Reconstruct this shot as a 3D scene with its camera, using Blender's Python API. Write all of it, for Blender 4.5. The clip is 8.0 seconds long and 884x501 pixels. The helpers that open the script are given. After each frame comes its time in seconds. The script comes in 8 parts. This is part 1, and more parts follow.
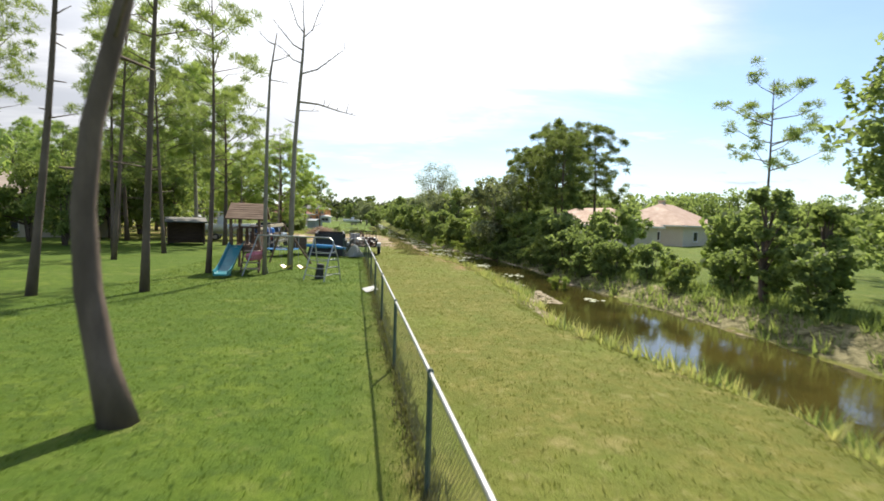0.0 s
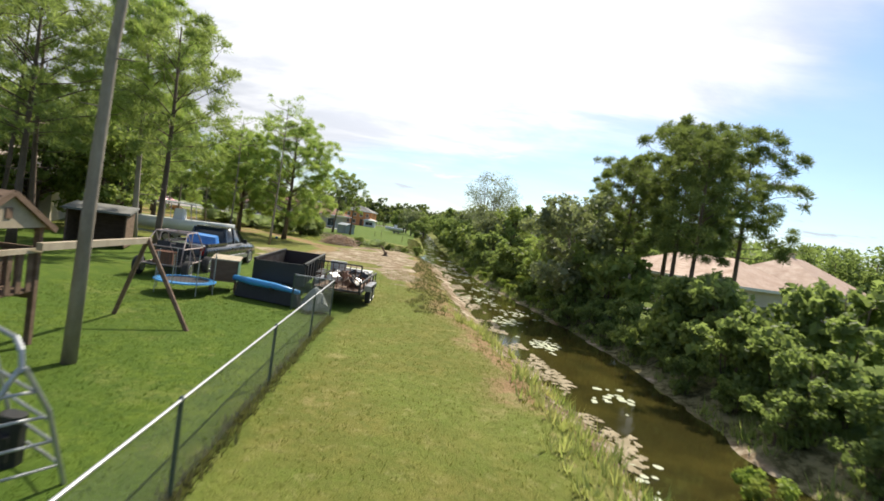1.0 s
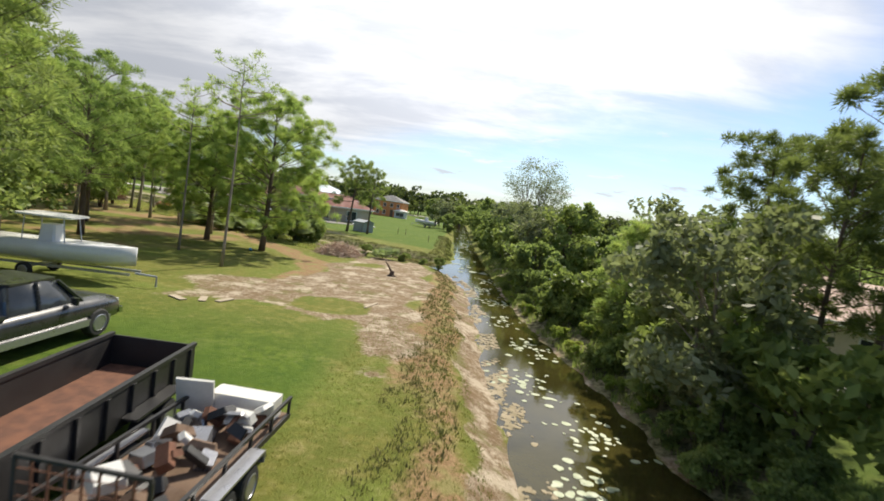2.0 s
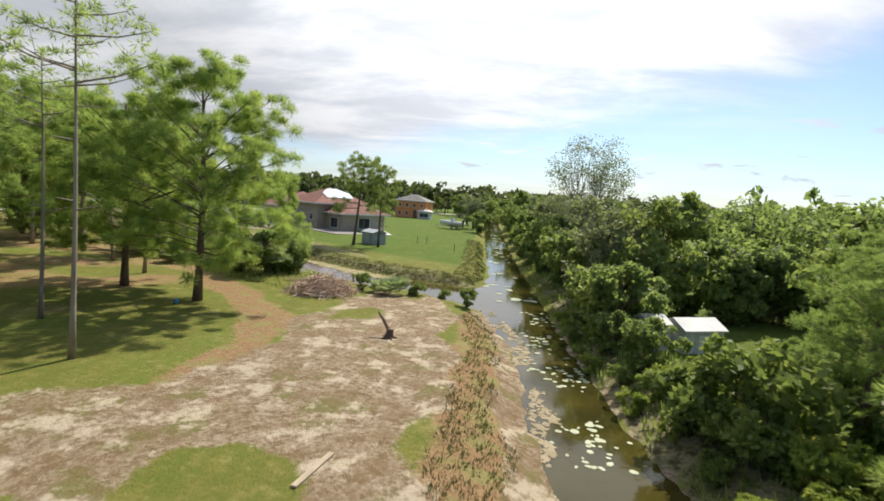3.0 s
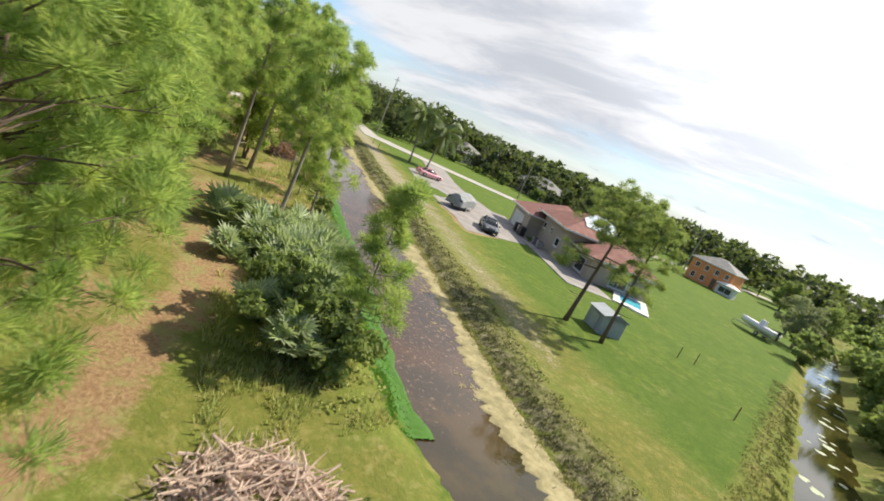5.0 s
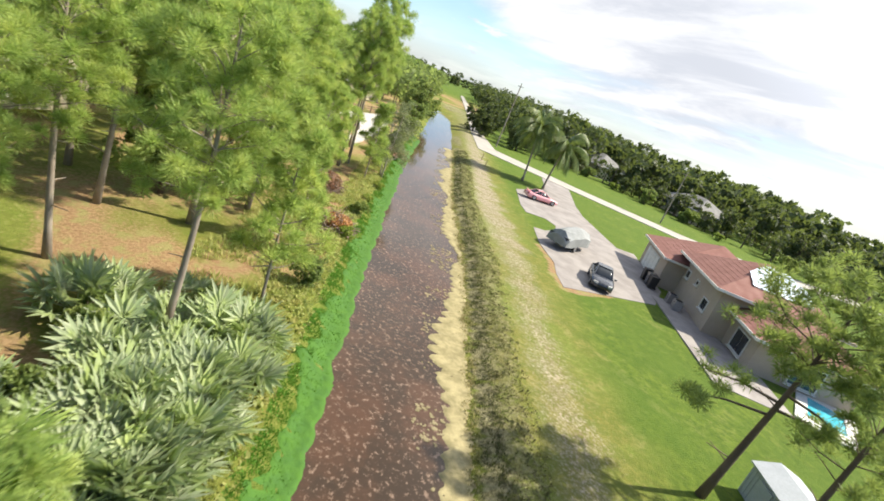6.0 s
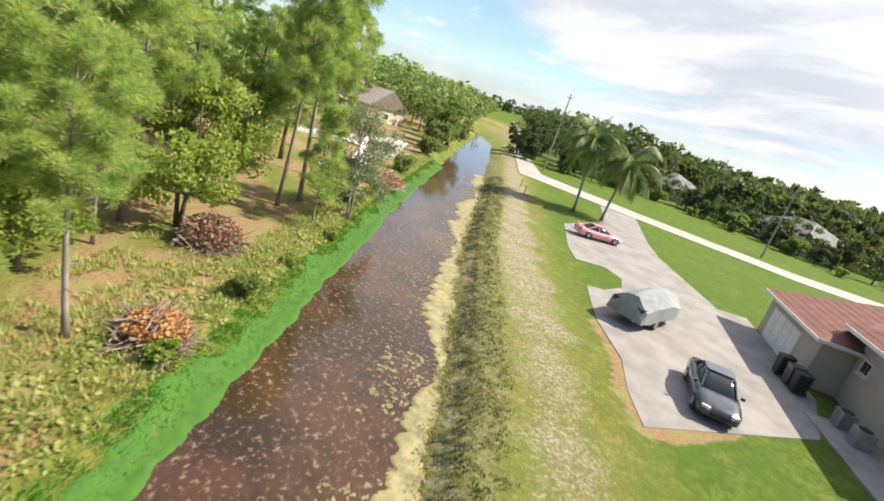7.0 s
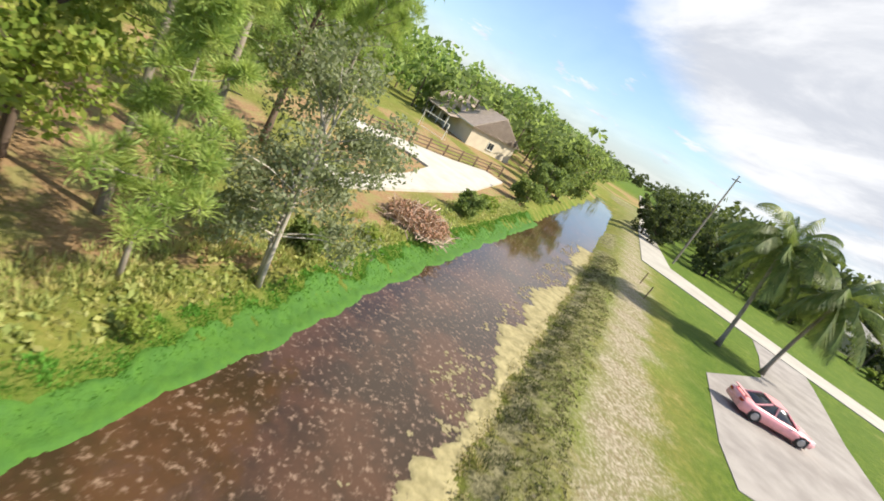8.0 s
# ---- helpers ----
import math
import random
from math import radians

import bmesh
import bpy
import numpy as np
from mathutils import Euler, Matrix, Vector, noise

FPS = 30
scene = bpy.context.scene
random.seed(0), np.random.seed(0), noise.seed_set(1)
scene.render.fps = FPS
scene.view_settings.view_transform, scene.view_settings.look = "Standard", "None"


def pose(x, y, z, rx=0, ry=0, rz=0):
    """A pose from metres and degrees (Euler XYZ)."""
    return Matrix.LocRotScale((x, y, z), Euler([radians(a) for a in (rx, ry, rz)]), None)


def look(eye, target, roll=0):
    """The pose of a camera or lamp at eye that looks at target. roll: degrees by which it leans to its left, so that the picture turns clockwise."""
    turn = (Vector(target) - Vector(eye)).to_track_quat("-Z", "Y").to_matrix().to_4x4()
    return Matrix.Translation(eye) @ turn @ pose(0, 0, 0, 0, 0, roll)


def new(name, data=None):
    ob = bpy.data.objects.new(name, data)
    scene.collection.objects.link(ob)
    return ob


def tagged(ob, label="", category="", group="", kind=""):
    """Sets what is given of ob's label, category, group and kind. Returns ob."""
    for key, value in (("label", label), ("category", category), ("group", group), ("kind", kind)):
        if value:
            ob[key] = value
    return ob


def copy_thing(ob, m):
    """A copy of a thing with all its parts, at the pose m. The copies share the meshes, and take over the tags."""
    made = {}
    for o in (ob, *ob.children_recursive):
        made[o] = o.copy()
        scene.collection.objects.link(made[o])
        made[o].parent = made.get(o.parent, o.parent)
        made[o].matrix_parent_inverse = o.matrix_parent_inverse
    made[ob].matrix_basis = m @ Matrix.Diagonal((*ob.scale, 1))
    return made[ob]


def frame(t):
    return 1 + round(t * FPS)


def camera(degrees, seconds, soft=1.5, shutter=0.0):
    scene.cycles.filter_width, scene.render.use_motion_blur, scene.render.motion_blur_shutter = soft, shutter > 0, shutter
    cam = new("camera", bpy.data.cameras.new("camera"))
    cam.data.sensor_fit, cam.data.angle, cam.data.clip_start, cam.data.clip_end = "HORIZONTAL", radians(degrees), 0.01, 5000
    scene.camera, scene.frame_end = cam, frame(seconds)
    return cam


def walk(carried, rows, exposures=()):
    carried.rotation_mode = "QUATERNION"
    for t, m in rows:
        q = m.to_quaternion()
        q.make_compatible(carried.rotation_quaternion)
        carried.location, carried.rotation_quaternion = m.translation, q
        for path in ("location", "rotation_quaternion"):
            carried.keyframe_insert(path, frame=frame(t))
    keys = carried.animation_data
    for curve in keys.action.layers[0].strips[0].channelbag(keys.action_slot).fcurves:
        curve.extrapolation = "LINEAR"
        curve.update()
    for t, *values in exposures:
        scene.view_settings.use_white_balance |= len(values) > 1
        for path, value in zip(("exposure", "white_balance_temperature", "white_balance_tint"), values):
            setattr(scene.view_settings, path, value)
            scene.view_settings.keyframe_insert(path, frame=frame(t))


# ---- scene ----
# The camera and its way: seconds, place, yaw, pitch and roll
cam = camera(81.16, 8.0, soft=1.7, shutter=0.12)
PATH = [
    (0, 0.000, 0.000, 2.651, -7.93, -3.59, 1.75),
    (0.2, 0.550, 3.073, 2.757, -6.85, -3.08, 3.09),
    (0.5, 1.358, 7.697, 2.942, -5.20, -2.43, 5.09),
    (1, 2.512, 15.563, 3.541, -2.14, -2.65, 8.34),
    (1.5, 3.302, 22.283, 4.396, 0.36, -3.89, 9.50),
    (1.7, 3.553, 24.935, 4.808, 1.11, -4.37, 9.17),
    (2.8, 3.253, 41.223, 5.874, 4.80, -5.64, 4.86),
    (3, 3.042, 43.661, 6.011, 5.46, -5.83, 4.21),
    (3.5, 2.400, 49.855, 6.407, 7.50, -6.34, 4.20),
    (4, 1.890, 55.813, 6.879, 13.63, -6.94, 6.96),
    (4.5, 1.056, 60.801, 7.683, 24.56, -9.23, 16.72),
    (4.7, 0.749, 62.755, 8.093, 29.01, -10.60, 20.58),
    (5.8, -5.504, 77.667, 10.893, 49.13, -17.52, 22.29),
    (6, -7.124, 79.800, 10.924, 50.84, -18.05, 21.72),
    (6.5, -12.757, 86.359, 10.381, 54.60, -17.91, 18.83),
    (7, -19.394, 93.011, 9.490, 58.61, -17.24, 17.72),
    (7.5, -27.223, 98.779, 8.237, 64.28, -16.81, 24.65),
    (8, -35.913, 103.476, 7.528, 70.53, -17.37, 30.42),
]
walk(cam, [(t, pose(x, y, z, 90 + pitch, 0, yaw) @ pose(0, 0, 0, 0, 0, roll)) for t, x, y, z, yaw, pitch, roll in PATH], [(0, 0.72), (1.0, 0.56), (3.0, 0.40), (4.7, 0.54), (5.8, 0.97), (8.0, 0.87)])

# ---- light ----
SUN_AZ, SUN_EL = radians(-22), radians(48)   # to the left of +y, above the horizon
world = bpy.data.worlds.new("world")
scene.world = world
world.use_nodes = True
wn, wl = world.node_tree.nodes, world.node_tree.links
wn.clear()


def wnode(kind, **values):
    n = wn.new(kind)
    for k, v in values.items():
        n.inputs[k].default_value = v
    return n


def wmath(op, a, b=None):
    n = wn.new("ShaderNodeMath")
    n.operation = op
    for i, v in enumerate((a, b)):
        if v is None:
            continue
        if isinstance(v, (int, float)):
            n.inputs[i].default_value = v
        else:
            wl.new(v, n.inputs[i])
    return n.outputs[0]


def wramp(value, lo, hi):
    n = wn.new("ShaderNodeMapRange")
    n.interpolation_type = "SMOOTHSTEP"
    wl.new(value, n.inputs[0])
    n.inputs[1].default_value, n.inputs[2].default_value = lo, hi
    return n.outputs[0]


sky = wn.new("ShaderNodeTexSky")
sky.sky_type = "NISHITA"
sky.sun_disc = False
sky.sun_elevation, sky.sun_rotation = SUN_EL, -SUN_AZ
sky.air_density, sky.dust_density, sky.ozone_density = 1.0, 0.6, 2.0
coord = wn.new("ShaderNodeTexCoord")
split = wn.new("ShaderNodeSeparateXYZ")
wl.new(coord.outputs["Generated"], split.inputs[0])
up = wmath("MAXIMUM", split.outputs[2], 0.0)
flat = wn.new("ShaderNodeCombineXYZ")
lift = wmath("ADD", up, 0.16)
wl.new(wmath("DIVIDE", split.outputs[0], lift), flat.inputs[0])
wl.new(wmath("DIVIDE", split.outputs[1], lift), flat.inputs[1])


def cloud_noise(scale, rough, turn, stretch, shift):
    m = wn.new("ShaderNodeMapping")
    m.inputs["Rotation"].default_value = (0, 0, radians(turn))
    m.inputs["Scale"].default_value = (1.0, stretch, 1.0)
    m.inputs["Location"].default_value = (shift, shift * 0.7, 0)
    wl.new(flat.outputs[0], m.inputs[0])
    n = wnode("ShaderNodeTexNoise", Scale=scale, Detail=7.0, Roughness=rough, Distortion=0.35)
    wl.new(m.outputs[0], n.inputs["Vector"])
    return n.outputs[0]


# thick bright veil round the sun, streaks below it, open blue lower down
sun_way = Vector((-math.sin(SUN_AZ) * math.cos(SUN_EL), math.cos(SUN_AZ) * math.cos(SUN_EL), math.sin(SUN_EL)))
dot = wn.new("ShaderNodeVectorMath")
dot.operation = "DOT_PRODUCT"
wl.new(coord.outputs["Generated"], dot.inputs[0])
dot.inputs[1].default_value = Vector((0.03, 0.80, 0.60)).normalized()
near_sun = wramp(dot.outputs["Value"], 0.74, 0.985)
dot2 = wn.new("ShaderNodeVectorMath")
dot2.operation = "DOT_PRODUCT"
wl.new(coord.outputs["Generated"], dot2.inputs[0])
dot2.inputs[1].default_value = (-0.497, 0.709, 0.5)
bank = wramp(dot2.outputs["Value"], 0.78, 0.97)
veil = cloud_noise(0.45, 0.5, 25, 1.5, 3.1)
streak = cloud_noise(0.9, 0.6, 20, 1.8, 7.7)
body = wmath("ADD", wmath("ADD", wmath("MULTIPLY", veil, 0.75), wmath("MULTIPLY", streak, 0.35)), wmath("MULTIPLY", near_sun, 0.50))
body = wmath("ADD", body, wmath("MULTIPLY", wmath("SUBTRACT", up, 0.34), 0.45))
body = wmath("ADD", body, wmath("MULTIPLY", bank, 0.64))
cover = wmath("MAXIMUM", wramp(body, 0.58, 0.92), 0.10)
puffs = wramp(cloud_noise(2.3, 0.62, 0, 1.2, 1.3), 0.55, 0.68)
low = wmath("SUBTRACT", 1.0, wramp(up, 0.10, 0.30))
cover = wmath("MAXIMUM", cover, wmath("MULTIPLY", wmath("MULTIPLY", puffs, low), 0.85))
haze = wmath("SUBTRACT", 1.0, wramp(up, 0.0, 0.12))
cover = wmath("MAXIMUM", cover, wmath("MULTIPLY", haze, 0.42))
shade = wnode("ShaderNodeMix")
shade.data_type = "RGBA"
wl.new(wramp(streak, 0.38, 0.62), shade.inputs[0])
shade.inputs[6].default_value = (0.67, 0.70, 0.77, 1)
shade.inputs[7].default_value = (0.96, 0.97, 1.0, 1)
glow = wmath("ADD", 0.58, wmath("MULTIPLY", near_sun, 0.5))
white = wn.new("ShaderNodeVectorMath")
white.operation = "SCALE"
wl.new(shade.outputs[2], white.inputs[0])
wl.new(glow, white.inputs["Scale"])
blue = wn.new("ShaderNodeVectorMath")
blue.operation = "SCALE"
tint = wn.new("ShaderNodeVectorMath")
tint.operation = "MULTIPLY"
wl.new(sky.outputs[0], tint.inputs[0])
tint.inputs[1].default_value = (0.84, 0.95, 1.10)
wl.new(tint.outputs[0], blue.inputs[0])
blue.inputs["Scale"].default_value = 0.10
both = wn.new("ShaderNodeMix")
both.data_type = "RGBA"
wl.new(cover, both.inputs[0])
wl.new(blue.outputs[0], both.inputs[6])
wl.new(white.outputs[0], both.inputs[7])
backg = wn.new("ShaderNodeBackground")
backg.inputs[1].default_value = 1.0
wl.new(both.outputs[2], backg.inputs[0])
wl.new(backg.outputs[0], wn.new("ShaderNodeOutputWorld").inputs[0])

sun = new("sun", bpy.data.lights.new("sun", "SUN"))
sun.data.energy, sun.data.angle, sun.data.color = 4.6, radians(0.8), (1.0, 0.92, 0.77)
sun.matrix_world = look(sun_way * 100, (0, 0, 0))

# ---- materials ----
def material(name):
    m = bpy.data.materials.new(name)
    m.use_nodes = True
    nt = m.node_tree
    nt.nodes.clear()
    out = nt.nodes.new("ShaderNodeOutputMaterial")
    bs = nt.nodes.new("ShaderNodeBsdfPrincipled")
    nt.links.new(bs.outputs[0], out.inputs[0])
    return m, nt.nodes, nt.links, bs, out


def tex_noise(nodes, links, scale, detail=4.0, rough=0.55, stretch=(1, 1, 1), world_space=True):
    tc = nodes.new("ShaderNodeNewGeometry" if world_space else "ShaderNodeTexCoord")
    mp = nodes.new("ShaderNodeMapping")
    mp.inputs["Scale"].default_value = stretch
    links.new(tc.outputs["Position" if world_space else "Object"], mp.inputs[0])
    n = nodes.new("ShaderNodeTexNoise")
    n.inputs["Scale"].default_value, n.inputs["Detail"].default_value, n.inputs["Roughness"].default_value = scale, detail, rough
    links.new(mp.outputs[0], n.inputs["Vector"])
    return n.outputs[0]


def span(nodes, links, value, lo, hi, a=0.0, b=1.0):
    n = nodes.new("ShaderNodeMapRange")
    n.interpolation_type = "SMOOTHSTEP"
    links.new(value, n.inputs[0])
    for i, v in enumerate((lo, hi, a, b)):
        n.inputs[1 + i].default_value = v
    return n.outputs[0]


def blend(nodes, links, fac, a, b, kind="MIX"):
    n = nodes.new("ShaderNodeMix")
    n.data_type, n.blend_type = "RGBA", kind
    for sock, v in ((n.inputs[0], fac), (n.inputs[6], a), (n.inputs[7], b)):
        if isinstance(v, (int, float)):
            sock.default_value = v
        elif isinstance(v, tuple):
            sock.default_value = (*v, 1)
        else:
            links.new(v, sock)
    return n.outputs[2]


def bump(nodes, links, bs, height, strength, distance):
    b = nodes.new("ShaderNodeBump")
    b.inputs["Strength"].default_value, b.inputs["Distance"].default_value = strength, distance
    links.new(height, b.inputs["Height"])
    links.new(b.outputs[0], bs.inputs["Normal"])


def plain(name, a, b, scale=3.0, rough=0.6, metal=0.0, grain=40.0, relief=0.25, stretch=(1, 1, 1), world_space=False):
    """Two tones at two scales with fine relief."""
    m, nodes, links, bs, out = material(name)
    big = tex_noise(nodes, links, scale, 5.0, 0.6, stretch, world_space)
    fine = tex_noise(nodes, links, grain, 3.0, 0.6, stretch, world_space)
    col = blend(nodes, links, span(nodes, links, big, 0.3, 0.7), a, b)
    info = nodes.new("ShaderNodeObjectInfo")
    col = blend(nodes, links, span(nodes, links, fine, 0.35, 0.75, 0.0, 0.35), col, tuple(0.55 * c for c in a))
    col = blend(nodes, links, span(nodes, links, info.outputs["Random"], 0, 1, 0.0, 0.22), col, tuple(0.6 * c for c in b))
    links.new(col, bs.inputs["Base Color"])
    bs.inputs["Metallic"].default_value = metal
    links.new(span(nodes, links, big, 0.2, 0.8, max(0.02, rough - 0.12), min(1, rough + 0.12)), bs.inputs["Roughness"])
    bump(nodes, links, bs, fine, relief, 0.01)
    return m


def leafy(name, a, b, c, through_light=0.4, gloss=0.55):
    """Leaves: three greens by leaf, with light through them."""
    m, nodes, links, bs, out = material(name)
    geo = nodes.new("ShaderNodeNewGeometry")
    info = nodes.new("ShaderNodeObjectInfo")
    patch = tex_noise(nodes, links, 1.5, 2.0)
    rnd = geo.outputs["Random Per Island"]
    col = blend(nodes, links, span(nodes, links, rnd, 0.1, 0.9), a, b)
    col = blend(nodes, links, span(nodes, links, patch, 0.42, 0.68), col, c)
    col = blend(nodes, links, span(nodes, links, info.outputs["Random"], 0, 1, 0.0, 0.3), col, a)
    links.new(col, bs.inputs["Base Color"])
    bs.inputs["Roughness"].default_value = gloss
    bs.inputs["Specular IOR Level"].default_value = 0.22
    tr = nodes.new("ShaderNodeBsdfTranslucent")
    links.new(blend(nodes, links, 0.3, col, (0.40, 0.50, 0.07)), tr.inputs[0])
    mx = nodes.new("ShaderNodeMixShader")
    mx.inputs[0].default_value = through_light
    links.new(bs.outputs[0], mx.inputs[1])
    links.new(tr.outputs[0], mx.inputs[2])
    links.new(mx.outputs[0], out.inputs[0])
    return m


M_NEEDLE = leafy("pine_needles", (0.216, 0.32, 0.096), (0.396, 0.53, 0.144), (0.54, 0.62, 0.168), 0.6)
M_NEEDLE_MID = leafy("green_pine_needles", (0.171, 0.26, 0.0805), (0.323, 0.44, 0.127), (0.399, 0.5, 0.149), 0.5)
M_NEEDLE_DARK = leafy("dark_needles", (0.184, 0.234, 0.085), (0.354, 0.426, 0.127), (0.283, 0.354, 0.106), 0.5)
M_NEEDLE_EAST = leafy("deep_green_needles", (0.105, 0.14, 0.052), (0.20, 0.25, 0.08), (0.165, 0.205, 0.063), 0.42)
M_NEEDLE_BRIGHT = leafy("bright_needles", (0.251, 0.36, 0.1), (0.431, 0.55, 0.158), (0.547, 0.61, 0.179), 0.52)
M_LEAF = leafy("leaves", (0.127, 0.178, 0.054), (0.247, 0.322, 0.0978), (0.31, 0.356, 0.115), 0.5)
M_LEAF_DARK = leafy("dark_leaves", (0.139, 0.187, 0.0751), (0.263, 0.339, 0.12), (0.219, 0.286, 0.102), 0.62)
M_LEAF_GREY = leafy("grey_leaves", (0.17, 0.19, 0.11), (0.29, 0.32, 0.19), (0.25, 0.27, 0.15), 0.42)
M_LEAF_LIME = leafy("lime_leaves", (0.19, 0.28, 0.05), (0.33, 0.41, 0.085), (0.43, 0.45, 0.11), 0.5)
M_LEAF_FAR = leafy("distant_leaves", (0.045, 0.065, 0.03), (0.10, 0.13, 0.05), (0.085, 0.10, 0.045), 0.35)
M_PALMETTO = leafy("palmetto_leaves", (0.281, 0.36, 0.193), (0.483, 0.527, 0.351), (0.404, 0.492, 0.176), 0.35, 0.4)
M_PALM = leafy("palm_leaves", (0.07, 0.11, 0.035), (0.15, 0.21, 0.06), (0.20, 0.23, 0.07), 0.3, 0.45)
M_WEED = leafy("weeds", (0.28, 0.33, 0.10), (0.48, 0.49, 0.17), (0.53, 0.47, 0.19), 0.45)
M_WEED_GREEN = leafy("green_weeds", (0.099, 0.266, 0.035), (0.143, 0.351, 0.0525), (0.165, 0.361, 0.056), 0.35)
M_GRASS = leafy("lawn_grass", (0.0835, 0.144, 0.0229), (0.161, 0.235, 0.0391), (0.128, 0.204, 0.0288), 0.3)
M_GRASS_DRY = leafy("dry_grass", (0.147, 0.163, 0.034), (0.251, 0.239, 0.0611), (0.203, 0.215, 0.0442), 0.3)
M_RUST = leafy("dead_leaves", (0.475, 0.198, 0.0813), (0.546, 0.333, 0.15), (0.546, 0.257, 0.108), 0.2)
M_RUST_DULL = leafy("brown_dead_leaves", (0.30, 0.155, 0.10), (0.42, 0.25, 0.17), (0.36, 0.20, 0.135), 0.2)
M_TWIG = plain("dry_twigs", (0.34, 0.26, 0.20), (0.22, 0.15, 0.11), 3, 0.85)
M_BARK = plain("pine_bark", (0.185, 0.13, 0.095), (0.10, 0.07, 0.052), 2.2, 0.9, grain=14, relief=0.9, stretch=(1, 1, 0.35))
M_BARK_PALE = plain("pale_bark", (0.36, 0.31, 0.25), (0.21, 0.17, 0.13), 2.5, 0.85, grain=18, relief=0.6, stretch=(1, 1, 0.4))
M_BARK_WHITE = plain("white_bark", (0.58, 0.53, 0.45), (0.36, 0.31, 0.25), 2.5, 0.8, grain=18, relief=0.5, stretch=(1, 1, 0.4))
M_STUCCO = plain("tan_stucco", (0.50, 0.405, 0.31), (0.44, 0.36, 0.275), 0.6, 0.9, grain=30, relief=0.2)
M_STUCCO_PALE = plain("cream_stucco", (0.66, 0.58, 0.44), (0.58, 0.50, 0.38), 0.6, 0.9, grain=30, relief=0.2)
M_STUCCO_ORANGE = plain("orange_stucco", (0.82, 0.32, 0.12), (0.72, 0.27, 0.10), 0.6, 0.9, grain=30, relief=0.2)
M_ROOF_RED = plain("red_brown_shingles", (0.27, 0.115, 0.088), (0.22, 0.092, 0.07), 1.2, 0.85, grain=12, relief=0.5)
M_ROOF_TERRA = plain("pinkish_clay_tiles", (0.54, 0.38, 0.29), (0.45, 0.30, 0.22), 1.2, 0.8, grain=6, relief=0.6)
M_ROOF_GREY = plain("grey_shingles", (0.24, 0.235, 0.22), (0.17, 0.165, 0.155), 1.2, 0.85, grain=12, relief=0.5)
M_ROOF_TAN = plain("brown_shingles", (0.52, 0.42, 0.35), (0.42, 0.34, 0.28), 1.2, 0.85, grain=12, relief=0.5)
M_TRIM = plain("white_trim", (0.78, 0.76, 0.71), (0.68, 0.66, 0.60), 2.0, 0.55)
M_GLASS = plain("dark_window_glass", (0.03, 0.035, 0.04), (0.05, 0.055, 0.06), 1.0, 0.1, relief=0.02)
M_METAL = plain("galvanised_steel", (0.52, 0.53, 0.54), (0.40, 0.41, 0.42), 5, 0.45, 0.75, 60, 0.1)
M_POST = plain("dull_green_steel", (0.10, 0.14, 0.11), (0.07, 0.09, 0.075), 5, 0.5, 0.3, 60, 0.1)
M_WOOD = plain("weathered_wood", (0.20, 0.125, 0.08), (0.13, 0.08, 0.05), 2, 0.85, grain=18, relief=0.5, stretch=(1, 1, 4))
M_WOOD_PALE = plain("pale_wood", (0.50, 0.42, 0.31), (0.38, 0.31, 0.22), 2, 0.85, grain=18, relief=0.4, stretch=(4, 1, 1))
M_BLACK = plain("black_painted_steel", (0.022, 0.022, 0.024), (0.035, 0.032, 0.03), 2, 0.5, 0.2, 30, 0.15)
M_RUBBER = plain("tyre_rubber", (0.02, 0.02, 0.02), (0.03, 0.03, 0.03), 4, 0.85)
M_RIM = plain("grey_alloy", (0.50, 0.50, 0.52), (0.38, 0.38, 0.40), 4, 0.35, 0.8)
M_RUST_STEEL = plain("rusty_steel", (0.23, 0.10, 0.055), (0.13, 0.065, 0.045), 3, 0.8, 0.3)
M_WEED_TAN = leafy("tan_weeds", (0.30, 0.245, 0.125), (0.45, 0.38, 0.21), (0.38, 0.36, 0.16), 0.3)
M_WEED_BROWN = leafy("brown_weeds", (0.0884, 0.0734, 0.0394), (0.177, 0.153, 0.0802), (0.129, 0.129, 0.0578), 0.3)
# Set very dark: the shade of the steep bank is in this colour
M_WEED_SHADE = leafy("bank_shade_weeds", (0.045, 0.048, 0.022), (0.10, 0.105, 0.045), (0.075, 0.08, 0.035), 0.25)

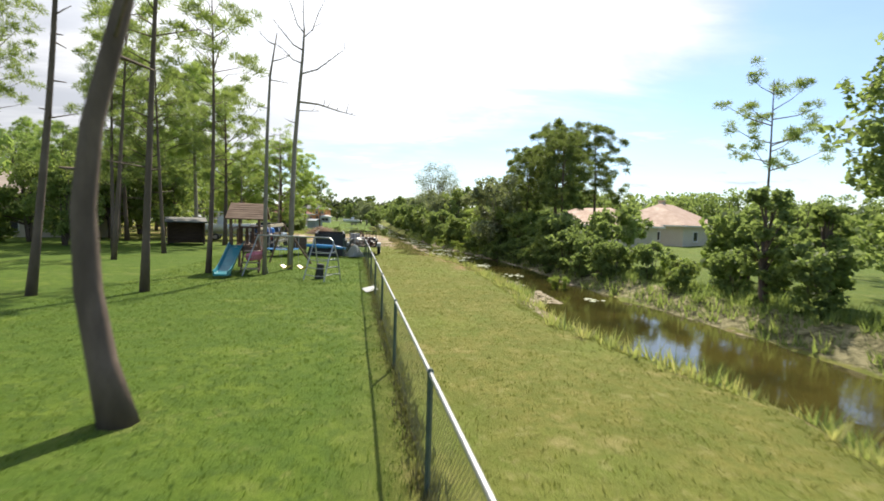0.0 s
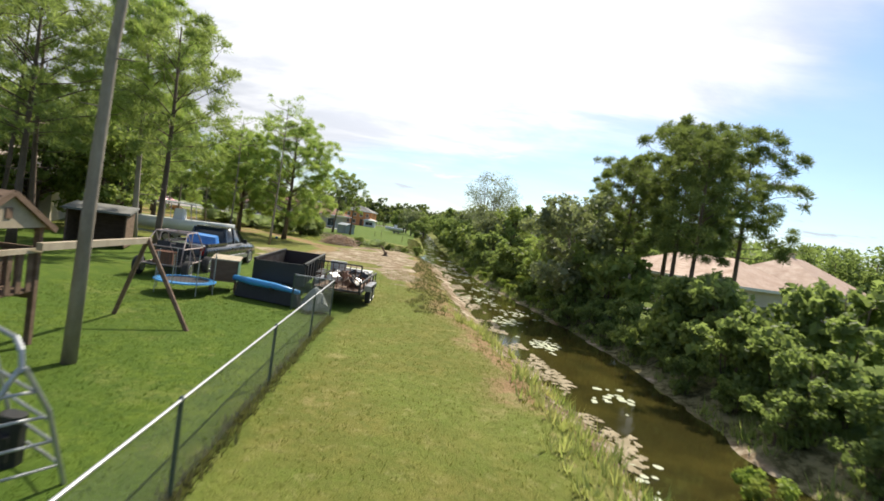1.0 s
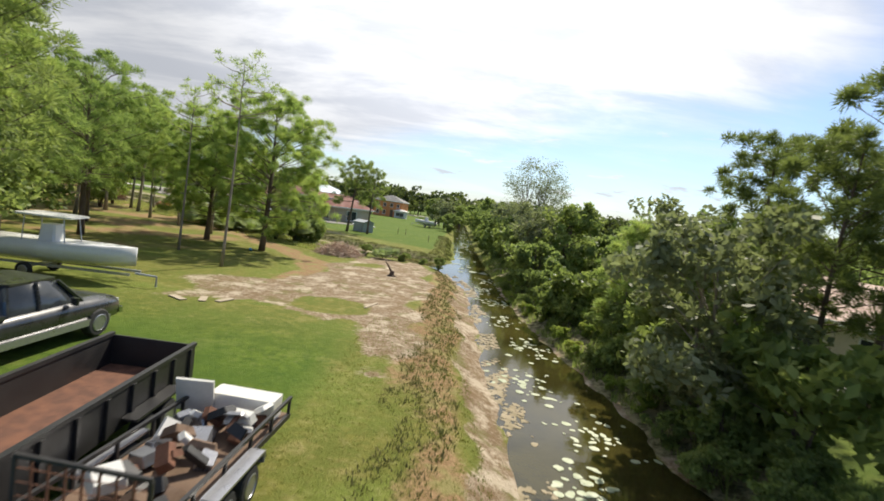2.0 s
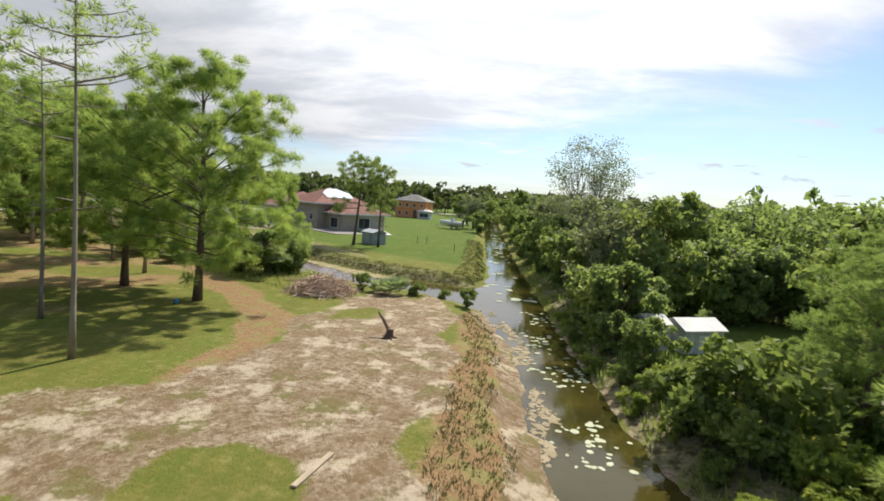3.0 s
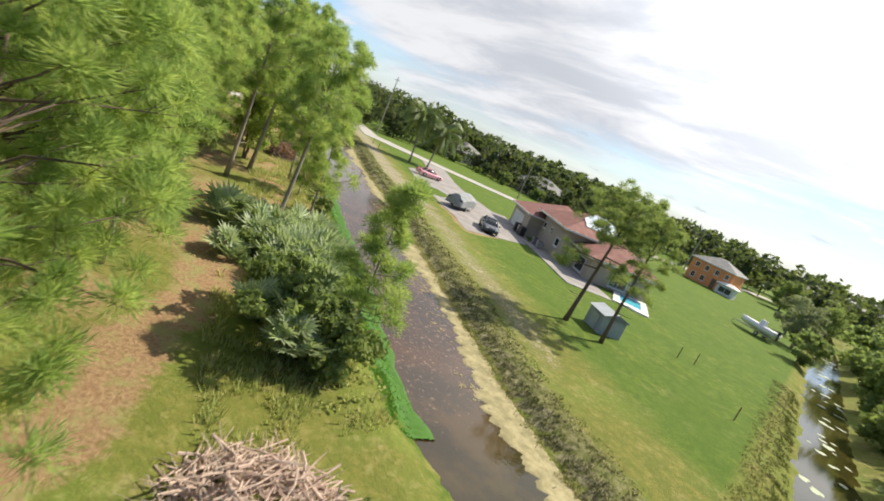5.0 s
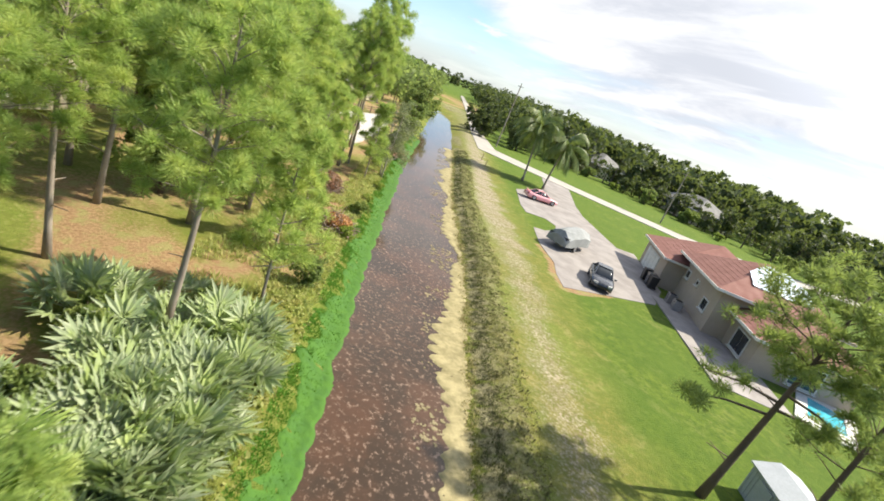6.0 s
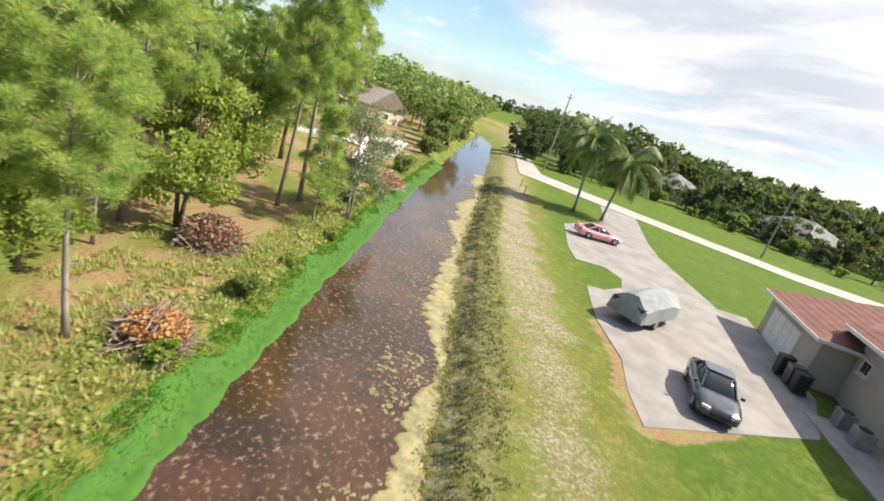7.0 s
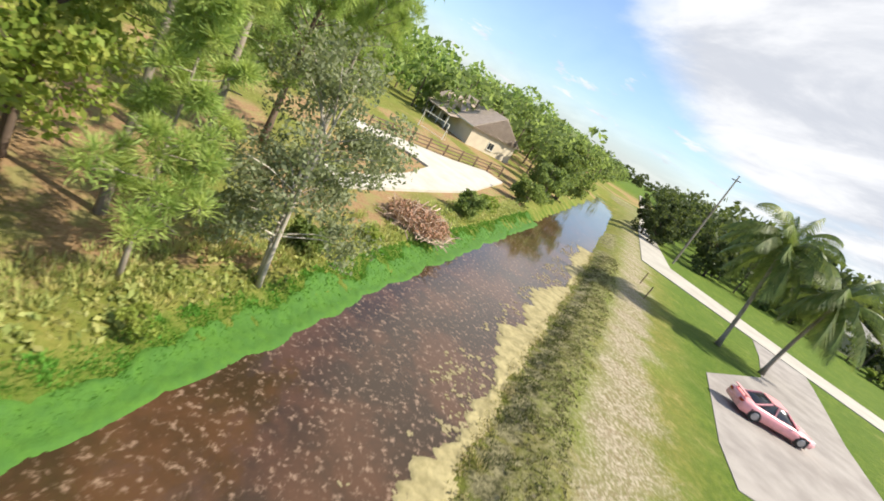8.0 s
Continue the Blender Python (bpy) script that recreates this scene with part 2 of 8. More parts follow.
# ---- mesh helpers ----
class Geo:
    """Collects vertices and faces of one mesh."""

    def __init__(self):
        self.v, self.f = [], []

    def add(self, verts, faces):
        n = len(self.v)
        self.v.extend(tuple(p) for p in verts)
        self.f.extend(tuple(n + i for i in q) for q in faces)
        return self

    def box(self, size, at=(0, 0, 0), turn=(0, 0, 0), taper=1.0, bevel=0.0):
        sx, sy, sz = (s / 2 for s in size)
        m = Matrix.Translation(at) @ Euler([radians(a) for a in turn]).to_matrix().to_4x4()
        if bevel > 0:
            b = min(bevel, sx * 0.9, sy * 0.9)
            ring = [(-sx + b, -sy), (sx - b, -sy), (sx, -sy + b), (sx, sy - b), (sx - b, sy), (-sx + b, sy), (-sx, sy - b), (-sx, -sy + b)]
        else:
            ring = [(-sx, -sy), (sx, -sy), (sx, sy), (-sx, sy)]
        k = len(ring)
        pts = [m @ Vector((x, y, -sz)) for x, y in ring] + [m @ Vector((x * taper, y * taper, sz)) for x, y in ring]
        faces = [tuple(range(k - 1, -1, -1)), tuple(range(k, 2 * k))] + [(i, (i + 1) % k, k + (i + 1) % k, k + i) for i in range(k)]
        return self.add(pts, faces)

    def tube(self, points, radii, sides=6, caps=True):
        pts = [Vector(p) for p in points]
        if isinstance(radii, (int, float)):
            radii = [radii] * len(pts)
        rings = []
        for i, p in enumerate(pts):
            d = (pts[min(i + 1, len(pts) - 1)] - pts[max(i - 1, 0)]).normalized()
            a = d.cross(Vector((0.31, 0.17, 0.93)) if abs(d.z) < 0.8 else Vector((1, 0.1, 0))).normalized()
            b = d.cross(a)
            rings += [p + radii[i] * (math.cos(t) * a + math.sin(t) * b) for t in (2 * math.pi * k / sides for k in range(sides))]
        faces = [(i * sides + k, i * sides + (k + 1) % sides, (i + 1) * sides + (k + 1) % sides, (i + 1) * sides + k) for i in range(len(pts) - 1) for k in range(sides)]
        if caps:
            faces += [tuple(range(sides - 1, -1, -1)), tuple(range((len(pts) - 1) * sides, len(pts) * sides))]
        return self.add(rings, faces)

    def prism(self, outline, z0, z1):
        """An upright prism over an outline of (x, y)."""
        k = len(outline)
        pts = [(x, y, z0) for x, y in outline] + [(x, y, z1) for x, y in outline]
        return self.add(pts, [tuple(range(k - 1, -1, -1)), tuple(range(k, 2 * k))] + [(i, (i + 1) % k, k + (i + 1) % k, k + i) for i in range(k)])

    def loft(self, sections, caps=True):
        """Skins rings of equal count."""
        k = len(sections[0])
        pts = [p for s in sections for p in s]
        faces = [(i * k + j, i * k + (j + 1) % k, (i + 1) * k + (j + 1) % k, (i + 1) * k + j) for i in range(len(sections) - 1) for j in range(k)]
        if caps:
            faces += [tuple(range(k - 1, -1, -1)), tuple(range((len(sections) - 1) * k, len(sections) * k))]
        return self.add(pts, faces)

    def mesh(self, name):
        me = bpy.data.meshes.new(name)
        me.from_pydata(self.v, [], self.f)
        return me


def array_mesh(name, verts, size):
    """A mesh of separate faces of so many corners each, from an array of corners."""
    me = bpy.data.meshes.new(name)
    n = len(verts)
    me.vertices.add(n)
    me.vertices.foreach_set("co", np.asarray(verts, dtype=np.float32).ravel())
    me.loops.add(n)
    me.loops.foreach_set("vertex_index", np.arange(n, dtype=np.int32))
    me.polygons.add(n // size)
    me.polygons.foreach_set("loop_start", np.arange(0, n, size, dtype=np.int32))
    me.update()
    return me


def fixed(me, mat, smooth=False):
    me.materials.append(mat)
    if smooth:
        me.polygons.foreach_set("use_smooth", [True] * len(me.polygons))
    bm = bmesh.new()
    bm.from_mesh(me)
    bmesh.ops.recalc_face_normals(bm, faces=bm.faces)
    bm.to_mesh(me)
    bm.free()
    return me


def part(name, geo, mat, parent, label="", smooth=False, at=None):
    """Links a mesh as one object under a thing or a part."""
    me = fixed(geo.mesh(name), mat, smooth) if isinstance(geo, Geo) else geo
    ob = new(name, me)
    if at is not None:
        ob.matrix_basis = at
    ob.parent = parent
    if label:
        ob["label"] = label
    return ob


def thing(name, label, category, at=None, group="", kind=""):
    ob = new(name)
    ob.empty_display_size = 0.3
    if at is not None:
        ob.matrix_basis = at
    return tagged(ob, label, category, group, kind)


def solid(name, geo, mat, label, category, at=None, group="", kind="", smooth=False):
    ob = new(name, fixed(geo.mesh(name), mat, smooth) if isinstance(geo, Geo) else geo)
    if at is not None:
        ob.matrix_basis = at
    return tagged(ob, label, category, group, kind)


def rand_dirs(rng, n):
    d = rng.normal(size=(n, 3))
    return d / np.linalg.norm(d, axis=1)[:, None]


def needle_tufts(rng, centres, axes, per, length, width, radius=0.36):
    """Round brushes of fine needles that spread from each centre: three corners a needle."""
    c = np.repeat(centres, per, axis=0)
    a = np.repeat(axes, per, axis=0)
    d = rand_dirs(rng, len(c)) + 0.3 * a + np.array((0, 0, 0.3))
    d /= np.linalg.norm(d, axis=1)[:, None]
    size = np.repeat(rng.uniform(0.65, 1.3, (len(centres), 1)), per, axis=0)
    root = c + d * np.array((1, 1, 0.8)) * radius * size * rng.uniform(0.1, 0.9, (len(c), 1))
    d = d + 0.4 * rand_dirs(rng, len(c))
    d /= np.linalg.norm(d, axis=1)[:, None]
    side = np.cross(d, rand_dirs(rng, len(c)))
    side /= np.linalg.norm(side, axis=1)[:, None] + 1e-9
    ln = (length + 0.16 * radius) * rng.uniform(0.7, 1.15, (len(c), 1))
    w = width * rng.uniform(0.7, 1.3, (len(c), 1))
    return np.stack([root - side * w, root + side * w, root + d * ln], 1).reshape(-1, 3)


def leaf_cards(rng, centres, size, droop=0.0):
    """Folded four-cornered leaves at the centres."""
    n = len(centres)
    d = rand_dirs(rng, n)
    d[:, 2] -= droop
    d /= np.linalg.norm(d, axis=1)[:, None]
    s = np.cross(d, rand_dirs(rng, n))
    s /= np.linalg.norm(s, axis=1)[:, None] + 1e-9
    k = size * rng.uniform(0.6, 1.3, (n, 1))
    return np.stack([centres - d * k, centres + s * k * 0.55, centres + d * k, centres - s * k * 0.55], 1).reshape(-1, 3)


def ball_points(rng, n, centre, radii, hollow=0.5):
    d = rand_dirs(rng, n)
    r = rng.uniform(hollow ** 3, 1, (n, 1)) ** (1 / 3)
    return np.asarray(centre) + d * r * np.asarray(radii)

# ---- the canals' outlines and the ground ----
WATER = -0.70
C1_WEST = [(7.6, -40), (7.5, 8), (6.6, 12), (6.3, 16), (7.0, 21), (7.2, 25), (6.9, 30), (6.3, 34), (5.6, 39), (5.2, 46), (4.8, 56), (4.5, 63), (4.0, 69), (2.4, 75.2)]
C2_SOUTH = [(-0.6, 76.8), (-5.4, 79.0), (-9.6, 80.9), (-13.3, 83.0), (-17, 85.6), (-24.6, 90.1), (-32.6, 94.9), (-44, 102), (-59, 111.4), (-80, 125.6), (-160, 179), (-420, 352)]
C2_NORTH = [(-420, 361), (-174, 193.5), (-79, 132.2), (-64, 122.4), (-51, 113.6), (-34.7, 104), (-24, 97.0), (-15.7, 91.5), (-7.5, 86.0), (-2.8, 83.4), (1.2, 82.4)]
C1_WEST_FAR = [(2.6, 84), (3.0, 92), (2.6, 100), (2.0, 122), (0.4, 184), (-6, 420)]
C1_EAST = [(-1.5, 420), (4.6, 190), (5.4, 125), (6.0, 100), (6.7, 80), (7.2, 66), (8.0, 57), (9.4, 48), (10.4, 40), (11.0, 33), (10.6, 27), (11.1, 21), (11.6, 14), (11.8, 8), (12.0, -40)]
CANAL = np.array(C1_WEST + C2_SOUTH + C2_NORTH + C1_WEST_FAR + C1_EAST, dtype=float)


def inside(poly, x, y):
    hit = np.zeros(x.shape, bool)
    px, py = poly[:, 0], poly[:, 1]
    j = len(poly) - 1
    for i in range(len(poly)):
        if py[i] != py[j]:
            hit ^= ((py[i] > y) != (py[j] > y)) & (x < (px[j] - px[i]) * (y - py[i]) / (py[j] - py[i]) + px[i])
        j = i
    return hit


def line_gap(line, x, y, closed=False):
    """Distance to a line of points."""
    best = np.full(x.shape, 1e9)
    pts = np.asarray(line, float)
    for a, b in zip(pts, np.roll(pts, -1, 0) if closed else pts[1:]):
        ab = b - a
        t = np.clip(((x - a[0]) * ab[0] + (y - a[1]) * ab[1]) / (ab @ ab + 1e-9), 0, 1)
        best = np.minimum(best, np.hypot(x - a[0] - t * ab[0], y - a[1] - t * ab[1]))
    return best


def canal_gap(x, y):
    """Distance to the water's edge; minus inside it."""
    d = line_gap(CANAL, x, y, True)
    return np.where(inside(CANAL, x, y), -d, d)


def waves(x, y, size, seed):
    """Smooth cheap unevenness, about -1 to 1."""
    r = np.random.RandomState(seed)
    out = 0
    for k in range(7):
        a, f, p = r.uniform(0, 2 * math.pi), r.uniform(0.5, 1.6) / size, r.uniform(0, 6.28)
        out = out + np.sin((x * math.cos(a) + y * math.sin(a)) * 6.28 * f + p)
    return out / 3.2


def rise(v, lo, hi):
    t = np.clip((v - lo) / (hi - lo), 0, 1)
    return t * t * (3 - 2 * t)


def ground_height(x, y):
    x, y = np.asarray(x, float), np.asarray(y, float)
    d = canal_gap(x, y) + 0.18 * waves(x, y, 3.0, 5) + 0.10 * waves(x, y, 1.1, 6)
    bank = WATER + (0 - WATER) * rise(d, -0.15, 1.9)
    bed = WATER - 0.9 * rise(-d, 0, 2.0)
    z = np.where(d > 0, bank, np.minimum(bank, bed))
    return z + np.where(d > 0.3, 0.05 * waves(x, y, 9, 7) * rise(d, 0.3, 3) * (1 - 0.85 * rise(-x, 22, 30) * rise(y, 100, 108)), 0) - 0.03 * rise(d, 0.5, 2)


def stretch(lo, hi, step, far, grow):
    a = list(np.arange(lo, hi + step / 2, step))
    s = step
    while a[-1] < far:
        s *= grow
        a.append(a[-1] + s)
    s = step
    while a[0] > -far:
        s *= grow
        a.insert(0, a[0] - s)
    return np.array(a)


gx, gy = stretch(-68, 18, 0.5, 1600, 1.08), stretch(-4, 130, 0.5, 1600, 1.08)
GX, GY = np.meshgrid(gx, gy)
GZ = ground_height(GX, GY)
gap = canal_gap(GX, GY)

# what grows or lies where, and where bank shade is painted in
SAND_PATCH = np.array([(-10, 54.6), (-7, 57.2), (-5.4, 63), (-5.6, 70), (-3.4, 74.4), (0.2, 73.8), (1.5, 69), (1.7, 60), (2.2, 50), (1.7, 44), (0.6, 44), (-0.3, 50.5), (-4.3, 51.6), (-9, 50.5)])
wob = 0.9 * waves(GX, GY, 5, 11) + 0.5 * waves(GX, GY, 1.7, 12)
sand = np.where(inside(SAND_PATCH, GX, GY), 1.0, -1.0) * line_gap(SAND_PATCH, GX, GY, True)
sand = rise(sand + wob * 0.8, -0.7, 0.9) * (1 - 0.38 * rise(-GX, 3, 8)) * (1 - rise(1.9 - np.hypot((GX + 1.9) / 1.25, GY - 52.9) + 0.4 * wob, 0, 0.9)) * (1 - 0.8 * rise(1.5 - np.hypot((GX + 3.2) / 1.3, (GY - 68.5) / 1.6) + 0.5 * wob, 0, 1.2))
west_bank = (np.abs(GX) < 12) & (GY < 74) & (GX > 0)
sand = np.maximum(sand, np.where(west_bank & (GY > 4), rise(1.0 - np.abs(gap - 0.4) / 0.95 + 0.25 * wob, 0.0, 0.6) * (0.55 + 0.45 * rise(GY, 24, 30)), 0))
north_line = np.array(C2_NORTH[1:])
ng = line_gap(north_line, GX, GY)
north = (gap > 0) & (ng < 22) & (line_gap(C2_SOUTH, GX, GY) > ng) & (GX < 3)
sand = np.maximum(sand, np.where(north & (GX < -8), rise(1 - np.abs(ng - 4.3 - 0.3 * wob) / (2.8 + 0.6 * wob), 0.0, 0.9) * 0.45, 0))
south = (gap > 0) & (line_gap(C2_SOUTH, GX, GY) < ng) & (GX < 1) & (GY > 60)
sg = line_gap(C2_SOUTH, GX, GY)
straw = np.where(south, rise(30 - sg + 3 * wob, 0, 12) * rise(sg + 0.4 * wob, 1.2, 2.6) * rise(-GX, 12, 18) * (0.5 + 0.4 * waves(GX, GY, 6, 15)) * (1 + 0.15 * rise(-GX, 40, 46)), 0)
TRACK = [(-5.6, 56), (-5.8, 62), (-7.1, 67), (-9.8, 69.4), (-12.3, 72.2), (-17.8, 77), (-24.6, 83.3), (-34, 90), (-46, 98)]
straw = np.maximum(straw, rise(0.75 - line_gap([(-28.6, 114), (-29.0, 109.6), (-31.4, 111.0), (-33.8, 113.0), (-37.4, 114.9)], GX, GY) + 0.2 * wob, 0, 0.4))
straw = np.maximum(straw, rise(1.5 - line_gap(TRACK, GX, GY) + 0.35 * wob, 0, 0.8) * 0.85)
straw = np.maximum(straw, rise(2.2 - np.abs(GX - 2.8 + 0.3 * wob) * 1.4, 0, 1.2) * rise(GY, 40, 47) * rise(-GY, -73, -70) * 0.85)
straw = np.maximum(straw, np.where(west_bank, rise(1.3 - np.abs(gap - 1.7) + 0.5 * wob, 0, 1.2) * rise(GY, 20, 28) * rise(-GY, -52, -44) * 0.7, 0))
lush = np.maximum(rise(-GX + 0.3, 0, 0.5) * rise(-GY, -52, -44), np.where((GX < 0.5) & (GY > 84) & (line_gap(C2_SOUTH, GX, GY) > ng), 0.95, 0.0) * rise(ng + 0.6 * wob, 5.8, 9.2))
lush = np.maximum(lush, np.where(south, rise(0.9 + 0.25 * wob - sg, 0, 0.3), 0))
lush = np.maximum(lush, np.where((GX > 10) & (gap > 0.8), 0.75, 0))
# North band: shade of the steep edge painted in along with its weeds
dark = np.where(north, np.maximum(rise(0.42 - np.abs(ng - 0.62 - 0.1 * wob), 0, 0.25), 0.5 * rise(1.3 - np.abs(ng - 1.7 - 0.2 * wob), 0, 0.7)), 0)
dark = np.maximum(dark, np.where((GX > 7) & (gap > 0) & (GY < 190), rise(2.6 - gap + 0.5 * wob, 0, 1.5), 0))
far_off = rise(np.hypot(GX + 20, GY - 90), 240, 330)
lush, straw, sand = np.maximum(lush, far_off), straw * (1 - far_off), sand * (1 - far_off)
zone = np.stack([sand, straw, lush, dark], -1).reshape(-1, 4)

ny, nx = GX.shape
idx = np.arange(ny * nx).reshape(ny, nx)
quads = np.stack([idx[:-1, :-1], idx[:-1, 1:], idx[1:, 1:], idx[1:, :-1]], -1).reshape(-1, 4)
me = bpy.data.meshes.new("ground")
me.vertices.add(ny * nx)
me.vertices.foreach_set("co", np.stack([GX, GY, GZ], -1).astype(np.float32).ravel())
me.loops.add(quads.size)
me.loops.foreach_set("vertex_index", quads.astype(np.int32).ravel())
me.polygons.add(len(quads))
me.polygons.foreach_set("loop_start", np.arange(0, quads.size, 4, dtype=np.int32))
me.polygons.foreach_set("use_smooth", np.ones(len(quads), bool))
me.update()
pale = np.where(north, rise(1 - np.abs(ng - 4.2 - 0.3 * wob) / (2.6 + 0.5 * wob), 0.0, 0.8) * (0.72 + 0.22 * waves(GX, GY, 3.0, 44)) * rise(-GX, 6, 13) * (0.5 + 0.5 * rise(-GX, 26, 48)), 0).reshape(-1)
ap = me.attributes.new("track", "FLOAT", "POINT")
ap.data.foreach_set("value", pale.astype(np.float32))
at = me.attributes.new("zone", "FLOAT_COLOR", "POINT")
at.data.foreach_set("color", zone.astype(np.float32).ravel())

M_GROUND, nodes, links, bs, out = material("ground_cover")
za = nodes.new("ShaderNodeAttribute")
za.attribute_name = "zone"
zs = nodes.new("ShaderNodeSeparateColor")
links.new(za.outputs["Color"], zs.inputs[0])
big = tex_noise(nodes, links, 0.22, 5, 0.6)
mid = tex_noise(nodes, links, 1.1, 5, 0.6)
fine = tex_noise(nodes, links, 7.0, 6, 0.7)
tiny = tex_noise(nodes, links, 38.0, 3, 0.7)
turf = blend(nodes, links, span(nodes, links, mid, 0.36, 0.64), (0.138, 0.151, 0.029), (0.204, 0.191, 0.045))
turf = blend(nodes, links, span(nodes, links, big, 0.45, 0.62, 0, 0.7), turf, (0.162, 0.211, 0.0373))
turf = blend(nodes, links, span(nodes, links, fine, 0.50, 0.72, 0, 0.6), turf, (0.239, 0.215, 0.0813))
turf = blend(nodes, links, span(nodes, links, tiny, 0.40, 0.70, 0, 0.35), turf, (0.132, 0.165, 0.0289))
lawn = blend(nodes, links, span(nodes, links, mid, 0.36, 0.64), (0.0839, 0.136, 0.015), (0.135, 0.189, 0.023))
lawn = blend(nodes, links, span(nodes, links, fine, 0.52, 0.74, 0, 0.55), lawn, (0.165, 0.204, 0.0522))
patch = tex_noise(nodes, links, 0.55, 6, 0.7)
lawn = blend(nodes, links, span(nodes, links, patch, 0.53, 0.67, 0, 0.55), lawn, (0.203, 0.212, 0.0696))
turf = blend(nodes, links, span(nodes, links, patch, 0.54, 0.70, 0, 0.6), turf, (0.324, 0.271, 0.115))
turf = blend(nodes, links, span(nodes, links, patch, 0.46, 0.30, 0, 0.5), turf, (0.132, 0.184, 0.0271))
tuft = tex_noise(nodes, links, 3.2, 6, 0.7)
clump_lawn = tex_noise(nodes, links, 1.9, 7, 0.75)
lawn = blend(nodes, links, span(nodes, links, tuft, 0.47, 0.60, 0, 0.75), lawn, (0.0625, 0.107, 0.0166))
turf = blend(nodes, links, span(nodes, links, tuft, 0.48, 0.60, 0, 0.8), turf, (0.141, 0.16, 0.033))
turf = blend(nodes, links, span(nodes, links, tuft, 0.46, 0.34, 0, 0.45), turf, (0.309, 0.287, 0.115))
lawn = blend(nodes, links, span(nodes, links, clump_lawn, 0.57, 0.68, 0, 0.6), lawn, (0.223, 0.224, 0.0704))
lawn = blend(nodes, links, span(nodes, links, big, 0.42, 0.56, 0, 0.6), lawn, (0.0759, 0.131, 0.0166))
lawn = blend(nodes, links, span(nodes, links, tiny, 0.40, 0.70, 0, 0.35), lawn, (0.0714, 0.126, 0.0182))
col = blend(nodes, links, zs.outputs[2], turf, lawn)
strawc = blend(nodes, links, span(nodes, links, fine, 0.35, 0.65), (0.244, 0.143, 0.0741), (0.354, 0.239, 0.128))
strawc = blend(nodes, links, span(nodes, links, mid, 0.46, 0.62, 0, 0.85), strawc, (0.267, 0.248, 0.0948))


def edged(weight, softness=0.22):
    """Breaks a zone's edge up with the finer noises."""
    a = nodes.new("ShaderNodeMath")
    a.operation = "MULTIPLY_ADD"
    links.new(fine, a.inputs[0])
    a.inputs[1].default_value = 0.9
    a.inputs[2].default_value = -0.45
    b = nodes.new("ShaderNodeMath")
    b.operation = "ADD"
    links.new(a.outputs[0], b.inputs[0])
    links.new(weight, b.inputs[1])
    return span(nodes, links, b.outputs[0], 0.5 - softness, 0.5 + softness)


col = blend(nodes, links, edged(zs.outputs[1]), col, strawc)
sandc = blend(nodes, links, span(nodes, links, fine, 0.38, 0.62), (0.235, 0.172, 0.109), (0.395, 0.319, 0.231))
clump = tex_noise(nodes, links, 2.8, 6, 0.75)
sandc = blend(nodes, links, span(nodes, links, clump, 0.51, 0.57, 0, 0.9), sandc, (0.18, 0.12, 0.063))
sandc = blend(nodes, links, span(nodes, links, patch, 0.53, 0.62, 0, 0.85), sandc, (0.168, 0.16, 0.0546))
drift = tex_noise(nodes, links, 0.8, 7, 0.72)
sandc = blend(nodes, links, span(nodes, links, drift, 0.48, 0.64, 0, 0.7), sandc, (0.21, 0.139, 0.0756))
sandc = blend(nodes, links, span(nodes, links, drift, 0.48, 0.40, 0, 0.85), sandc, (0.54, 0.455, 0.345))
sandc = blend(nodes, links, span(nodes, links, tiny, 0.5, 0.75, 0, 0.4), sandc, (0.252, 0.193, 0.118))
col = blend(nodes, links, edged(zs.outputs[0], 0.15), col, sandc)
pt = nodes.new("ShaderNodeAttribute")
pt.attribute_name = "track"
dust = blend(nodes, links, span(nodes, links, fine, 0.40, 0.62), (0.238, 0.198, 0.123), (0.44, 0.387, 0.295))
dust = blend(nodes, links, span(nodes, links, tuft, 0.50, 0.62, 0, 0.75), dust, (0.176, 0.163, 0.066))
dust = blend(nodes, links, span(nodes, links, clump, 0.52, 0.60, 0, 0.6), dust, (0.194, 0.141, 0.0792))
col = blend(nodes, links, edged(pt.outputs["Fac"], 0.42), col, dust)
# The dark end carries painted bank shade as well as weeds
weeds_with_shade = blend(nodes, links, span(nodes, links, clump, 0.38, 0.60), (0.075, 0.072, 0.032), (0.30, 0.27, 0.15))
links.new(blend(nodes, links, edged(za.outputs["Alpha"]), col, weeds_with_shade), bs.inputs["Base Color"])
bs.inputs["Roughness"].default_value = 0.95
bs.inputs["Specular IOR Level"].default_value = 0.15
hsum = nodes.new("ShaderNodeMath")
hsum.operation = "MULTIPLY_ADD"
links.new(fine, hsum.inputs[0])
hsum.inputs[1].default_value = 2.0
links.new(tiny, hsum.inputs[2])
bump(nodes, links, bs, hsum.outputs[0], 0.75, 0.05)
me.materials.append(M_GROUND)
ground = tagged(new("ground", me), "mown grass with bare sand, pine straw and canal banks", "ground", kind="structure")

M_WATER, nodes, links, bs, out = material("canal_water")
film = tex_noise(nodes, links, 0.35, 6, 0.65)
specks = tex_noise(nodes, links, 4.4, 7, 0.72)
where = nodes.new("ShaderNodeSeparateXYZ")
links.new(nodes.new("ShaderNodeNewGeometry").outputs["Position"], where.inputs[0])
brown = span(nodes, links, where.outputs[0], -14.0, 1.0, 1.0, 0.0)
specks = blend(nodes, links, brown, (0.46, 0.46, 0.46), specks)
olive = blend(nodes, links, span(nodes, links, film, 0.40, 0.62), (0.034, 0.030, 0.009), (0.062, 0.052, 0.013))
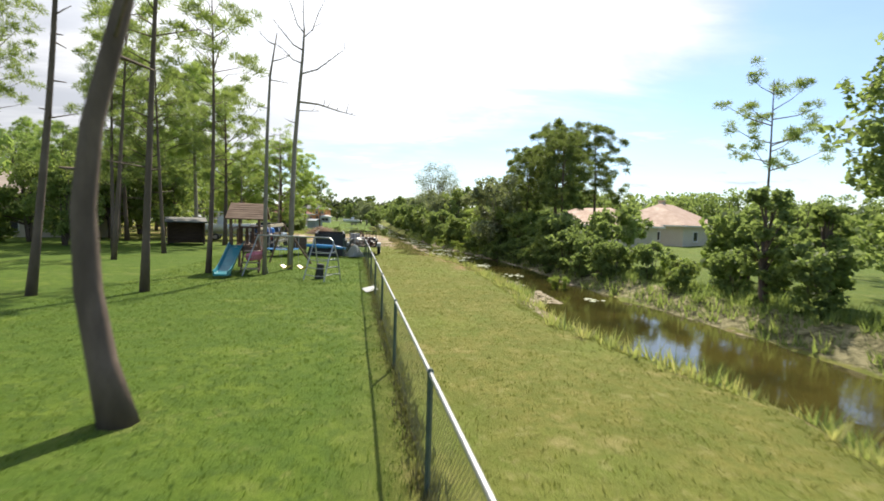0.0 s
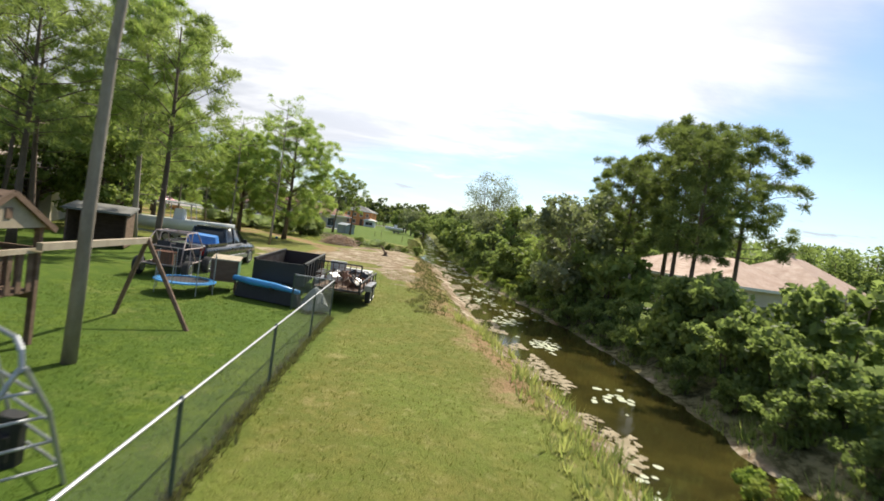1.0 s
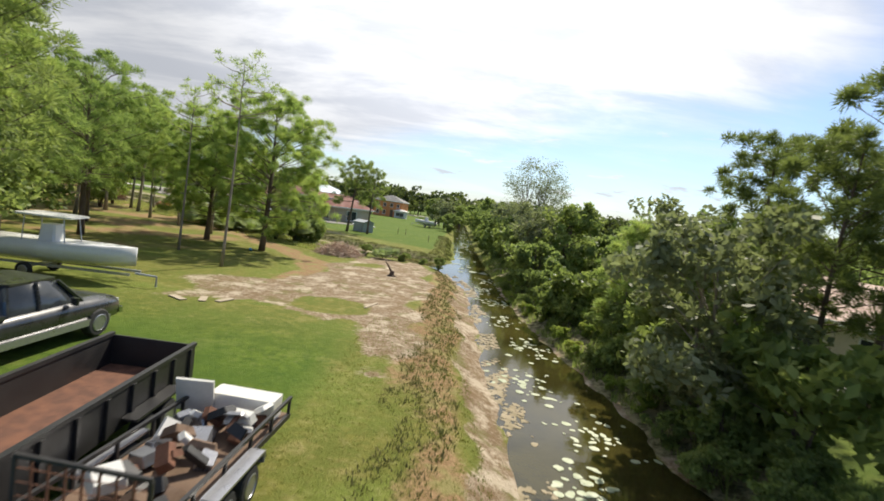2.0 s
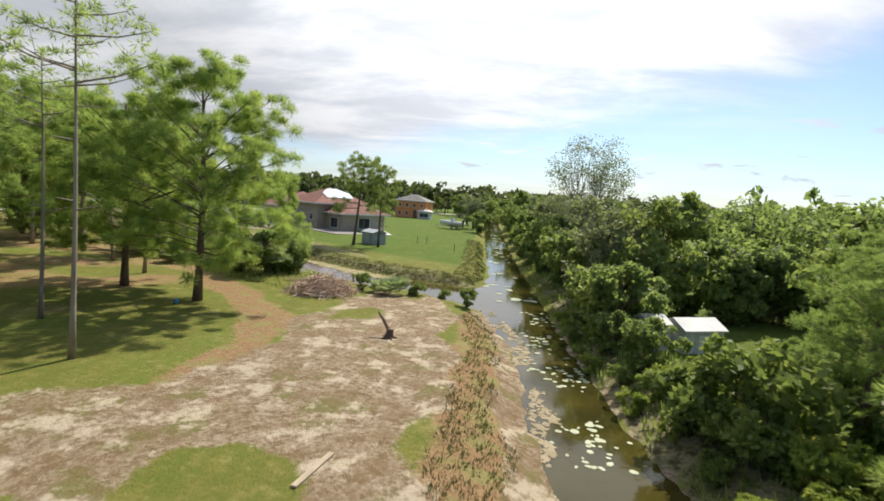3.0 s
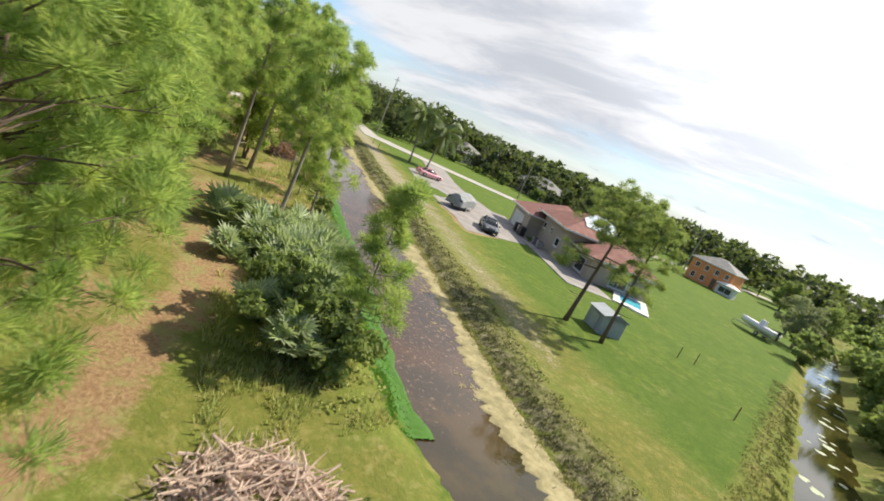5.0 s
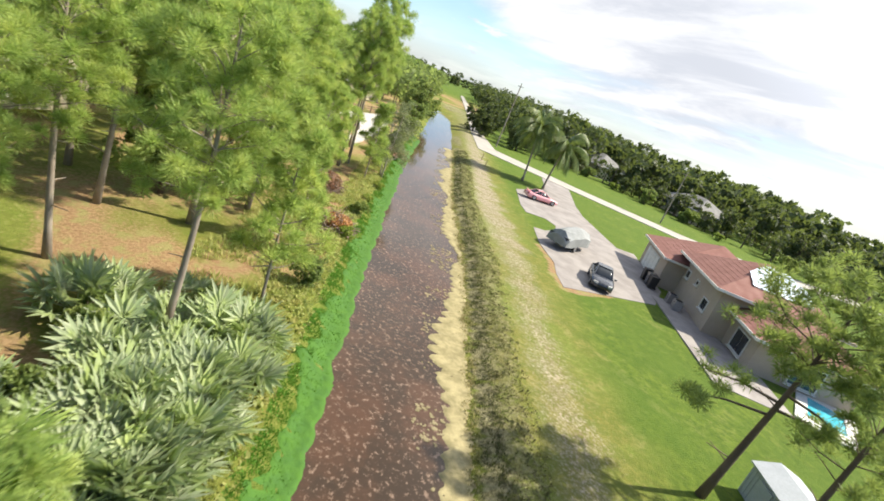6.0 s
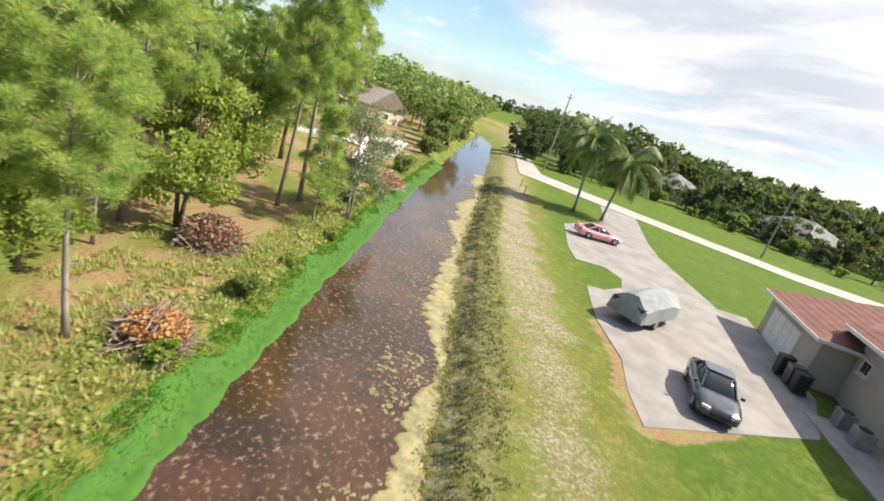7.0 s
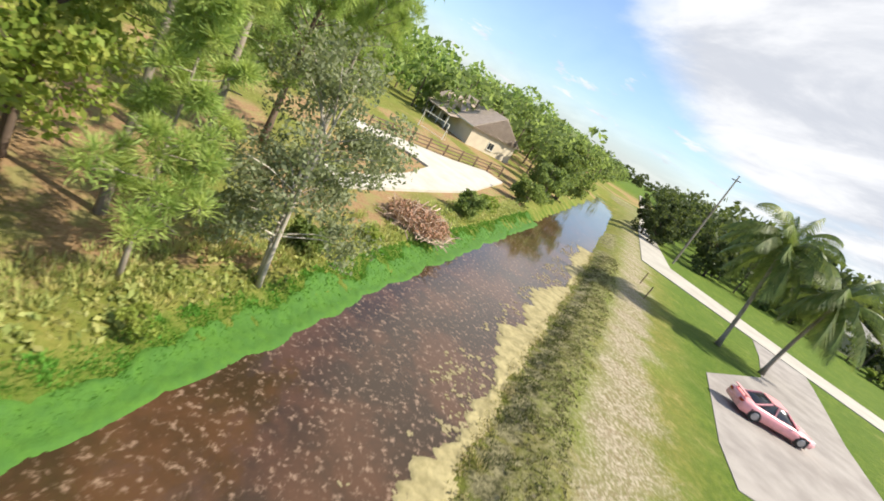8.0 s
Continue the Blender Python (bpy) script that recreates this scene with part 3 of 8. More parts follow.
col = blend(nodes, links, span(nodes, links, film, 0.40, 0.62), (0.038, 0.024, 0.013), (0.075, 0.038, 0.02))
col = blend(nodes, links, brown, olive, col)
links.new(blend(nodes, links, span(nodes, links, specks, 0.535, 0.63, 0, 0.7), col, (0.25, 0.17, 0.12)), bs.inputs["Base Color"])
links.new(span(nodes, links, specks, 0.50, 0.70, 0.05, 0.35), bs.inputs["Roughness"])
bs.inputs["IOR"].default_value = 1.45
ripple = tex_noise(nodes, links, 5.0, 3, 0.5)
bump(nodes, links, bs, ripple, 0.10, 0.03)
wx, wy = [-440, -200, -80, -20, 20], [-45, 60, 120, 200, 430]
g = Geo().add([(x, y, WATER) for y in wy for x in wx], [(j * 5 + i, j * 5 + i + 1, j * 5 + i + 6, j * 5 + i + 5) for j in range(4) for i in range(4)])
water = solid("water", g, M_WATER, "still brown canal water with floating scum", "water", kind="structure")


def floor_at(x, y):
    return float(ground_height(np.array([x]), np.array([y]))[0])

# ---- trees and shrubs ----
def trunk_line(rng, h, lean, bend, n=9):
    """Points up a trunk that leans and bows a little."""
    a = rng.uniform(0, 6.28)
    return [Vector((lean[0] * t * h + bend * math.sin(math.pi * t) * math.cos(a) * h, lean[1] * t * h + bend * math.sin(math.pi * t) * math.sin(a) * h, t * h)) for t in (i / (n - 1) for i in range(n))]


def along(line, t):
    k = t * (len(line) - 1)
    i = min(int(k), len(line) - 2)
    return line[i].lerp(line[i + 1], k - i)


def make_pine(seed, h, start, spread, mat, label, r=0.17, limbs=26, per=24, length=0.42, lean=(0, 0), bend=0.012, round_top=True, bark=None, stubs=6, width=0.022, tufts=7, puff=0.42, clump=0.42, line=None):
    """A pine: a bare tapered trunk, limbs and tufts of needles from the height start upwards."""
    rng = np.random.RandomState(seed)
    tree = thing("pine_tree", label, "tree")
    line = line or trunk_line(rng, h, lean, bend)
    g = Geo()
    g.tube(line, [r * (1.25 if i == 0 else 1.0 - 0.78 * i / (len(line) - 1)) for i in range(len(line))], 8)
    spots, ups = [], []
    for i in range(limbs):
        f = (i + rng.uniform(0, 1)) / limbs
        z = start + (h - start) * f
        az = i * 2.4 + rng.uniform(-0.5, 0.5)
        reach = spread * ((math.sin(math.pi * (0.30 + 0.53 * f)) ** 0.55) if round_top else (1.05 - 0.85 * f)) * rng.uniform(0.5, 1.1)
        climb = reach * rng.uniform(0.15, 0.6)
        root = along(line, min(max(z - climb, start * 0.85) / h, 0.97))
        tip = along(line, min(z / h, 1.0)) + Vector((math.cos(az) * reach, math.sin(az) * reach, 0))
        mid = root.lerp(tip, 0.55) + Vector((0, 0, -0.06 * reach))
        rr = 0.016 + 0.010 * reach
        g.tube([root, mid, tip], [rr, rr * 0.7, rr * 0.3], 4, False)
        for k in range(tufts):
            base = tip if k == 0 else mid.lerp(tip, rng.uniform(-0.3, 1.0))
            off = rng.normal(size=3) * puff * (0.45 + 0.2 * reach) * (0.25 if k == 0 else 1.0)
            p = np.array(base) + off * np.array((1, 1, 0.8)) + np.array((0, 0, 0.12))
            if k % 3 == 0:
                g.tube([base, Vector(p)], [rr * 0.4, rr * 0.15], 3, False)
            spots.append(p)
            d = np.array((math.cos(az), math.sin(az), 0.9)) + rng.normal(size=3) * 0.3
            ups.append(d / np.linalg.norm(d))
    for i in range(stubs):
        t = rng.uniform(0.25, max(0.3, start / h))
        root = along(line, t)
        az = rng.uniform(0, 6.28)
        ln = rng.uniform(0.2, 1.3)
        g.tube([root, root + Vector((math.cos(az) * ln, math.sin(az) * ln, rng.uniform(-0.1, 0.3) * ln))], [0.03, 0.012], 4, False)
    part("trunk", g, bark or M_BARK, tree, smooth=True)
    if spots:
        me = array_mesh("crown", needle_tufts(rng, np.array(spots), np.array(ups), per, length, width, clump), 3)
        me.materials.append(mat)
        part("crown", me, None, tree)
    return tree


def make_dome_pine(seed, h, low, spread, mat, label, r=0.2, limbs=70, puffs=6, per=200, length=0.17, width=0.018, ball=0.42, lean=(0, 0), bark=None, widest=0.42, stubs=4, boughs=()):
    """A full pine: limbs that end on an uneven dome, each with a cluster of round needle puffs."""
    rng = np.random.RandomState(seed)
    tree = thing("pine_tree", label, "tree")
    line = trunk_line(rng, h * 0.96, lean, 0.012)
    g = Geo().tube(line, [r * (1.25 if i == 0 else 1.0 - 0.8 * i / 8) for i in range(9)], 8)
    spots, ups = [], []
    for i in range(limbs):
        f = ((i + rng.uniform(0, 1)) / limbs) ** 0.92
        az = i * 2.4 + rng.uniform(-0.35, 0.35)
        z = low + (h - low) * f
        wide = max(0.0, 1 - ((f - widest) / (1.03 - widest)) ** 2) ** 0.42 if f > widest else 0.70 + 0.30 * math.sin(1.5708 * f / widest)
        lobe = 1 + 0.16 * math.sin(2 * az + seed) + 0.12 * math.sin(3 * az + 5 * f)
        reach = spread * wide * lobe * (rng.uniform(0.86, 1.08) if i % 3 else rng.uniform(0.45, 0.85))
        climb = reach * (0.05 + 0.75 * f) * rng.uniform(0.7, 1.2)
        root = along(line, min(max(z - climb, low * 0.9) / h, 0.95))
        axis = along(line, min(z / h, 1.0))
        out_ = Vector((math.cos(az), math.sin(az), 0))
        tip = Vector((axis.x, axis.y, z)) + out_ * reach
        mid = root.lerp(tip, 0.5) + Vector((0, 0, 0.10 * reach * (f - 0.2))) + Vector(rng.normal(size=3)) * 0.07 * reach
        rr = 0.010 + 0.006 * reach
        g.tube([root, mid, tip], [rr * 1.3, rr * 0.8, rr * 0.3], 4, False)
        for k in range(puffs):
            base = tip if k == 0 else mid.lerp(tip, rng.uniform(0.3, 1.02))
            off = rng.normal(size=3) * (0.26 + 0.10 * reach) * (0.2 if k == 0 else 1.0)
            p = np.array(base) + off * np.array((1, 1, 0.55)) + np.array((0, 0, 0.12))
            g.tube([base.lerp(mid, 0.25), Vector(p)], [rr * 0.35, rr * 0.15], 3, False)
            spots.append(p)
            ups.append((out_.x * 0.6, out_.y * 0.6, 0.8))
    for z, az, reach, lumps in boughs:
        root = along(line, z / h)
        way = Vector((math.cos(az), math.sin(az), 0))
        tip = root + way * reach + Vector((0, 0, -0.12 * reach))
        mid = root.lerp(tip, 0.55) + Vector((0, 0, 0.12))
        g.tube([root, mid, tip], [0.06, 0.04, 0.015], 5, False)
        for k in range(lumps):
            base = mid.lerp(tip, rng.uniform(0.2, 1.05))
            p = np.array(base) + rng.normal(size=3) * np.array((0.42, 0.42, 0.26))
            g.tube([base, Vector(p)], [0.015, 0.006], 3, False)
            spots.append(p)
            ups.append((way.x * 0.6, way.y * 0.6, 0.8))
    for i in range(stubs):
        root = along(line, rng.uniform(0.15, max(0.2, low / h)))
        az, ln = rng.uniform(0, 6.28), rng.uniform(0.2, 1.2)
        g.tube([root, root + Vector((math.cos(az) * ln, math.sin(az) * ln, 0.1 * ln))], [0.03, 0.012], 4, False)
    part("trunk", g, bark or M_BARK, tree, smooth=True)
    me = array_mesh("crown", needle_tufts(rng, np.array(spots), np.array(ups), per, length, width, ball), 3)
    me.materials.append(mat)
    part("crown", me, None, tree)
    return tree


def make_leafy(seed, h, spread, mat, label, name="tree", leaves=3600, leaf=0.13, stems=3, bark=None, start=0.25, r=0.11, lumps=16, sparse=0.35, category="tree"):
    """A broad-leaved tree or shrub: forked stems and uneven clusters of leaves with gaps between."""
    rng = np.random.RandomState(seed)
    tree = thing(name, label, category)
    g = Geo()
    centres = []
    for s in range(stems):
        a = 6.28 * s / stems + rng.uniform(0, 1)
        lean = rng.uniform(0.05, 0.3) * spread / h
        line = trunk_line(rng, h * rng.uniform(0.7, 0.95), (lean * math.cos(a), lean * math.sin(a)), 0.03)
        g.tube([p + Vector((0.1 * math.cos(a) * stems * 0.4, 0.1 * math.sin(a) * stems * 0.4, 0)) for p in line], [r * (1.1 - 0.85 * i / 8) for i in range(9)], 6)
        for k in range(max(2, lumps // stems)):
            f = rng.uniform(start, 1.0)
            root = along(line, min(0.95, f * 0.8))
            az = rng.uniform(0, 6.28)
            wide = spread * math.sin(math.pi * (0.12 + 0.72 * f)) * rng.uniform(0.25, 0.85)
            tip = Vector((line[4].x + math.cos(az) * wide, line[4].y + math.sin(az) * wide, h * f * rng.uniform(0.88, 1.0)))
            g.tube([root, root.lerp(tip, 0.55) + Vector((0, 0, 0.1)), tip], [r * 0.4, r * 0.25, r * 0.08], 4, False)
            centres.append((np.array(tip), spread * rng.uniform(0.22, 0.42)))
    part("trunk", g, bark or M_BARK, tree, smooth=True)
    pts = []
    each = leaves // len(centres)
    for c, rad in centres:
        sub = ball_points(rng, 7, c, (rad, rad, rad * 0.75), 0.3)
        for q in sub:
            pts.append(ball_points(rng, each // 7, q, (rad * 0.5, rad * 0.5, rad * 0.4), sparse))
    pts = np.concatenate(pts)
    pts[:, 2] = np.maximum(pts[:, 2], 0.05)
    me = array_mesh("crown", leaf_cards(rng, pts, leaf), 4)
    me.materials.append(mat)
    part("crown", me, None, tree)
    return tree


def put(tree, x, y, size=1.0, turn=0.0, lower=0.05, label="", tall=1.0):
    """A copy of a tree on the ground at x, y."""
    ob = copy_thing(tree, pose(x, y, floor_at(x, y) - lower, 0, 0, turn) @ Matrix.Diagonal((size, size, size * tall, 1)))
    if label:
        ob["label"] = label
    return ob


def plant(tree, x, y, turn=0.0, size=1.0):
    tree.matrix_basis = pose(x, y, floor_at(x, y) - 0.05, 0, 0, turn) @ Matrix.Scale(size, 4)
    return tree


rng = np.random.RandomState(3)
# tall yard pines, bare below
bowed = [Vector((-0.46 * math.sin(math.pi * min(z, 5.4) / 5.4) + 0.02 * z + 0.12 * max(0, z - 5.4), 0.02 * z, z)) for z in (0, 0.8, 1.7, 2.7, 3.7, 5.2, 7.0, 9.0, 11.5, 14.5)]
yard_pine = make_pine(11, 14.5, 9.5, 2.3, M_NEEDLE_DARK, "tall yard pine with a bare bowed brown trunk", 0.2, 16, 90, 0.2, line=bowed)
plant(yard_pine, -3.05, 6.75, 0)
pine_b = plant(make_dome_pine(12, 15.4, 9.2, 2.2, M_NEEDLE_DARK, "tall slender yard pine with a bare brown trunk", 0.135, 15, 4, 120, 0.16, 0.022, 0.42, (0.06, 0.02), widest=0.5, stubs=8), -10.0, 16.8)
pine_c = plant(make_dome_pine(13, 14.4, 8.7, 2.3, M_NEEDLE_DARK, "tall slender yard pine with a bare brown trunk", 0.135, 15, 4, 120, 0.16, 0.022, 0.42, (0.04, 0.01), widest=0.5, stubs=8), -7.4, 18.2)
for x, y, s, a in [(-13.1, 28.6, 0.95, 40), (-17, 25, 1.0, 150), (-21, 31, 0.92, 10), (-16.5, 36, 1.02, 90), (-25, 36, 1.0, 200), (-19.5, 43, 0.95, 320), (-29, 45, 1.05, 130), (-24, 24, 1.0, 250)]:
    put(pine_b, x, y, s, a)
for x, y, s, a in [(-7.1, 24.0, 0.9, 80), (-15, 21, 0.97, 300), (-22, 27, 1.03, 30), (-12.3, 33, 0.9, 210), (-28, 39, 0.95, 60)]:
    put(pine_c, x, y, s, a)


def make_dead_pine(label, x, y, trunk, radii, limbs, seed):
    """A bare standing trunk; every limb with its twigs is a part of its own."""
    rng = np.random.RandomState(seed)
    tree = thing("dead_tree", label, "tree", pose(x, y, floor_at(x, y) - 0.05))
    part("trunk", Geo().tube(trunk, radii, 8), M_BARK_PALE, tree, smooth=True)
    heights = [p[2] for p in trunk]
    for z, reach, az, rise_by, thick, twigs in limbs:
        a = Vector((float(np.interp(z, heights, [p[0] for p in trunk])), float(np.interp(z, heights, [p[1] for p in trunk])), z))
        out_by = Vector((math.cos(az) * reach, math.sin(az) * reach, 0))
        side = Vector((-out_by.y, out_by.x, 0)) * rng.uniform(-0.12, 0.12)
        b = a + out_by * 0.35 + side + Vector((0, 0, rise_by * 0.2))
        c = a + out_by * 0.7 - side + Vector((0, 0, rise_by * 0.62))
        d = a + out_by + Vector((0, 0, rise_by))
        g = Geo().tube([a, b, c, d], [thick, thick * 0.75, thick * 0.5, thick * 0.15], 6, False)
        for q in range(twigs):
            m = b.lerp(d, (q + rng.uniform(0.1, 0.9)) / twigs)
            tip = m + out_by.normalized() * rng.uniform(0.05, 0.35) + Vector((rng.normal() * 0.22, rng.normal() * 0.22, rng.uniform(-0.1, 0.5)))
            g.tube([m, m.lerp(tip, 0.5) + Vector((0, 0, 0.05)), tip], [thick * 0.35, thick * 0.25, thick * 0.1], 4, False)
        part("branch", g, M_BARK_PALE, tree, smooth=True)
    return tree


make_dead_pine("dead pine with bare forked grey branches", -3.8, 25.4,
               [(0, 0, 0), (0.06, 0, 3), (0.16, 0, 6), (0.34, 0.05, 8.6), (0.46, 0.1, 10.2), (0.52, 0.1, 11.4)], [0.14, 0.12, 0.10, 0.08, 0.06, 0.045],
               [(9.3, 2.1, 0.25, 1.5, 0.045, 4), (8.0, 2.7, 0.0, -0.5, 0.055, 5), (10.4, 1.5, 2.9, 1.5, 0.04, 3), (11.0, 1.1, 0.6, 2.1, 0.04, 3), (11.3, 0.35, 2.0, 2.4, 0.038, 2), (11.2, 0.9, 3.6, 1.7, 0.035, 3),
                (9.8, 1.2, 3.3, 0.8, 0.035, 2), (7.6, 1.1, 0.4, 0.1, 0.03, 2), (7.0, 0.6, 3.0, 0.2, 0.025, 1), (5.8, 0.5, 0.2, 0.05, 0.022, 0), (4.9, 0.4, 3.4, 0.0, 0.02, 0)], 14)
make_dead_pine("thin dead pine with short bare twigs", -4.55, 23.2,
               [(0, 0, 0), (0.03, 0, 3), (0.06, 0.03, 6), (0.16, 0.05, 8.6), (0.42, 0.1, 10.4)], [0.10, 0.085, 0.07, 0.05, 0.02],
               [(9.9, 0.8, 2.8, 0.6, 0.028, 2), (9.2, 0.8, 0.2, 0.4, 0.03, 2), (8.4, 0.9, 0.1, -0.1, 0.028, 2), (7.2, 0.6, 3.2, 0.1, 0.025, 1), (6.0, 0.5, 0.4, 0.2, 0.02, 0), (4.8, 0.4, 2.6, 0.0, 0.02, 0)], 15)

# fuller pines
full_pine = plant(make_dome_pine(21, 11.5, 2.1, 4.3, M_NEEDLE, "broad round-crowned green pine on mown grass", 0.22, 66, 7, 400, 0.14, 0.0125, 0.43, widest=0.45), -11.5, 68.0, 0)
far_pine = plant(make_dome_pine(31, 12, 3.4, 3.7, M_NEEDLE_MID, "broad round-crowned green pine in the wood", 0.2, 50, 5, 170, 0.16, 0.024, 0.44, (0.01, 0)), -22, 63, 200)
yard_full = plant(make_dome_pine(32, 12.5, 4.6, 3.2, M_NEEDLE_DARK, "dark clumped pine behind the yard", 0.18, 34, 5, 115, 0.17, 0.025, 0.46, (0.02, 0)), -11.6, 43.5, 120)
bright_pine = plant(make_dome_pine(22, 11, 5.2, 2.1, M_NEEDLE_BRIGHT, "sunlit light-green pine with a pale trunk", 0.14, 34, 5, 320, 0.15, 0.0125, 0.40, (0.02, 0.02), M_BARK_PALE), -22.9, 83.0)
young_pine = plant(make_pine(23, 6, 1.5, 1.6, M_NEEDLE_BRIGHT, "young bright green pine beside the canal", 0.06, 20, 200, 0.14, (0, 0), 0.01, False, tufts=4, puff=0.30, clump=0.34, width=0.015, bark=M_BARK_PALE), -30.5, 89.6)
thin_pine = plant(make_pine(24, 11.8, 9.0, 2.7, M_NEEDLE, "tall sparse pine with a thin bare trunk", 0.095, 14, 45, 0.16, (0.01, 0), 0.008, bark=M_BARK_PALE, tufts=4, puff=0.5, clump=0.34), -10.1, 58.6)
round_pine = plant(make_dome_pine(25, 9.8, 6.0, 2.2, M_NEEDLE_DARK, "dark round-topped pine on the lawn with low side boughs", 0.17, 30, 5, 170, 0.14, 0.02, 0.40, (-0.05, -0.06), widest=0.6, stubs=5, boughs=((4.4, 1.55, 2.9, 9), (5.0, 1.0, 2.4, 6), (4.7, -1.6, 2.2, 4), (5.4, -2.4, 2.0, 4))), -12.5, 100.5, 140)
part_limb = make_dome_pine(26, 8.8, 3.6, 1.9, M_NEEDLE_DARK, "dark lawn pine with uneven boughs", 0.15, 20, 4, 160, 0.14, 0.02, 0.38, (0.03, 0.0), widest=0.5)
plant(part_limb, -9.6, 100.3, 30)

east_pine = plant(make_dome_pine(27, 11.6, 4.6, 2.4, M_NEEDLE_EAST, "dark round-crowned pine above the canal bank", 0.16, 34, 5, 170, 0.16, 0.024, 0.44, (0.02, 0), widest=0.5), 16.8, 45.6)
for tree, x, y, s, a in [
        (full_pine, -16.6, 69.5, 0.88, 70), (yard_full, -16.0, 39.5, 1.0, 20), (yard_full, -20.0, 46.0, 1.05, 220), (bright_pine, -18.3, 73.5, 0.8, 20), (bright_pine, -23.3, 77.2, 0.85, 140), (young_pine, -11.6, 79.4, 1.12, 20), (thin_pine, -14.9, 62.5, 0.9, 90),
        (far_pine, -27, 70, 0.9, 20), (bright_pine, -15.0, 47.5, 1.35, 200), (far_pine, -20.5, 55, 0.95, 300),
        (bright_pine, -27.7, 79.7, 1.0, 230), (bright_pine, -33.4, 81.2, 1.15, 60), (bright_pine, -32.4, 85.0, 1.15, 300), (young_pine, -24.8, 86.6, 1.25, 90), (bright_pine, -35.5, 88.4, 1.1, 10),
        (young_pine, -41.2, 91.3, 1.3, 130), (bright_pine, -34.6, 91.4, 0.75, 210), (bright_pine, -51.4, 101.2, 1.05, 170), (far_pine, -56.7, 98.3, 0.9, 30), (bright_pine, -58.5, 104.2, 0.9, 250),
        (young_pine, -47.2, 101.1, 1.12, 0), (far_pine, -62.5, 101.8, 0.95, 100), (bright_pine, -49.9, 99.6, 0.95, 330), (bright_pine, -44, 92, 1.1, 80), (far_pine, -49, 90, 0.95, 10),
        (bright_pine, -38, 80, 1.2, 120), (far_pine, -44, 83, 1.0, 260), (bright_pine, -55, 92, 1.15, 45), (bright_pine, -39.5, 86.5, 1.05, 190),
        (far_pine, -40, 74, 1.1, 40), (bright_pine, -31, 74, 1.1, 300), (far_pine, -52, 84, 1.1, 200)]:
    put(tree, x, y, s, a, tall=1.3 if tree is bright_pine and -60 < x < -49 else 1.0)
for x, y, s, a in [(14.9, 40.6, 0.86, 60), (18.9, 42.1, 0.92, 150), (14.4, 38.0, 0.8, 240), (13.4, 43.4, 0.74, 10), (15.6, 51.0, 0.85, 240)]:
    put(east_pine, x, y, s, a)
sparse_pine = make_pine(28, 12.2, 6.6, 3.0, M_NEEDLE_DARK, "sparse upright pine with separate dark tufts", 0.12, 15, 150, 0.16, (0.0, 0.0), 0.006, True, stubs=3, tufts=4, puff=0.42, clump=0.42, width=0.024)
plant(sparse_pine, 27.8, 33.4, 70, 1.08)
vine_trunk = make_leafy(50, 4.3, 0.95, M_LEAF_DARK, "broken trunk thickly clad in dark climbing vines", "vine_clad_trunk", 3800, 0.10, 2, None, 0.06, 0.12, 22, 0.2)
plant(vine_trunk, 13.7, 16.2)
put(vine_trunk, 15.2, 15.4, 1.0, 90, tall=0.86)
put(vine_trunk, 15.9, 16.2, 0.9, 200, tall=0.8)
put(far_pine, 13.0, 57.6, 0.46, 40)
put(far_pine, 15.2, 60.2, 0.5, 160)
put(young_pine, 11.2, 52.6, 0.95, 30)
put(young_pine, 12.6, 49.6, 0.8, 130)

# broad-leaved trees and shrubs
far_broad = make_leafy(51, 8.0, 3.4, M_LEAF_FAR, "dark broad-leaved roadside tree", "tree", 4200, 0.24, 2, None, 0.12, 0.13, 24)
plant(far_broad, -100, 165)
edge_tree = make_leafy(52, 10.5, 3.0, M_LEAF_DARK, "tall dark leafy tree beyond the canal", "tree", 7000, 0.16, 2, None, 0.2, 0.14, 30, 0.3)
plant(edge_tree, 21.3, 17.6)
bush = make_leafy(41, 3.2, 2.2, M_LEAF, "dense green shrub on the canal bank", "shrub", 3000, 0.17, 4, None, 0.08, 0.05, 18, 0.2, "shrub")
plant(bush, 12.9, 34.5)
bush_dark = make_leafy(42, 3.6, 2.4, M_LEAF_DARK, "dense dark shrub on the canal bank", "shrub", 3000, 0.17, 4, None, 0.05, 0.05, 18, 0.2, "shrub")
plant(bush_dark, 14.6, 29.6)
bush_lime = make_leafy(43, 2.6, 1.9, M_LEAF_LIME, "sunlit lime-green shrub with fresh leaves", "shrub", 2400, 0.17, 3, None, 0.08, 0.04, 14, 0.25, "shrub")
plant(bush_lime, 17.4, 19.6, 0, 0.7)
broad = make_leafy(44, 7.5, 3.4, M_LEAF, "broad-leaved green tree on the canal bank", "tree", 6000, 0.19, 3, None, 0.15, 0.12, 24)
plant(broad, 12.5, 73.5)
broad_grey = make_leafy(45, 7.0, 2.8, M_LEAF_GREY, "grey-green willow-like tree on the canal bank", "tree", 5600, 0.15, 3, M_BARK_PALE, 0.15, 0.09, 22, 0.4)
plant(broad_grey, 9.8, 74.5)
pale_tree = make_leafy(49, 7.0, 2.7, M_LEAF_GREY, "sparse grey-green tree with white forked trunk", "tree", 15000, 0.07, 2, M_BARK_WHITE, 0.28, 0.085, 34, 0.2)
plant(pale_tree, -49.6, 104.0)
lime_tree = make_leafy(48, 7.5, 3.0, M_LEAF_LIME, "bright lime-green broad-leaved tree in the pine wood", "tree", 8000, 0.13, 2, None, 0.3, 0.12, 26)
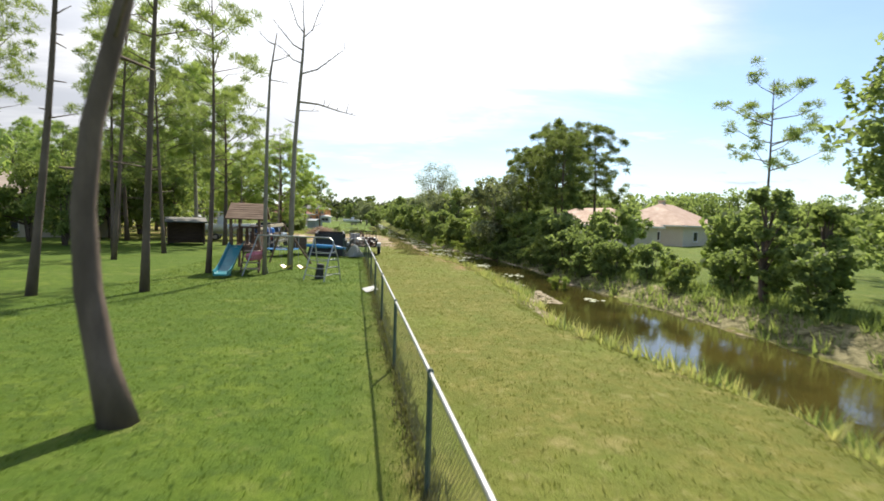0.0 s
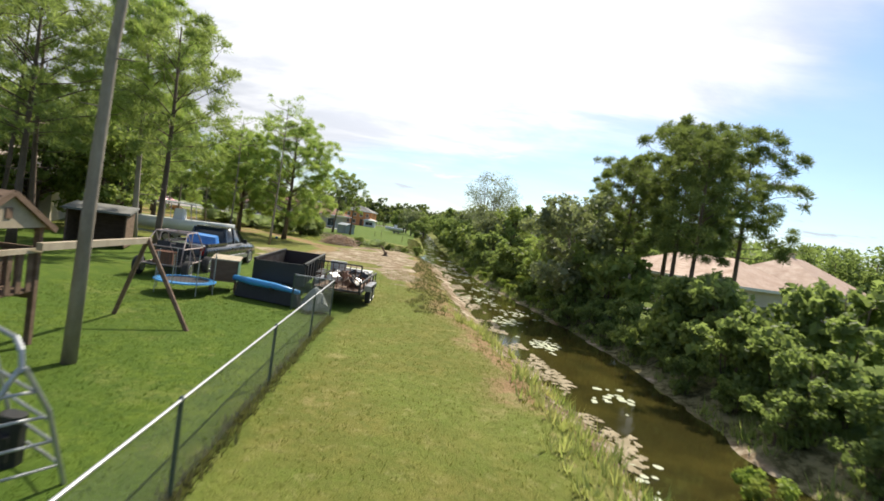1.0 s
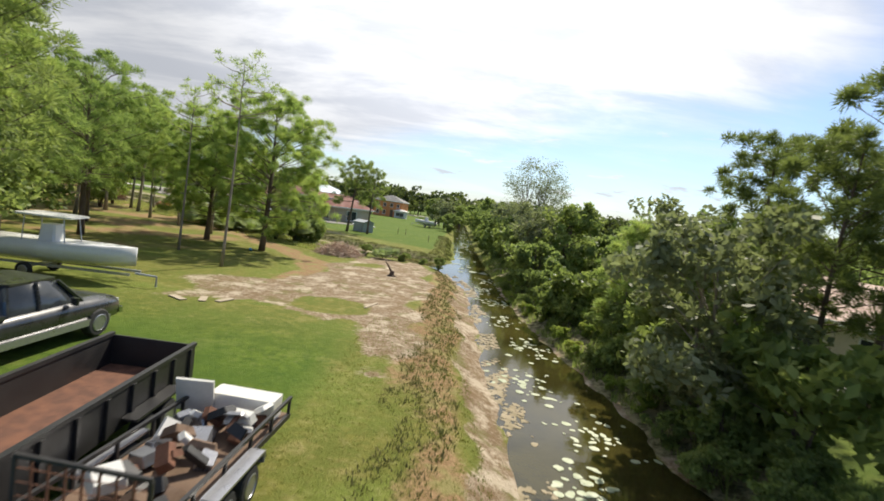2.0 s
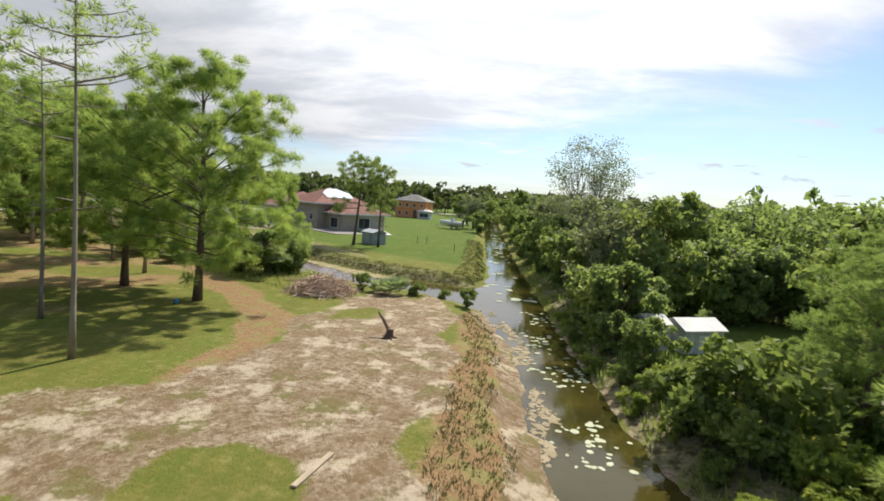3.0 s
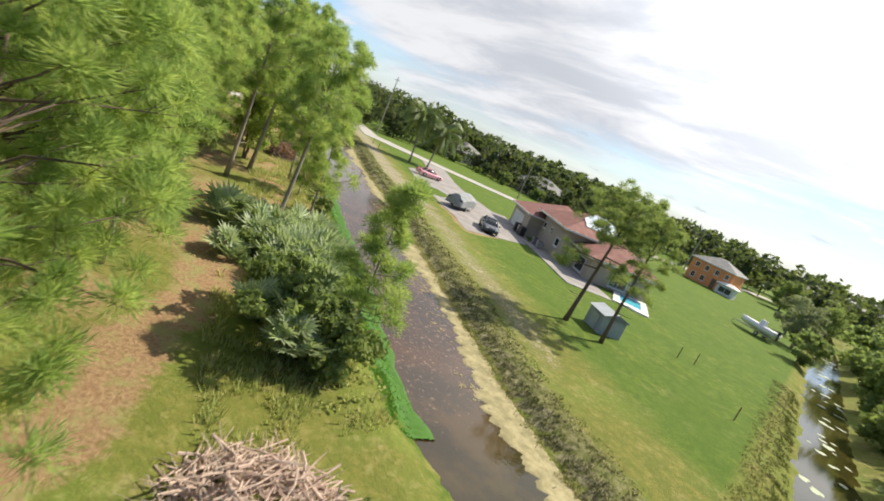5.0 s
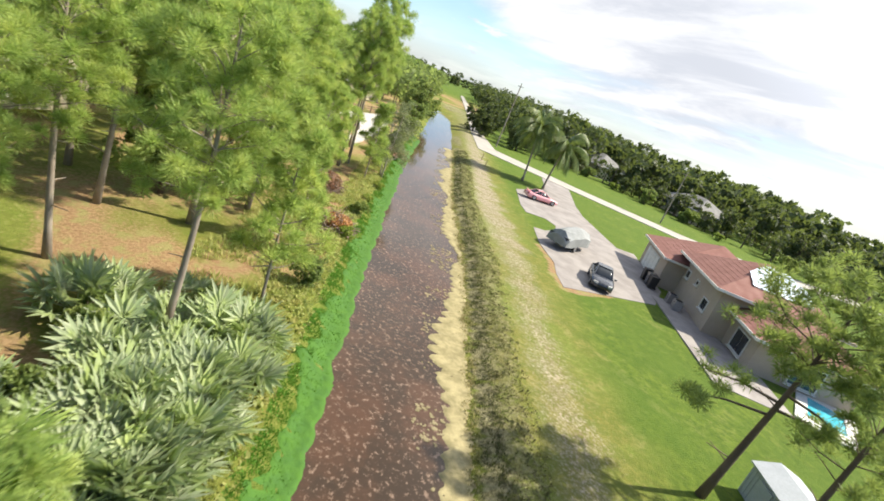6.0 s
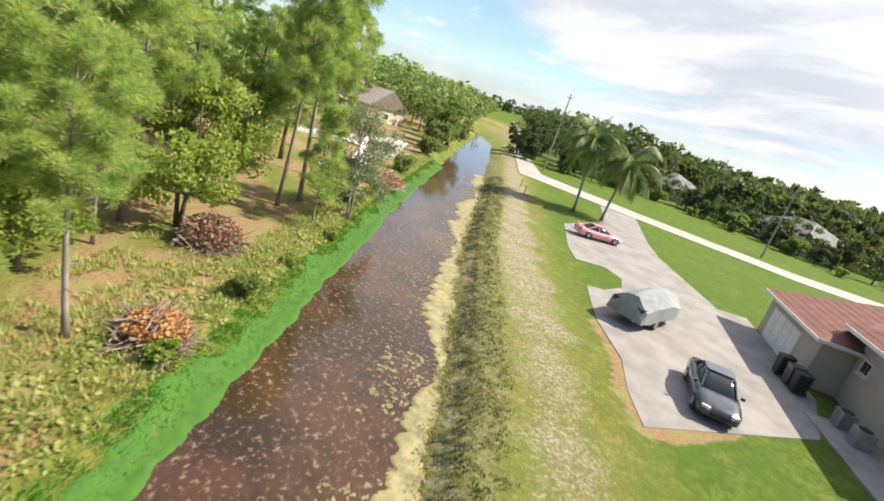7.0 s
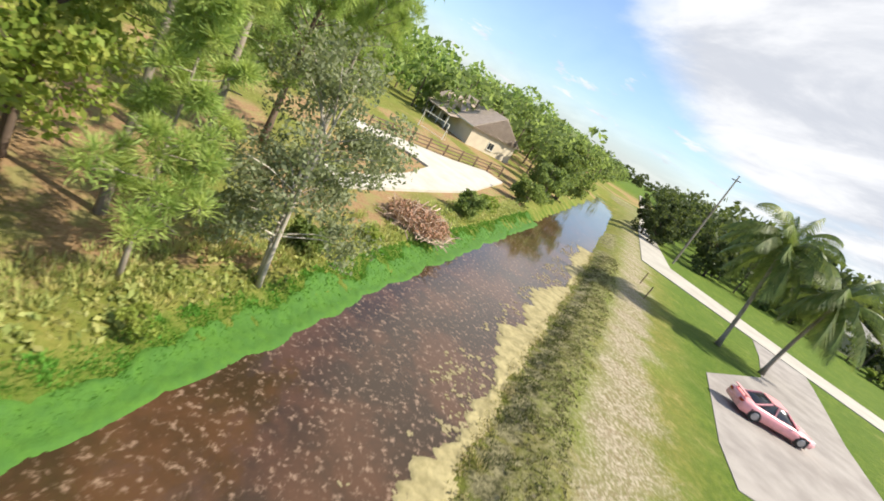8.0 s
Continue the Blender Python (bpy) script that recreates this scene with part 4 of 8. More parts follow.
plant(lime_tree, -50.8, 96.8)
oak = make_leafy(46, 8.5, 4.2, M_LEAF, "spreading yard oak with yellowish green leaves", "tree", 7000, 0.19, 2, None, 0.3, 0.2, 28)
plant(oak, -23.0, 50.0)
for tree, x, y, s, a in [
        (bush_dark, 12.9, 33.0, 0.9, 120), (bush_dark, 12.1, 27.4, 0.55, 10), (bush_dark, 12.5, 25.0, 0.5, 140), (bush_dark, 12.0, 30.3, 0.62, 260), (bush_dark, 13.6, 23.6, 0.5, 70), (bush_dark, 16.6, 21.0, 0.95, 80), (bush_lime, 18.8, 23.6, 0.9, 10), (bush_dark, 14.0, 14.4, 0.6, 200), (bush_lime, 15.6, 24.8, 0.6, 40), (bush_lime, 14.0, 22.4, 0.42, 140), (bush, 13.2, 20.4, 0.42, 0), (bush_dark, 14.2, 18.4, 0.5, 90), (bush_lime, 22.5, 31.5, 0.7, 60), (bush, 13.4, 26.0, 0.4, 20), (bush, 13.6, 28.0, 0.5, 220), (bush_dark, 15.8, 12.0, 1.0, 20), (bush, 15.2, 9.0, 0.9, 280), (bush, 14.0, 35.6, 0.6, 10),
        (bush, 12.5, 42, 1.2, 250), (bush, 11.5, 47, 1.25, 30), (bush_lime, 11.2, 52, 0.9, 140), (bush_lime, 12.8, 54, 0.8, 0), (bush_lime, 10.9, 55.6, 0.75, 60), (bush_lime, 12.0, 59.4, 0.8, 200), (bush_lime, 10.4, 60.6, 0.7, 10), (bush, 10.2, 58, 1.0, 300), (bush_dark, 8.9, 67.6, 1.0, 70), (bush, 9.8, 70, 1.15, 180),
        (bush_lime, 11.2, 63.8, 0.42, 60), (bush_lime, 12.6, 65.0, 0.4, 160), (bush_dark, 9.2, 78, 1.3, 20), (bush, 9.0, 84, 1.4, 220), (bush_dark, 8.6, 91, 1.4, 100), (bush, 8.4, 99, 1.5, 330), (bush_dark, 8.2, 108, 1.5, 45), (bush, 8.0, 118, 1.6, 15), (bush_dark, 7.6, 130, 1.6, 95), (bush, 7.0, 145, 1.7, 170), (bush_dark, 6.5, 162, 1.8, 250),
        (bush_lime, 11.0, 57.4, 0.75, 30), (bush_lime, 12.6, 61.0, 0.8, 130), (bush_lime, 9.6, 61.6, 0.55, 230), (bush_lime, 11.6, 55.0, 0.7, 310), (bush, 13.6, 58.4, 0.8, 70),
        (broad, 13.5, 48.5, 0.85, 200), (broad, 12.5, 80, 0.9, 130), (broad_grey, 11.0, 44.0, 1.0, 90), (broad_grey, 13.2, 52.5, 1.05, 10), (broad, 18, 66, 0.9, 60), (broad_grey, 10.8, 87, 1.05, 150), (broad, 12, 94, 0.95, 250), (broad_grey, 10.5, 103, 1.1, 50), (broad, 11, 113, 1.0, 0), (broad_grey, 10, 124, 1.1, 300), (broad, 11, 137, 1.1, 90), (broad, 9.5, 153, 1.2, 210), (broad, 9, 172, 1.25, 30),
        (oak, -25.0, 42, 0.72, 40), (broad, -21.0, 39, 0.7, 160), (bush_dark, -27.5, 41.5, 1.1, 20), (oak, -18, 51, 0.85, 90), (oak, -24, 58, 0.9, 200), (oak, -30, 62, 0.95, 20), (broad, -26, 49, 0.9, 120), (oak, -36, 70, 1.0, 300), (broad, -32, 56, 0.9, 0),
        (bush_dark, -12.0, 77.0, 0.8, 30), (bush_dark, -14.0, 77.6, 0.75, 160), (bush, -10.6, 78.2, 0.65, 60), (lime_tree, -44.2, 94.2, 1.0, 20), (lime_tree, -38.5, 89.5, 0.8, 200), (broad, -36, 84, 0.8, 290), (bush_lime, -33.5, 93.8, 0.45, 0), (bush_lime, -46, 102.0, 0.4, 60)]:
    put(tree, x, y, s, a)
for i in range(20):
    y = 29 + i * 2.3
    x = float(np.interp(y, [8, 21, 33, 48, 66, 80], [11.8, 11.1, 11.0, 9.4, 7.2, 6.7])) + rng.uniform(0.9, 1.9)
    put((bush, bush_dark, bush_lime)[i % 3 if i % 5 else 1], x, y, rng.uniform(0.38, 0.7), rng.uniform(0, 360))
for i in range(20):
    f = i / 19
    put((bush_dark, bush, bush_dark)[i % 3], 14.5 + 17 * f + rng.uniform(-1, 1), 77.5 - 6 * f + rng.uniform(-2.2, 2.2), rng.uniform(0.9, 1.45), rng.uniform(0, 360))
for i in range(24):
    y = 25 + i * 2.1
    x = float(np.interp(y, [8, 21, 33, 48, 66, 80], [11.8, 11.1, 11.0, 9.4, 7.2, 6.7])) + rng.uniform(0.2, 0.7)
    put((bush_dark, bush_dark, bush)[i % 3] if y < 46 else (bush, bush_lime, bush_lime)[i % 3], x, y, rng.uniform(0.25, 0.42), rng.uniform(0, 360), 0.0)
feather = make_leafy(47, 13.0, 3.6, M_LEAF_GREY, "tall feathery grey tree with thin see-through branches", "tree", 3400, 0.10, 4, M_BARK_PALE, 0.45, 0.07, 40, 0.2)
plant(feather, 10.8, 95)
put(feather, 14.2, 98, 0.95, 120)
put(feather, 12.6, 96, 1.02, 230)


def woods(name, line, depth, low, high, trees, leaves, leaf, mat, label, seed):
    """A far belt of trees as one piece: trunks and uneven crowns of leaves."""
    rng = np.random.RandomState(seed)
    pts = np.asarray(line, float)
    seg = np.hypot(*(pts[1:] - pts[:-1]).T)
    cum = np.concatenate([[0], np.cumsum(seg)])
    cards, g = [], Geo()
    for i in range(trees):
        s = rng.uniform(0, cum[-1])
        k = min(np.searchsorted(cum, s, side="right") - 1, len(seg) - 1)
        p = pts[k] + (pts[k + 1] - pts[k]) * (s - cum[k]) / seg[k]
        n = np.array((-(pts[k + 1] - pts[k])[1], (pts[k + 1] - pts[k])[0])) / seg[k]
        x, y = p + n * rng.uniform(0, depth)
        h = rng.uniform(low, high)
        w = h * rng.uniform(0.22, 0.36)
        g.tube([(x, y, -0.3), (x + rng.normal() * 0.2, y, h * 0.75)], [0.16, 0.08], 4, False)
        for q in range(7):
            c = (x + rng.normal() * w * 0.5, y + rng.normal() * w * 0.5, h * rng.uniform(0.16, 0.93))
            rad = w * rng.uniform(0.35, 0.65)
            cards.append(leaf_cards(rng, ball_points(rng, leaves // 7, c, (rad, rad, rad * 0.7), 0.6), leaf))
    me = array_mesh(name, np.concatenate(cards), 4)
    me.materials.append(mat)
    wood = tagged(new(name, me), label, "woods", kind="stuff")
    part("trunks", g, M_BARK, wood)["kind"] = "stuff"
    return wood


woods("far_woods", [(-330, 330), (-170, 225), (-112, 195), (-70, 202), (-20, 226), (60, 250), (160, 240)], 45, 7, 12, 620, 120, 0.95, M_LEAF_FAR, "distant belt of dark green trees beyond the road", 71)
woods("far_woods", [(70, 250), (55, 170), (38, 120), (30, 88)], 40, 6, 10, 230, 130, 0.6, M_LEAF_DARK, "belt of green trees behind the canal bank", 72)
woods("far_woods", [(-30, 60), (-45, 72), (-58, 82), (-74, 90), (-110, 108), (-150, 146), (-330, 270)], 34, 8, 13, 240, 150, 0.7, M_NEEDLE_MID, "pine woods behind the canal", 73)
woods("far_woods", [(19, 86), (30, 80), (46, 78), (62, 70), (86, 56)], 24, 5, 9, 200, 560, 0.26, M_LEAF_DARK, "dense dark wood behind the garden sheds", 77)
woods("far_woods", [(70, 60), (60, 20), (70, -40)], 50, 6, 10, 90, 190, 0.4, M_LEAF_DARK, "trees beyond the neighbouring garden", 74)
woods("far_woods", [(-44, 62), (-42, 30), (-40, -10)], -30, 8, 14, 90, 170, 0.4, M_NEEDLE_DARK, "pine woods behind the yard", 75)
woods("far_woods", [(-101, 167), (-150, 197), (-230, 250), (-420, 379)], -34, 8, 14, 330, 130, 0.7, M_LEAF_FAR, "dark trees along the far canal bank", 76)
woods("far_woods", [(-102, 137), (-138, 159), (-170, 180.5), (-420, 346)], 26, 6, 11, 260, 120, 0.62, M_LEAF_DARK, "trees overhanging the far canal", 78)
woods("far_woods", [(-420, 440), (-200, 330), (-60, 330), (120, 350), (300, 260), (330, 60)], 120, 10, 16, 480, 60, 1.8, M_LEAF_FAR, "endless flat woods towards the horizon", 81)
woods("far_woods", [(-400, 480), (-560, 330), (-480, 200)], -40, 9, 15, 170, 150, 1.0, M_LEAF_FAR, "dark trees closing the end of the canal", 79)
woods("far_woods", [(-112, 188), (-84, 186), (-58, 189), (-34, 204)], 10, 3.5, 7, 60, 240, 0.3, M_LEAF_FAR, "roadside shrubs and small trees before the houses", 80)

# ---- roads and paved ground ----
M_CONCRETE = plain("pale_concrete", (0.36, 0.33, 0.305), (0.24, 0.215, 0.20), 0.5, 0.9, grain=20, relief=0.2, world_space=True)
M_ROAD = plain("pale_worn_asphalt", (0.42, 0.39, 0.34), (0.34, 0.32, 0.28), 0.3, 0.9, grain=25, relief=0.25, world_space=True)
M_GRAVEL = plain("white_shell_gravel", (0.58, 0.55, 0.49), (0.44, 0.41, 0.36), 0.6, 0.95, grain=14, relief=0.5, world_space=True)


def paved(name, outline, mat, label, lift=0.05, kind="structure", category="road"):
    """A sheet over an outline that lies just above the ground."""
    g = Geo().prism(outline, -0.25, lift)
    return solid(name, g, mat, label, category, kind=kind)


paved("driveway", [(-27.6, 119.6), (-29.3, 109.8), (-31.5, 111.2), (-33.8, 113.2), (-37.6, 115.1), (-40.0, 116.8), (-42.5, 118.7), (-42.0, 119.9), (-42.7, 122.3), (-44.5, 124.1), (-46.5, 124.3), (-47.6, 122.1), (-50.6, 123.8), (-58.3, 129.7), (-62.3, 138.8), (-68.0, 144.5), (-75.5, 151.0), (-72.3, 154.7), (-66.2, 149.5), (-56.3, 140.4), (-51.1, 136.4), (-40.6, 130.6), (-39.4, 132.6), (-33.6, 127.4), (-30.2, 124.4)], M_CONCRETE, "broad pale concrete driveway with worn edges", 0.0, category="driveway")
paved("road", [(-300, 284), (-170, 198.5), (-112, 159.5), (-85.5, 142.6), (-69.2, 151.2), (-50.6, 161.5), (-41, 172), (-30, 196), (-10, 240), (-14, 242), (-35, 198), (-46, 176), (-54, 167), (-72, 157.2), (-90, 150.5), (-114, 164.5), (-172, 203.5), (-302, 288)], M_ROAD, "narrow pale asphalt road", 0.05)
paved("path", [(-29.4, 121.6), (-18.2, 112.2), (-14.6, 115.6), (-18.0, 118.6), (-27.8, 124.0)], M_CONCRETE, "narrow concrete path along the house", 0.05, category="path")
paved("gravel_drive", [(-61.0, 105.9), (-62.4, 107.2), (-68.8, 112.2), (-75.0, 116.8), (-87.9, 123.9), (-89.5, 122.1), (-85.4, 117.0), (-81.9, 110.0), (-80.8, 106.5), (-77.6, 106.0), (-78.3, 108.8), (-78.2, 111.3), (-76.5, 113.2), (-70.5, 110.6), (-64.8, 107.2), (-63.0, 104.6)], M_GRAVEL, "white shell gravel drive through dry grass", 0.16, category="driveway")

# ---- houses ----
def window(parent, at, w, h, frame_mat=None, panes=2):
    g = Geo()
    for x in (-w / 2, w / 2):
        g.box((0.08, 0.10, h + 0.16), (x, 0, 0))
    for z in (-h / 2, h / 2):
        g.box((w - 0.08, 0.10, 0.08), (0, 0, z))
    win = part("window", g, frame_mat or M_TRIM, parent, at=at)
    for i in range(panes):
        part("pane", Geo().box((w / panes - 0.09, 0.03, h - 0.08), ((i - (panes - 1) / 2) * w / panes, 0.01, 0)), M_GLASS, win)
    part("sill", Geo().box((w + 0.2, 0.18, 0.06), (0, -0.06, -h / 2 - 0.11)), frame_mat or M_TRIM, win)
    return win


def roof_geo(w, d, z, rise_by, over=0.5, hip=True, thick=0.16):
    """A hipped or gabled roof over a w by d plan, ridge along x."""
    a, b = w / 2 + over, d / 2 + over
    e = a - b if hip else a
    e = max(e, 0.2)
    g = Geo()
    for dz in (0, thick):
        g.add([(-a, -b, z + dz), (a, -b, z + dz), (a, b, z + dz), (-a, b, z + dz), (-e, 0, z + rise_by + dz), (e, 0, z + rise_by + dz)], [(0, 1, 5, 4), (1, 2, 5), (2, 3, 4, 5), (3, 0, 4)])
    g.f += [(0, 1, 7, 6), (1, 2, 8, 7), (2, 3, 9, 8), (3, 0, 6, 9)]
    return g


def courses(w, d, z, rise_by, over=0.5, hip=True, gap=0.42):
    """Low raised edges of the roof's courses."""
    a, b = w / 2 + over, d / 2 + over
    e = max((a - b) if hip else a, 0.2)
    g = Geo()
    n = int(math.hypot(b, rise_by) / gap)
    for i in range(1, n):
        f = i / n
        for s in (-1, 1):
            x = a + (e - a) * f
            g.box((2 * x, 0.06, 0.014), (0, s * b * (1 - f), z + rise_by * f + 0.165), (s * -math.degrees(math.atan2(rise_by, b)), 0, 0))
    return g


def house(label, at, w, d, h, rise_by, wall_mat, roof_mat, windows, hip=True, door=None, name="house", over=0.5, garage=None):
    ob = thing(name, label, "house", at)
    body = part("wall", Geo().box((w, d, h + 0.3), (0, 0, h / 2 - 0.15)), wall_mat, ob)
    if not hip:
        g = Geo()
        for s in (-1, 1):
            x = s * (w / 2 - 0.1)
            g.add([(x - 0.1, -d / 2, h), (x - 0.1, d / 2, h), (x - 0.1, 0, h + rise_by * 0.94), (x + 0.1, -d / 2, h), (x + 0.1, d / 2, h), (x + 0.1, 0, h + rise_by * 0.94)], [(0, 1, 2), (3, 5, 4), (0, 2, 5, 3), (1, 4, 5, 2), (0, 3, 4, 1)])
        part("gable", g, wall_mat, ob)
    roof = part("roof", roof_geo(w, d, h, rise_by, over, hip), roof_mat, ob)
    part("shingle_course", courses(w, d, h, rise_by, over, hip), roof_mat, roof)
    g = Geo()
    a, b = w / 2 + over, d / 2 + over
    for s in (-1, 1):
        g.box((2 * a + 0.06, 0.05, 0.2), (0, s * (b + 0.03), h + 0.06))
        if hip:
            g.box((0.05, 2 * b, 0.2), (s * (a + 0.03), 0, h + 0.06))
    part("fascia", g, M_TRIM, ob)
    for side, u, z, ww, hh in windows:
        m = {"s": pose(u, -d / 2 - 0.03, z), "n": pose(u, d / 2 + 0.03, z, 0, 0, 180), "e": pose(w / 2 + 0.03, u, z, 0, 0, 90), "w": pose(-w / 2 - 0.03, u, z, 0, 0, -90)}[side]
        window(ob, m, ww, hh)
    if door:
        u, dw = door
        part("door", Geo().box((dw, 0.08, 2.1), (u, -d / 2 - 0.04, 1.05), bevel=0.02), M_WOOD, ob)
    if garage:
        u, gw = garage
        gd = part("garage_door", Geo().box((gw, 0.06, 2.2), (u, -d / 2 - 0.03, 1.1)), M_TRIM, ob, "white sectional garage door")
        for i in range(4):
            for j in range(4):
                part("panel", Geo().box((gw / 4 - 0.14, 0.04, 0.42), (u + (j - 1.5) * gw / 4, -d / 2 - 0.07, 0.29 + i * 0.54), bevel=0.01), M_TRIM, gd)
    return ob


# house on the far lawn, with a tarpaulin on its roof
HA = pose(-38.2, 131.2, 0, 0, 0, -44)
house("long tan stucco house with red-brown shingle roof", HA @ pose(13.4, 6.5, 0), 9.0, 8.6, 3.75, 2.4, M_STUCCO, M_ROOF_RED,
      [("s", -3.4, 2.4, 0.9, 0.7), ("s", -0.6, 2.5, 0.6, 0.4), ("s", 2.6, 1.7, 1.2, 0.9)], over=0.9)
house("low patio wing of the tan house with terracotta shingles", HA @ pose(20.3, 7.6, 0), 4.8, 7.4, 2.5, 1.9, M_STUCCO, M_ROOF_RED, [("s", 0, 1.1, 2.2, 1.5), ("e", 0, 1.2, 2.0, 1.6)], over=0.8, name="patio_wing")
house("tan stucco garage wing with red-brown shingle roof", HA @ pose(4.5, 5.9, 0), 8.6, 11.0, 2.75, 2.4, M_STUCCO, M_ROOF_RED, [("w", 0, 1.5, 1.2, 1.1)], garage=(-0.6, 5.0), over=0.5)
M_TARP_BLUE = plain("pale_blue_tarpaulin", (0.70, 0.78, 0.86), (0.55, 0.68, 0.82), 1.2, 0.45, grain=8, relief=0.3)
g = Geo()
nx_, ny_ = 14, 10
rng = np.random.RandomState(8)
pts = []
for j in range(ny_ + 1):
    x = 14.1 + 3.0 * j / ny_
    for i in range(nx_ + 1):
        y = 6.5 + (i / nx_ - 0.5) * 2 * min(2.4, 1.05 * (x - 13.3)) + rng.uniform(-0.06, 0.06)
        pts.append(Vector((x + rng.uniform(-0.05, 0.05), y, 3.75 + 0.23 + 2.4 * (18.8 - x) / 5.2 + rng.uniform(0, 0.05))))
g.add(pts, [(j * (nx_ + 1) + i, j * (nx_ + 1) + i + 1, (j + 1) * (nx_ + 1) + i + 1, (j + 1) * (nx_ + 1) + i) for j in range(ny_) for i in range(nx_)])
solid("tarpaulin", g, M_TARP_BLUE, "pale blue tarpaulin spread over the red roof", "tarpaulin", HA)

# swimming pool beside it
M_POOL, nodes, links, bs, out = material("pool_water")
links.new(blend(nodes, links, span(nodes, links, tex_noise(nodes, links, 2.0), 0.4, 0.6), (0.05, 0.42, 0.55), (0.10, 0.55, 0.66)), bs.inputs["Base Color"])
bs.inputs["Roughness"].default_value = 0.08
pool = thing("swimming_pool", "small turquoise swimming pool with white deck", "pool", pose(-14.3, 119.8, 0, 0, 0, 20))
for a, b, c, d_ in ((-1.6, -3.0, 3.2, 1.4), (-1.6, 2.2, 3.2, 1.4)):
    part("deck", Geo().box((3.6, 1.5, 0.3), (0, b + 0.4 if b < 0 else b + 0.6, -0.05)), M_TRIM, pool)
for s in (-1, 1):
    part("deck", Geo().box((0.7, 4.2, 0.3), (s * 1.45, 0.1, -0.05)), M_TRIM, pool)
part("pool_water", Geo().box((2.2, 4.2, 0.2), (0, 0.1, -0.06)), M_POOL, pool)

house("orange two-storey house with grey roof", pose(-19.2, 186, 0, 0, 0, -8), 8.6, 7.5, 4.5, 1.7, M_STUCCO_ORANGE, M_ROOF_GREY,
      [("s", -2.9, 3.4, 0.8, 1.0), ("s", -0.9, 3.4, 0.8, 1.0), ("s", 1.2, 3.4, 0.8, 1.0), ("s", -2.9, 1.2, 0.8, 1.1), ("s", -0.9, 1.2, 0.8, 1.1), ("s", 3.2, 3.4, 0.7, 0.9)], door=(1.4, 0.9), over=0.35)
house("pale garden porch of the orange house", pose(-15.4, 181.3, 0, 0, 0, -8), 3.4, 2.2, 1.9, 0.5, M_TRIM, M_TRIM, [("s", 0, 1.0, 2.4, 1.1)], name="porch", over=0.3)
hs = house("sprawling house with pinkish clay tile roof", pose(41.5, 68.5, 0, 0, 0, 38.5), 15, 10, 2.5, 2.9, M_STUCCO_PALE, M_ROOF_TERRA,
      [("w", -1.6, 1.2, 1.2, 1.1), ("n", -4.2, 1.2, 1.8, 1.3), ("s", -3, 1.2, 1.6, 1.2)])
part("chimney", Geo().box((0.7, 0.7, 1.4), (-0.7, 0.4, 5.3), bevel=0.05).box((0.9, 0.9, 0.1), (-0.7, 0.4, 6.05)), M_STUCCO_PALE, hs)
house("garden wing of the clay-roofed house with patio", pose(25.6, 57.4, 0, 0, 0, 105), 13, 7, 2.3, 1.9, M_STUCCO_PALE, M_ROOF_TERRA, [("n", -3.5, 1.1, 2.2, 1.6), ("n", 0.5, 1.2, 1.6, 1.2), ("n", 4, 1.1, 2.2, 1.6)])
paved("patio", [(17.6, 49.6), (21.8, 45.8), (25.2, 50.2), (21.8, 53.6)], M_CONCRETE, "pale concrete patio behind the clay-roofed house", 0.06, category="patio")
gp = thing("garden_pool", "small turquoise pool set in the pale patio", "pool", pose(21.4, 49.6, 0.06, 0, 0, 38))
part("coping", Geo().box((3.4, 0.3, 0.08), (0, -0.95, 0.04)).box((3.4, 0.3, 0.08), (0, 0.95, 0.04)).box((0.3, 1.6, 0.08), (-1.55, 0, 0.04)).box((0.3, 1.6, 0.08), (1.55, 0, 0.04)), M_TRIM, gp)
part("pool_water", Geo().box((2.8, 1.6, 0.05), (0, 0, 0.025)), M_POOL, gp)
house("brown-roofed house behind the yard trees", pose(-33, 53, 0, 0, 0, 25), 17, 11, 2.8, 2.8, M_STUCCO_PALE, M_ROOF_TAN, [("s", -5, 1.4, 1.6, 1.2), ("s", 0, 1.3, 2.2, 1.8), ("s", 5, 1.4, 1.6, 1.2), ("e", 0, 1.4, 1.6, 1.2)])
house("pale house behind the pine woods", pose(-51.5, 72, 0, 0, 0, 40), 15, 10, 2.9, 2.8, M_STUCCO_PALE, M_ROOF_TAN, [("s", -4.5, 1.4, 2.0, 1.3), ("s", 0.5, 1.3, 2.4, 1.8), ("s", 5, 1.4, 1.4, 1.2), ("e", 0, 1.4, 1.6, 1.2)])
fh = house("cream gabled farmhouse with brown roof and porch", pose(-113.7, 124.6, 0, 0, 0, 18) @ Matrix.Scale(0.74, 4), 20, 11, 3.4, 4.0, M_STUCCO_PALE, M_ROOF_TAN, [("s", -6, 1.4, 1.6, 1.4), ("s", -1, 1.4, 1.6, 1.4), ("e", 0, 1.5, 1.4, 1.3), ("e", 0, 4.6, 1.1, 1.1)], hip=False)
for u in (-5.0, 1.5):
    g = Geo().add([(u - 1.4, -5.2, 4.3), (u + 1.4, -5.2, 4.3), (u, -5.2, 6.2), (u - 1.4, -1.2, 6.3), (u + 1.4, -1.2, 6.3), (u, -1.0, 6.5)], [(0, 1, 2), (0, 2, 5, 3), (1, 4, 5, 2)])
    part("dormer", g, M_ROOF_TAN, fh)
part("porch_roof", Geo().box((15, 3.0, 0.15), (-2.5, -6.8, 3.1), (12, 0, 0)), M_ROOF_TAN, fh)
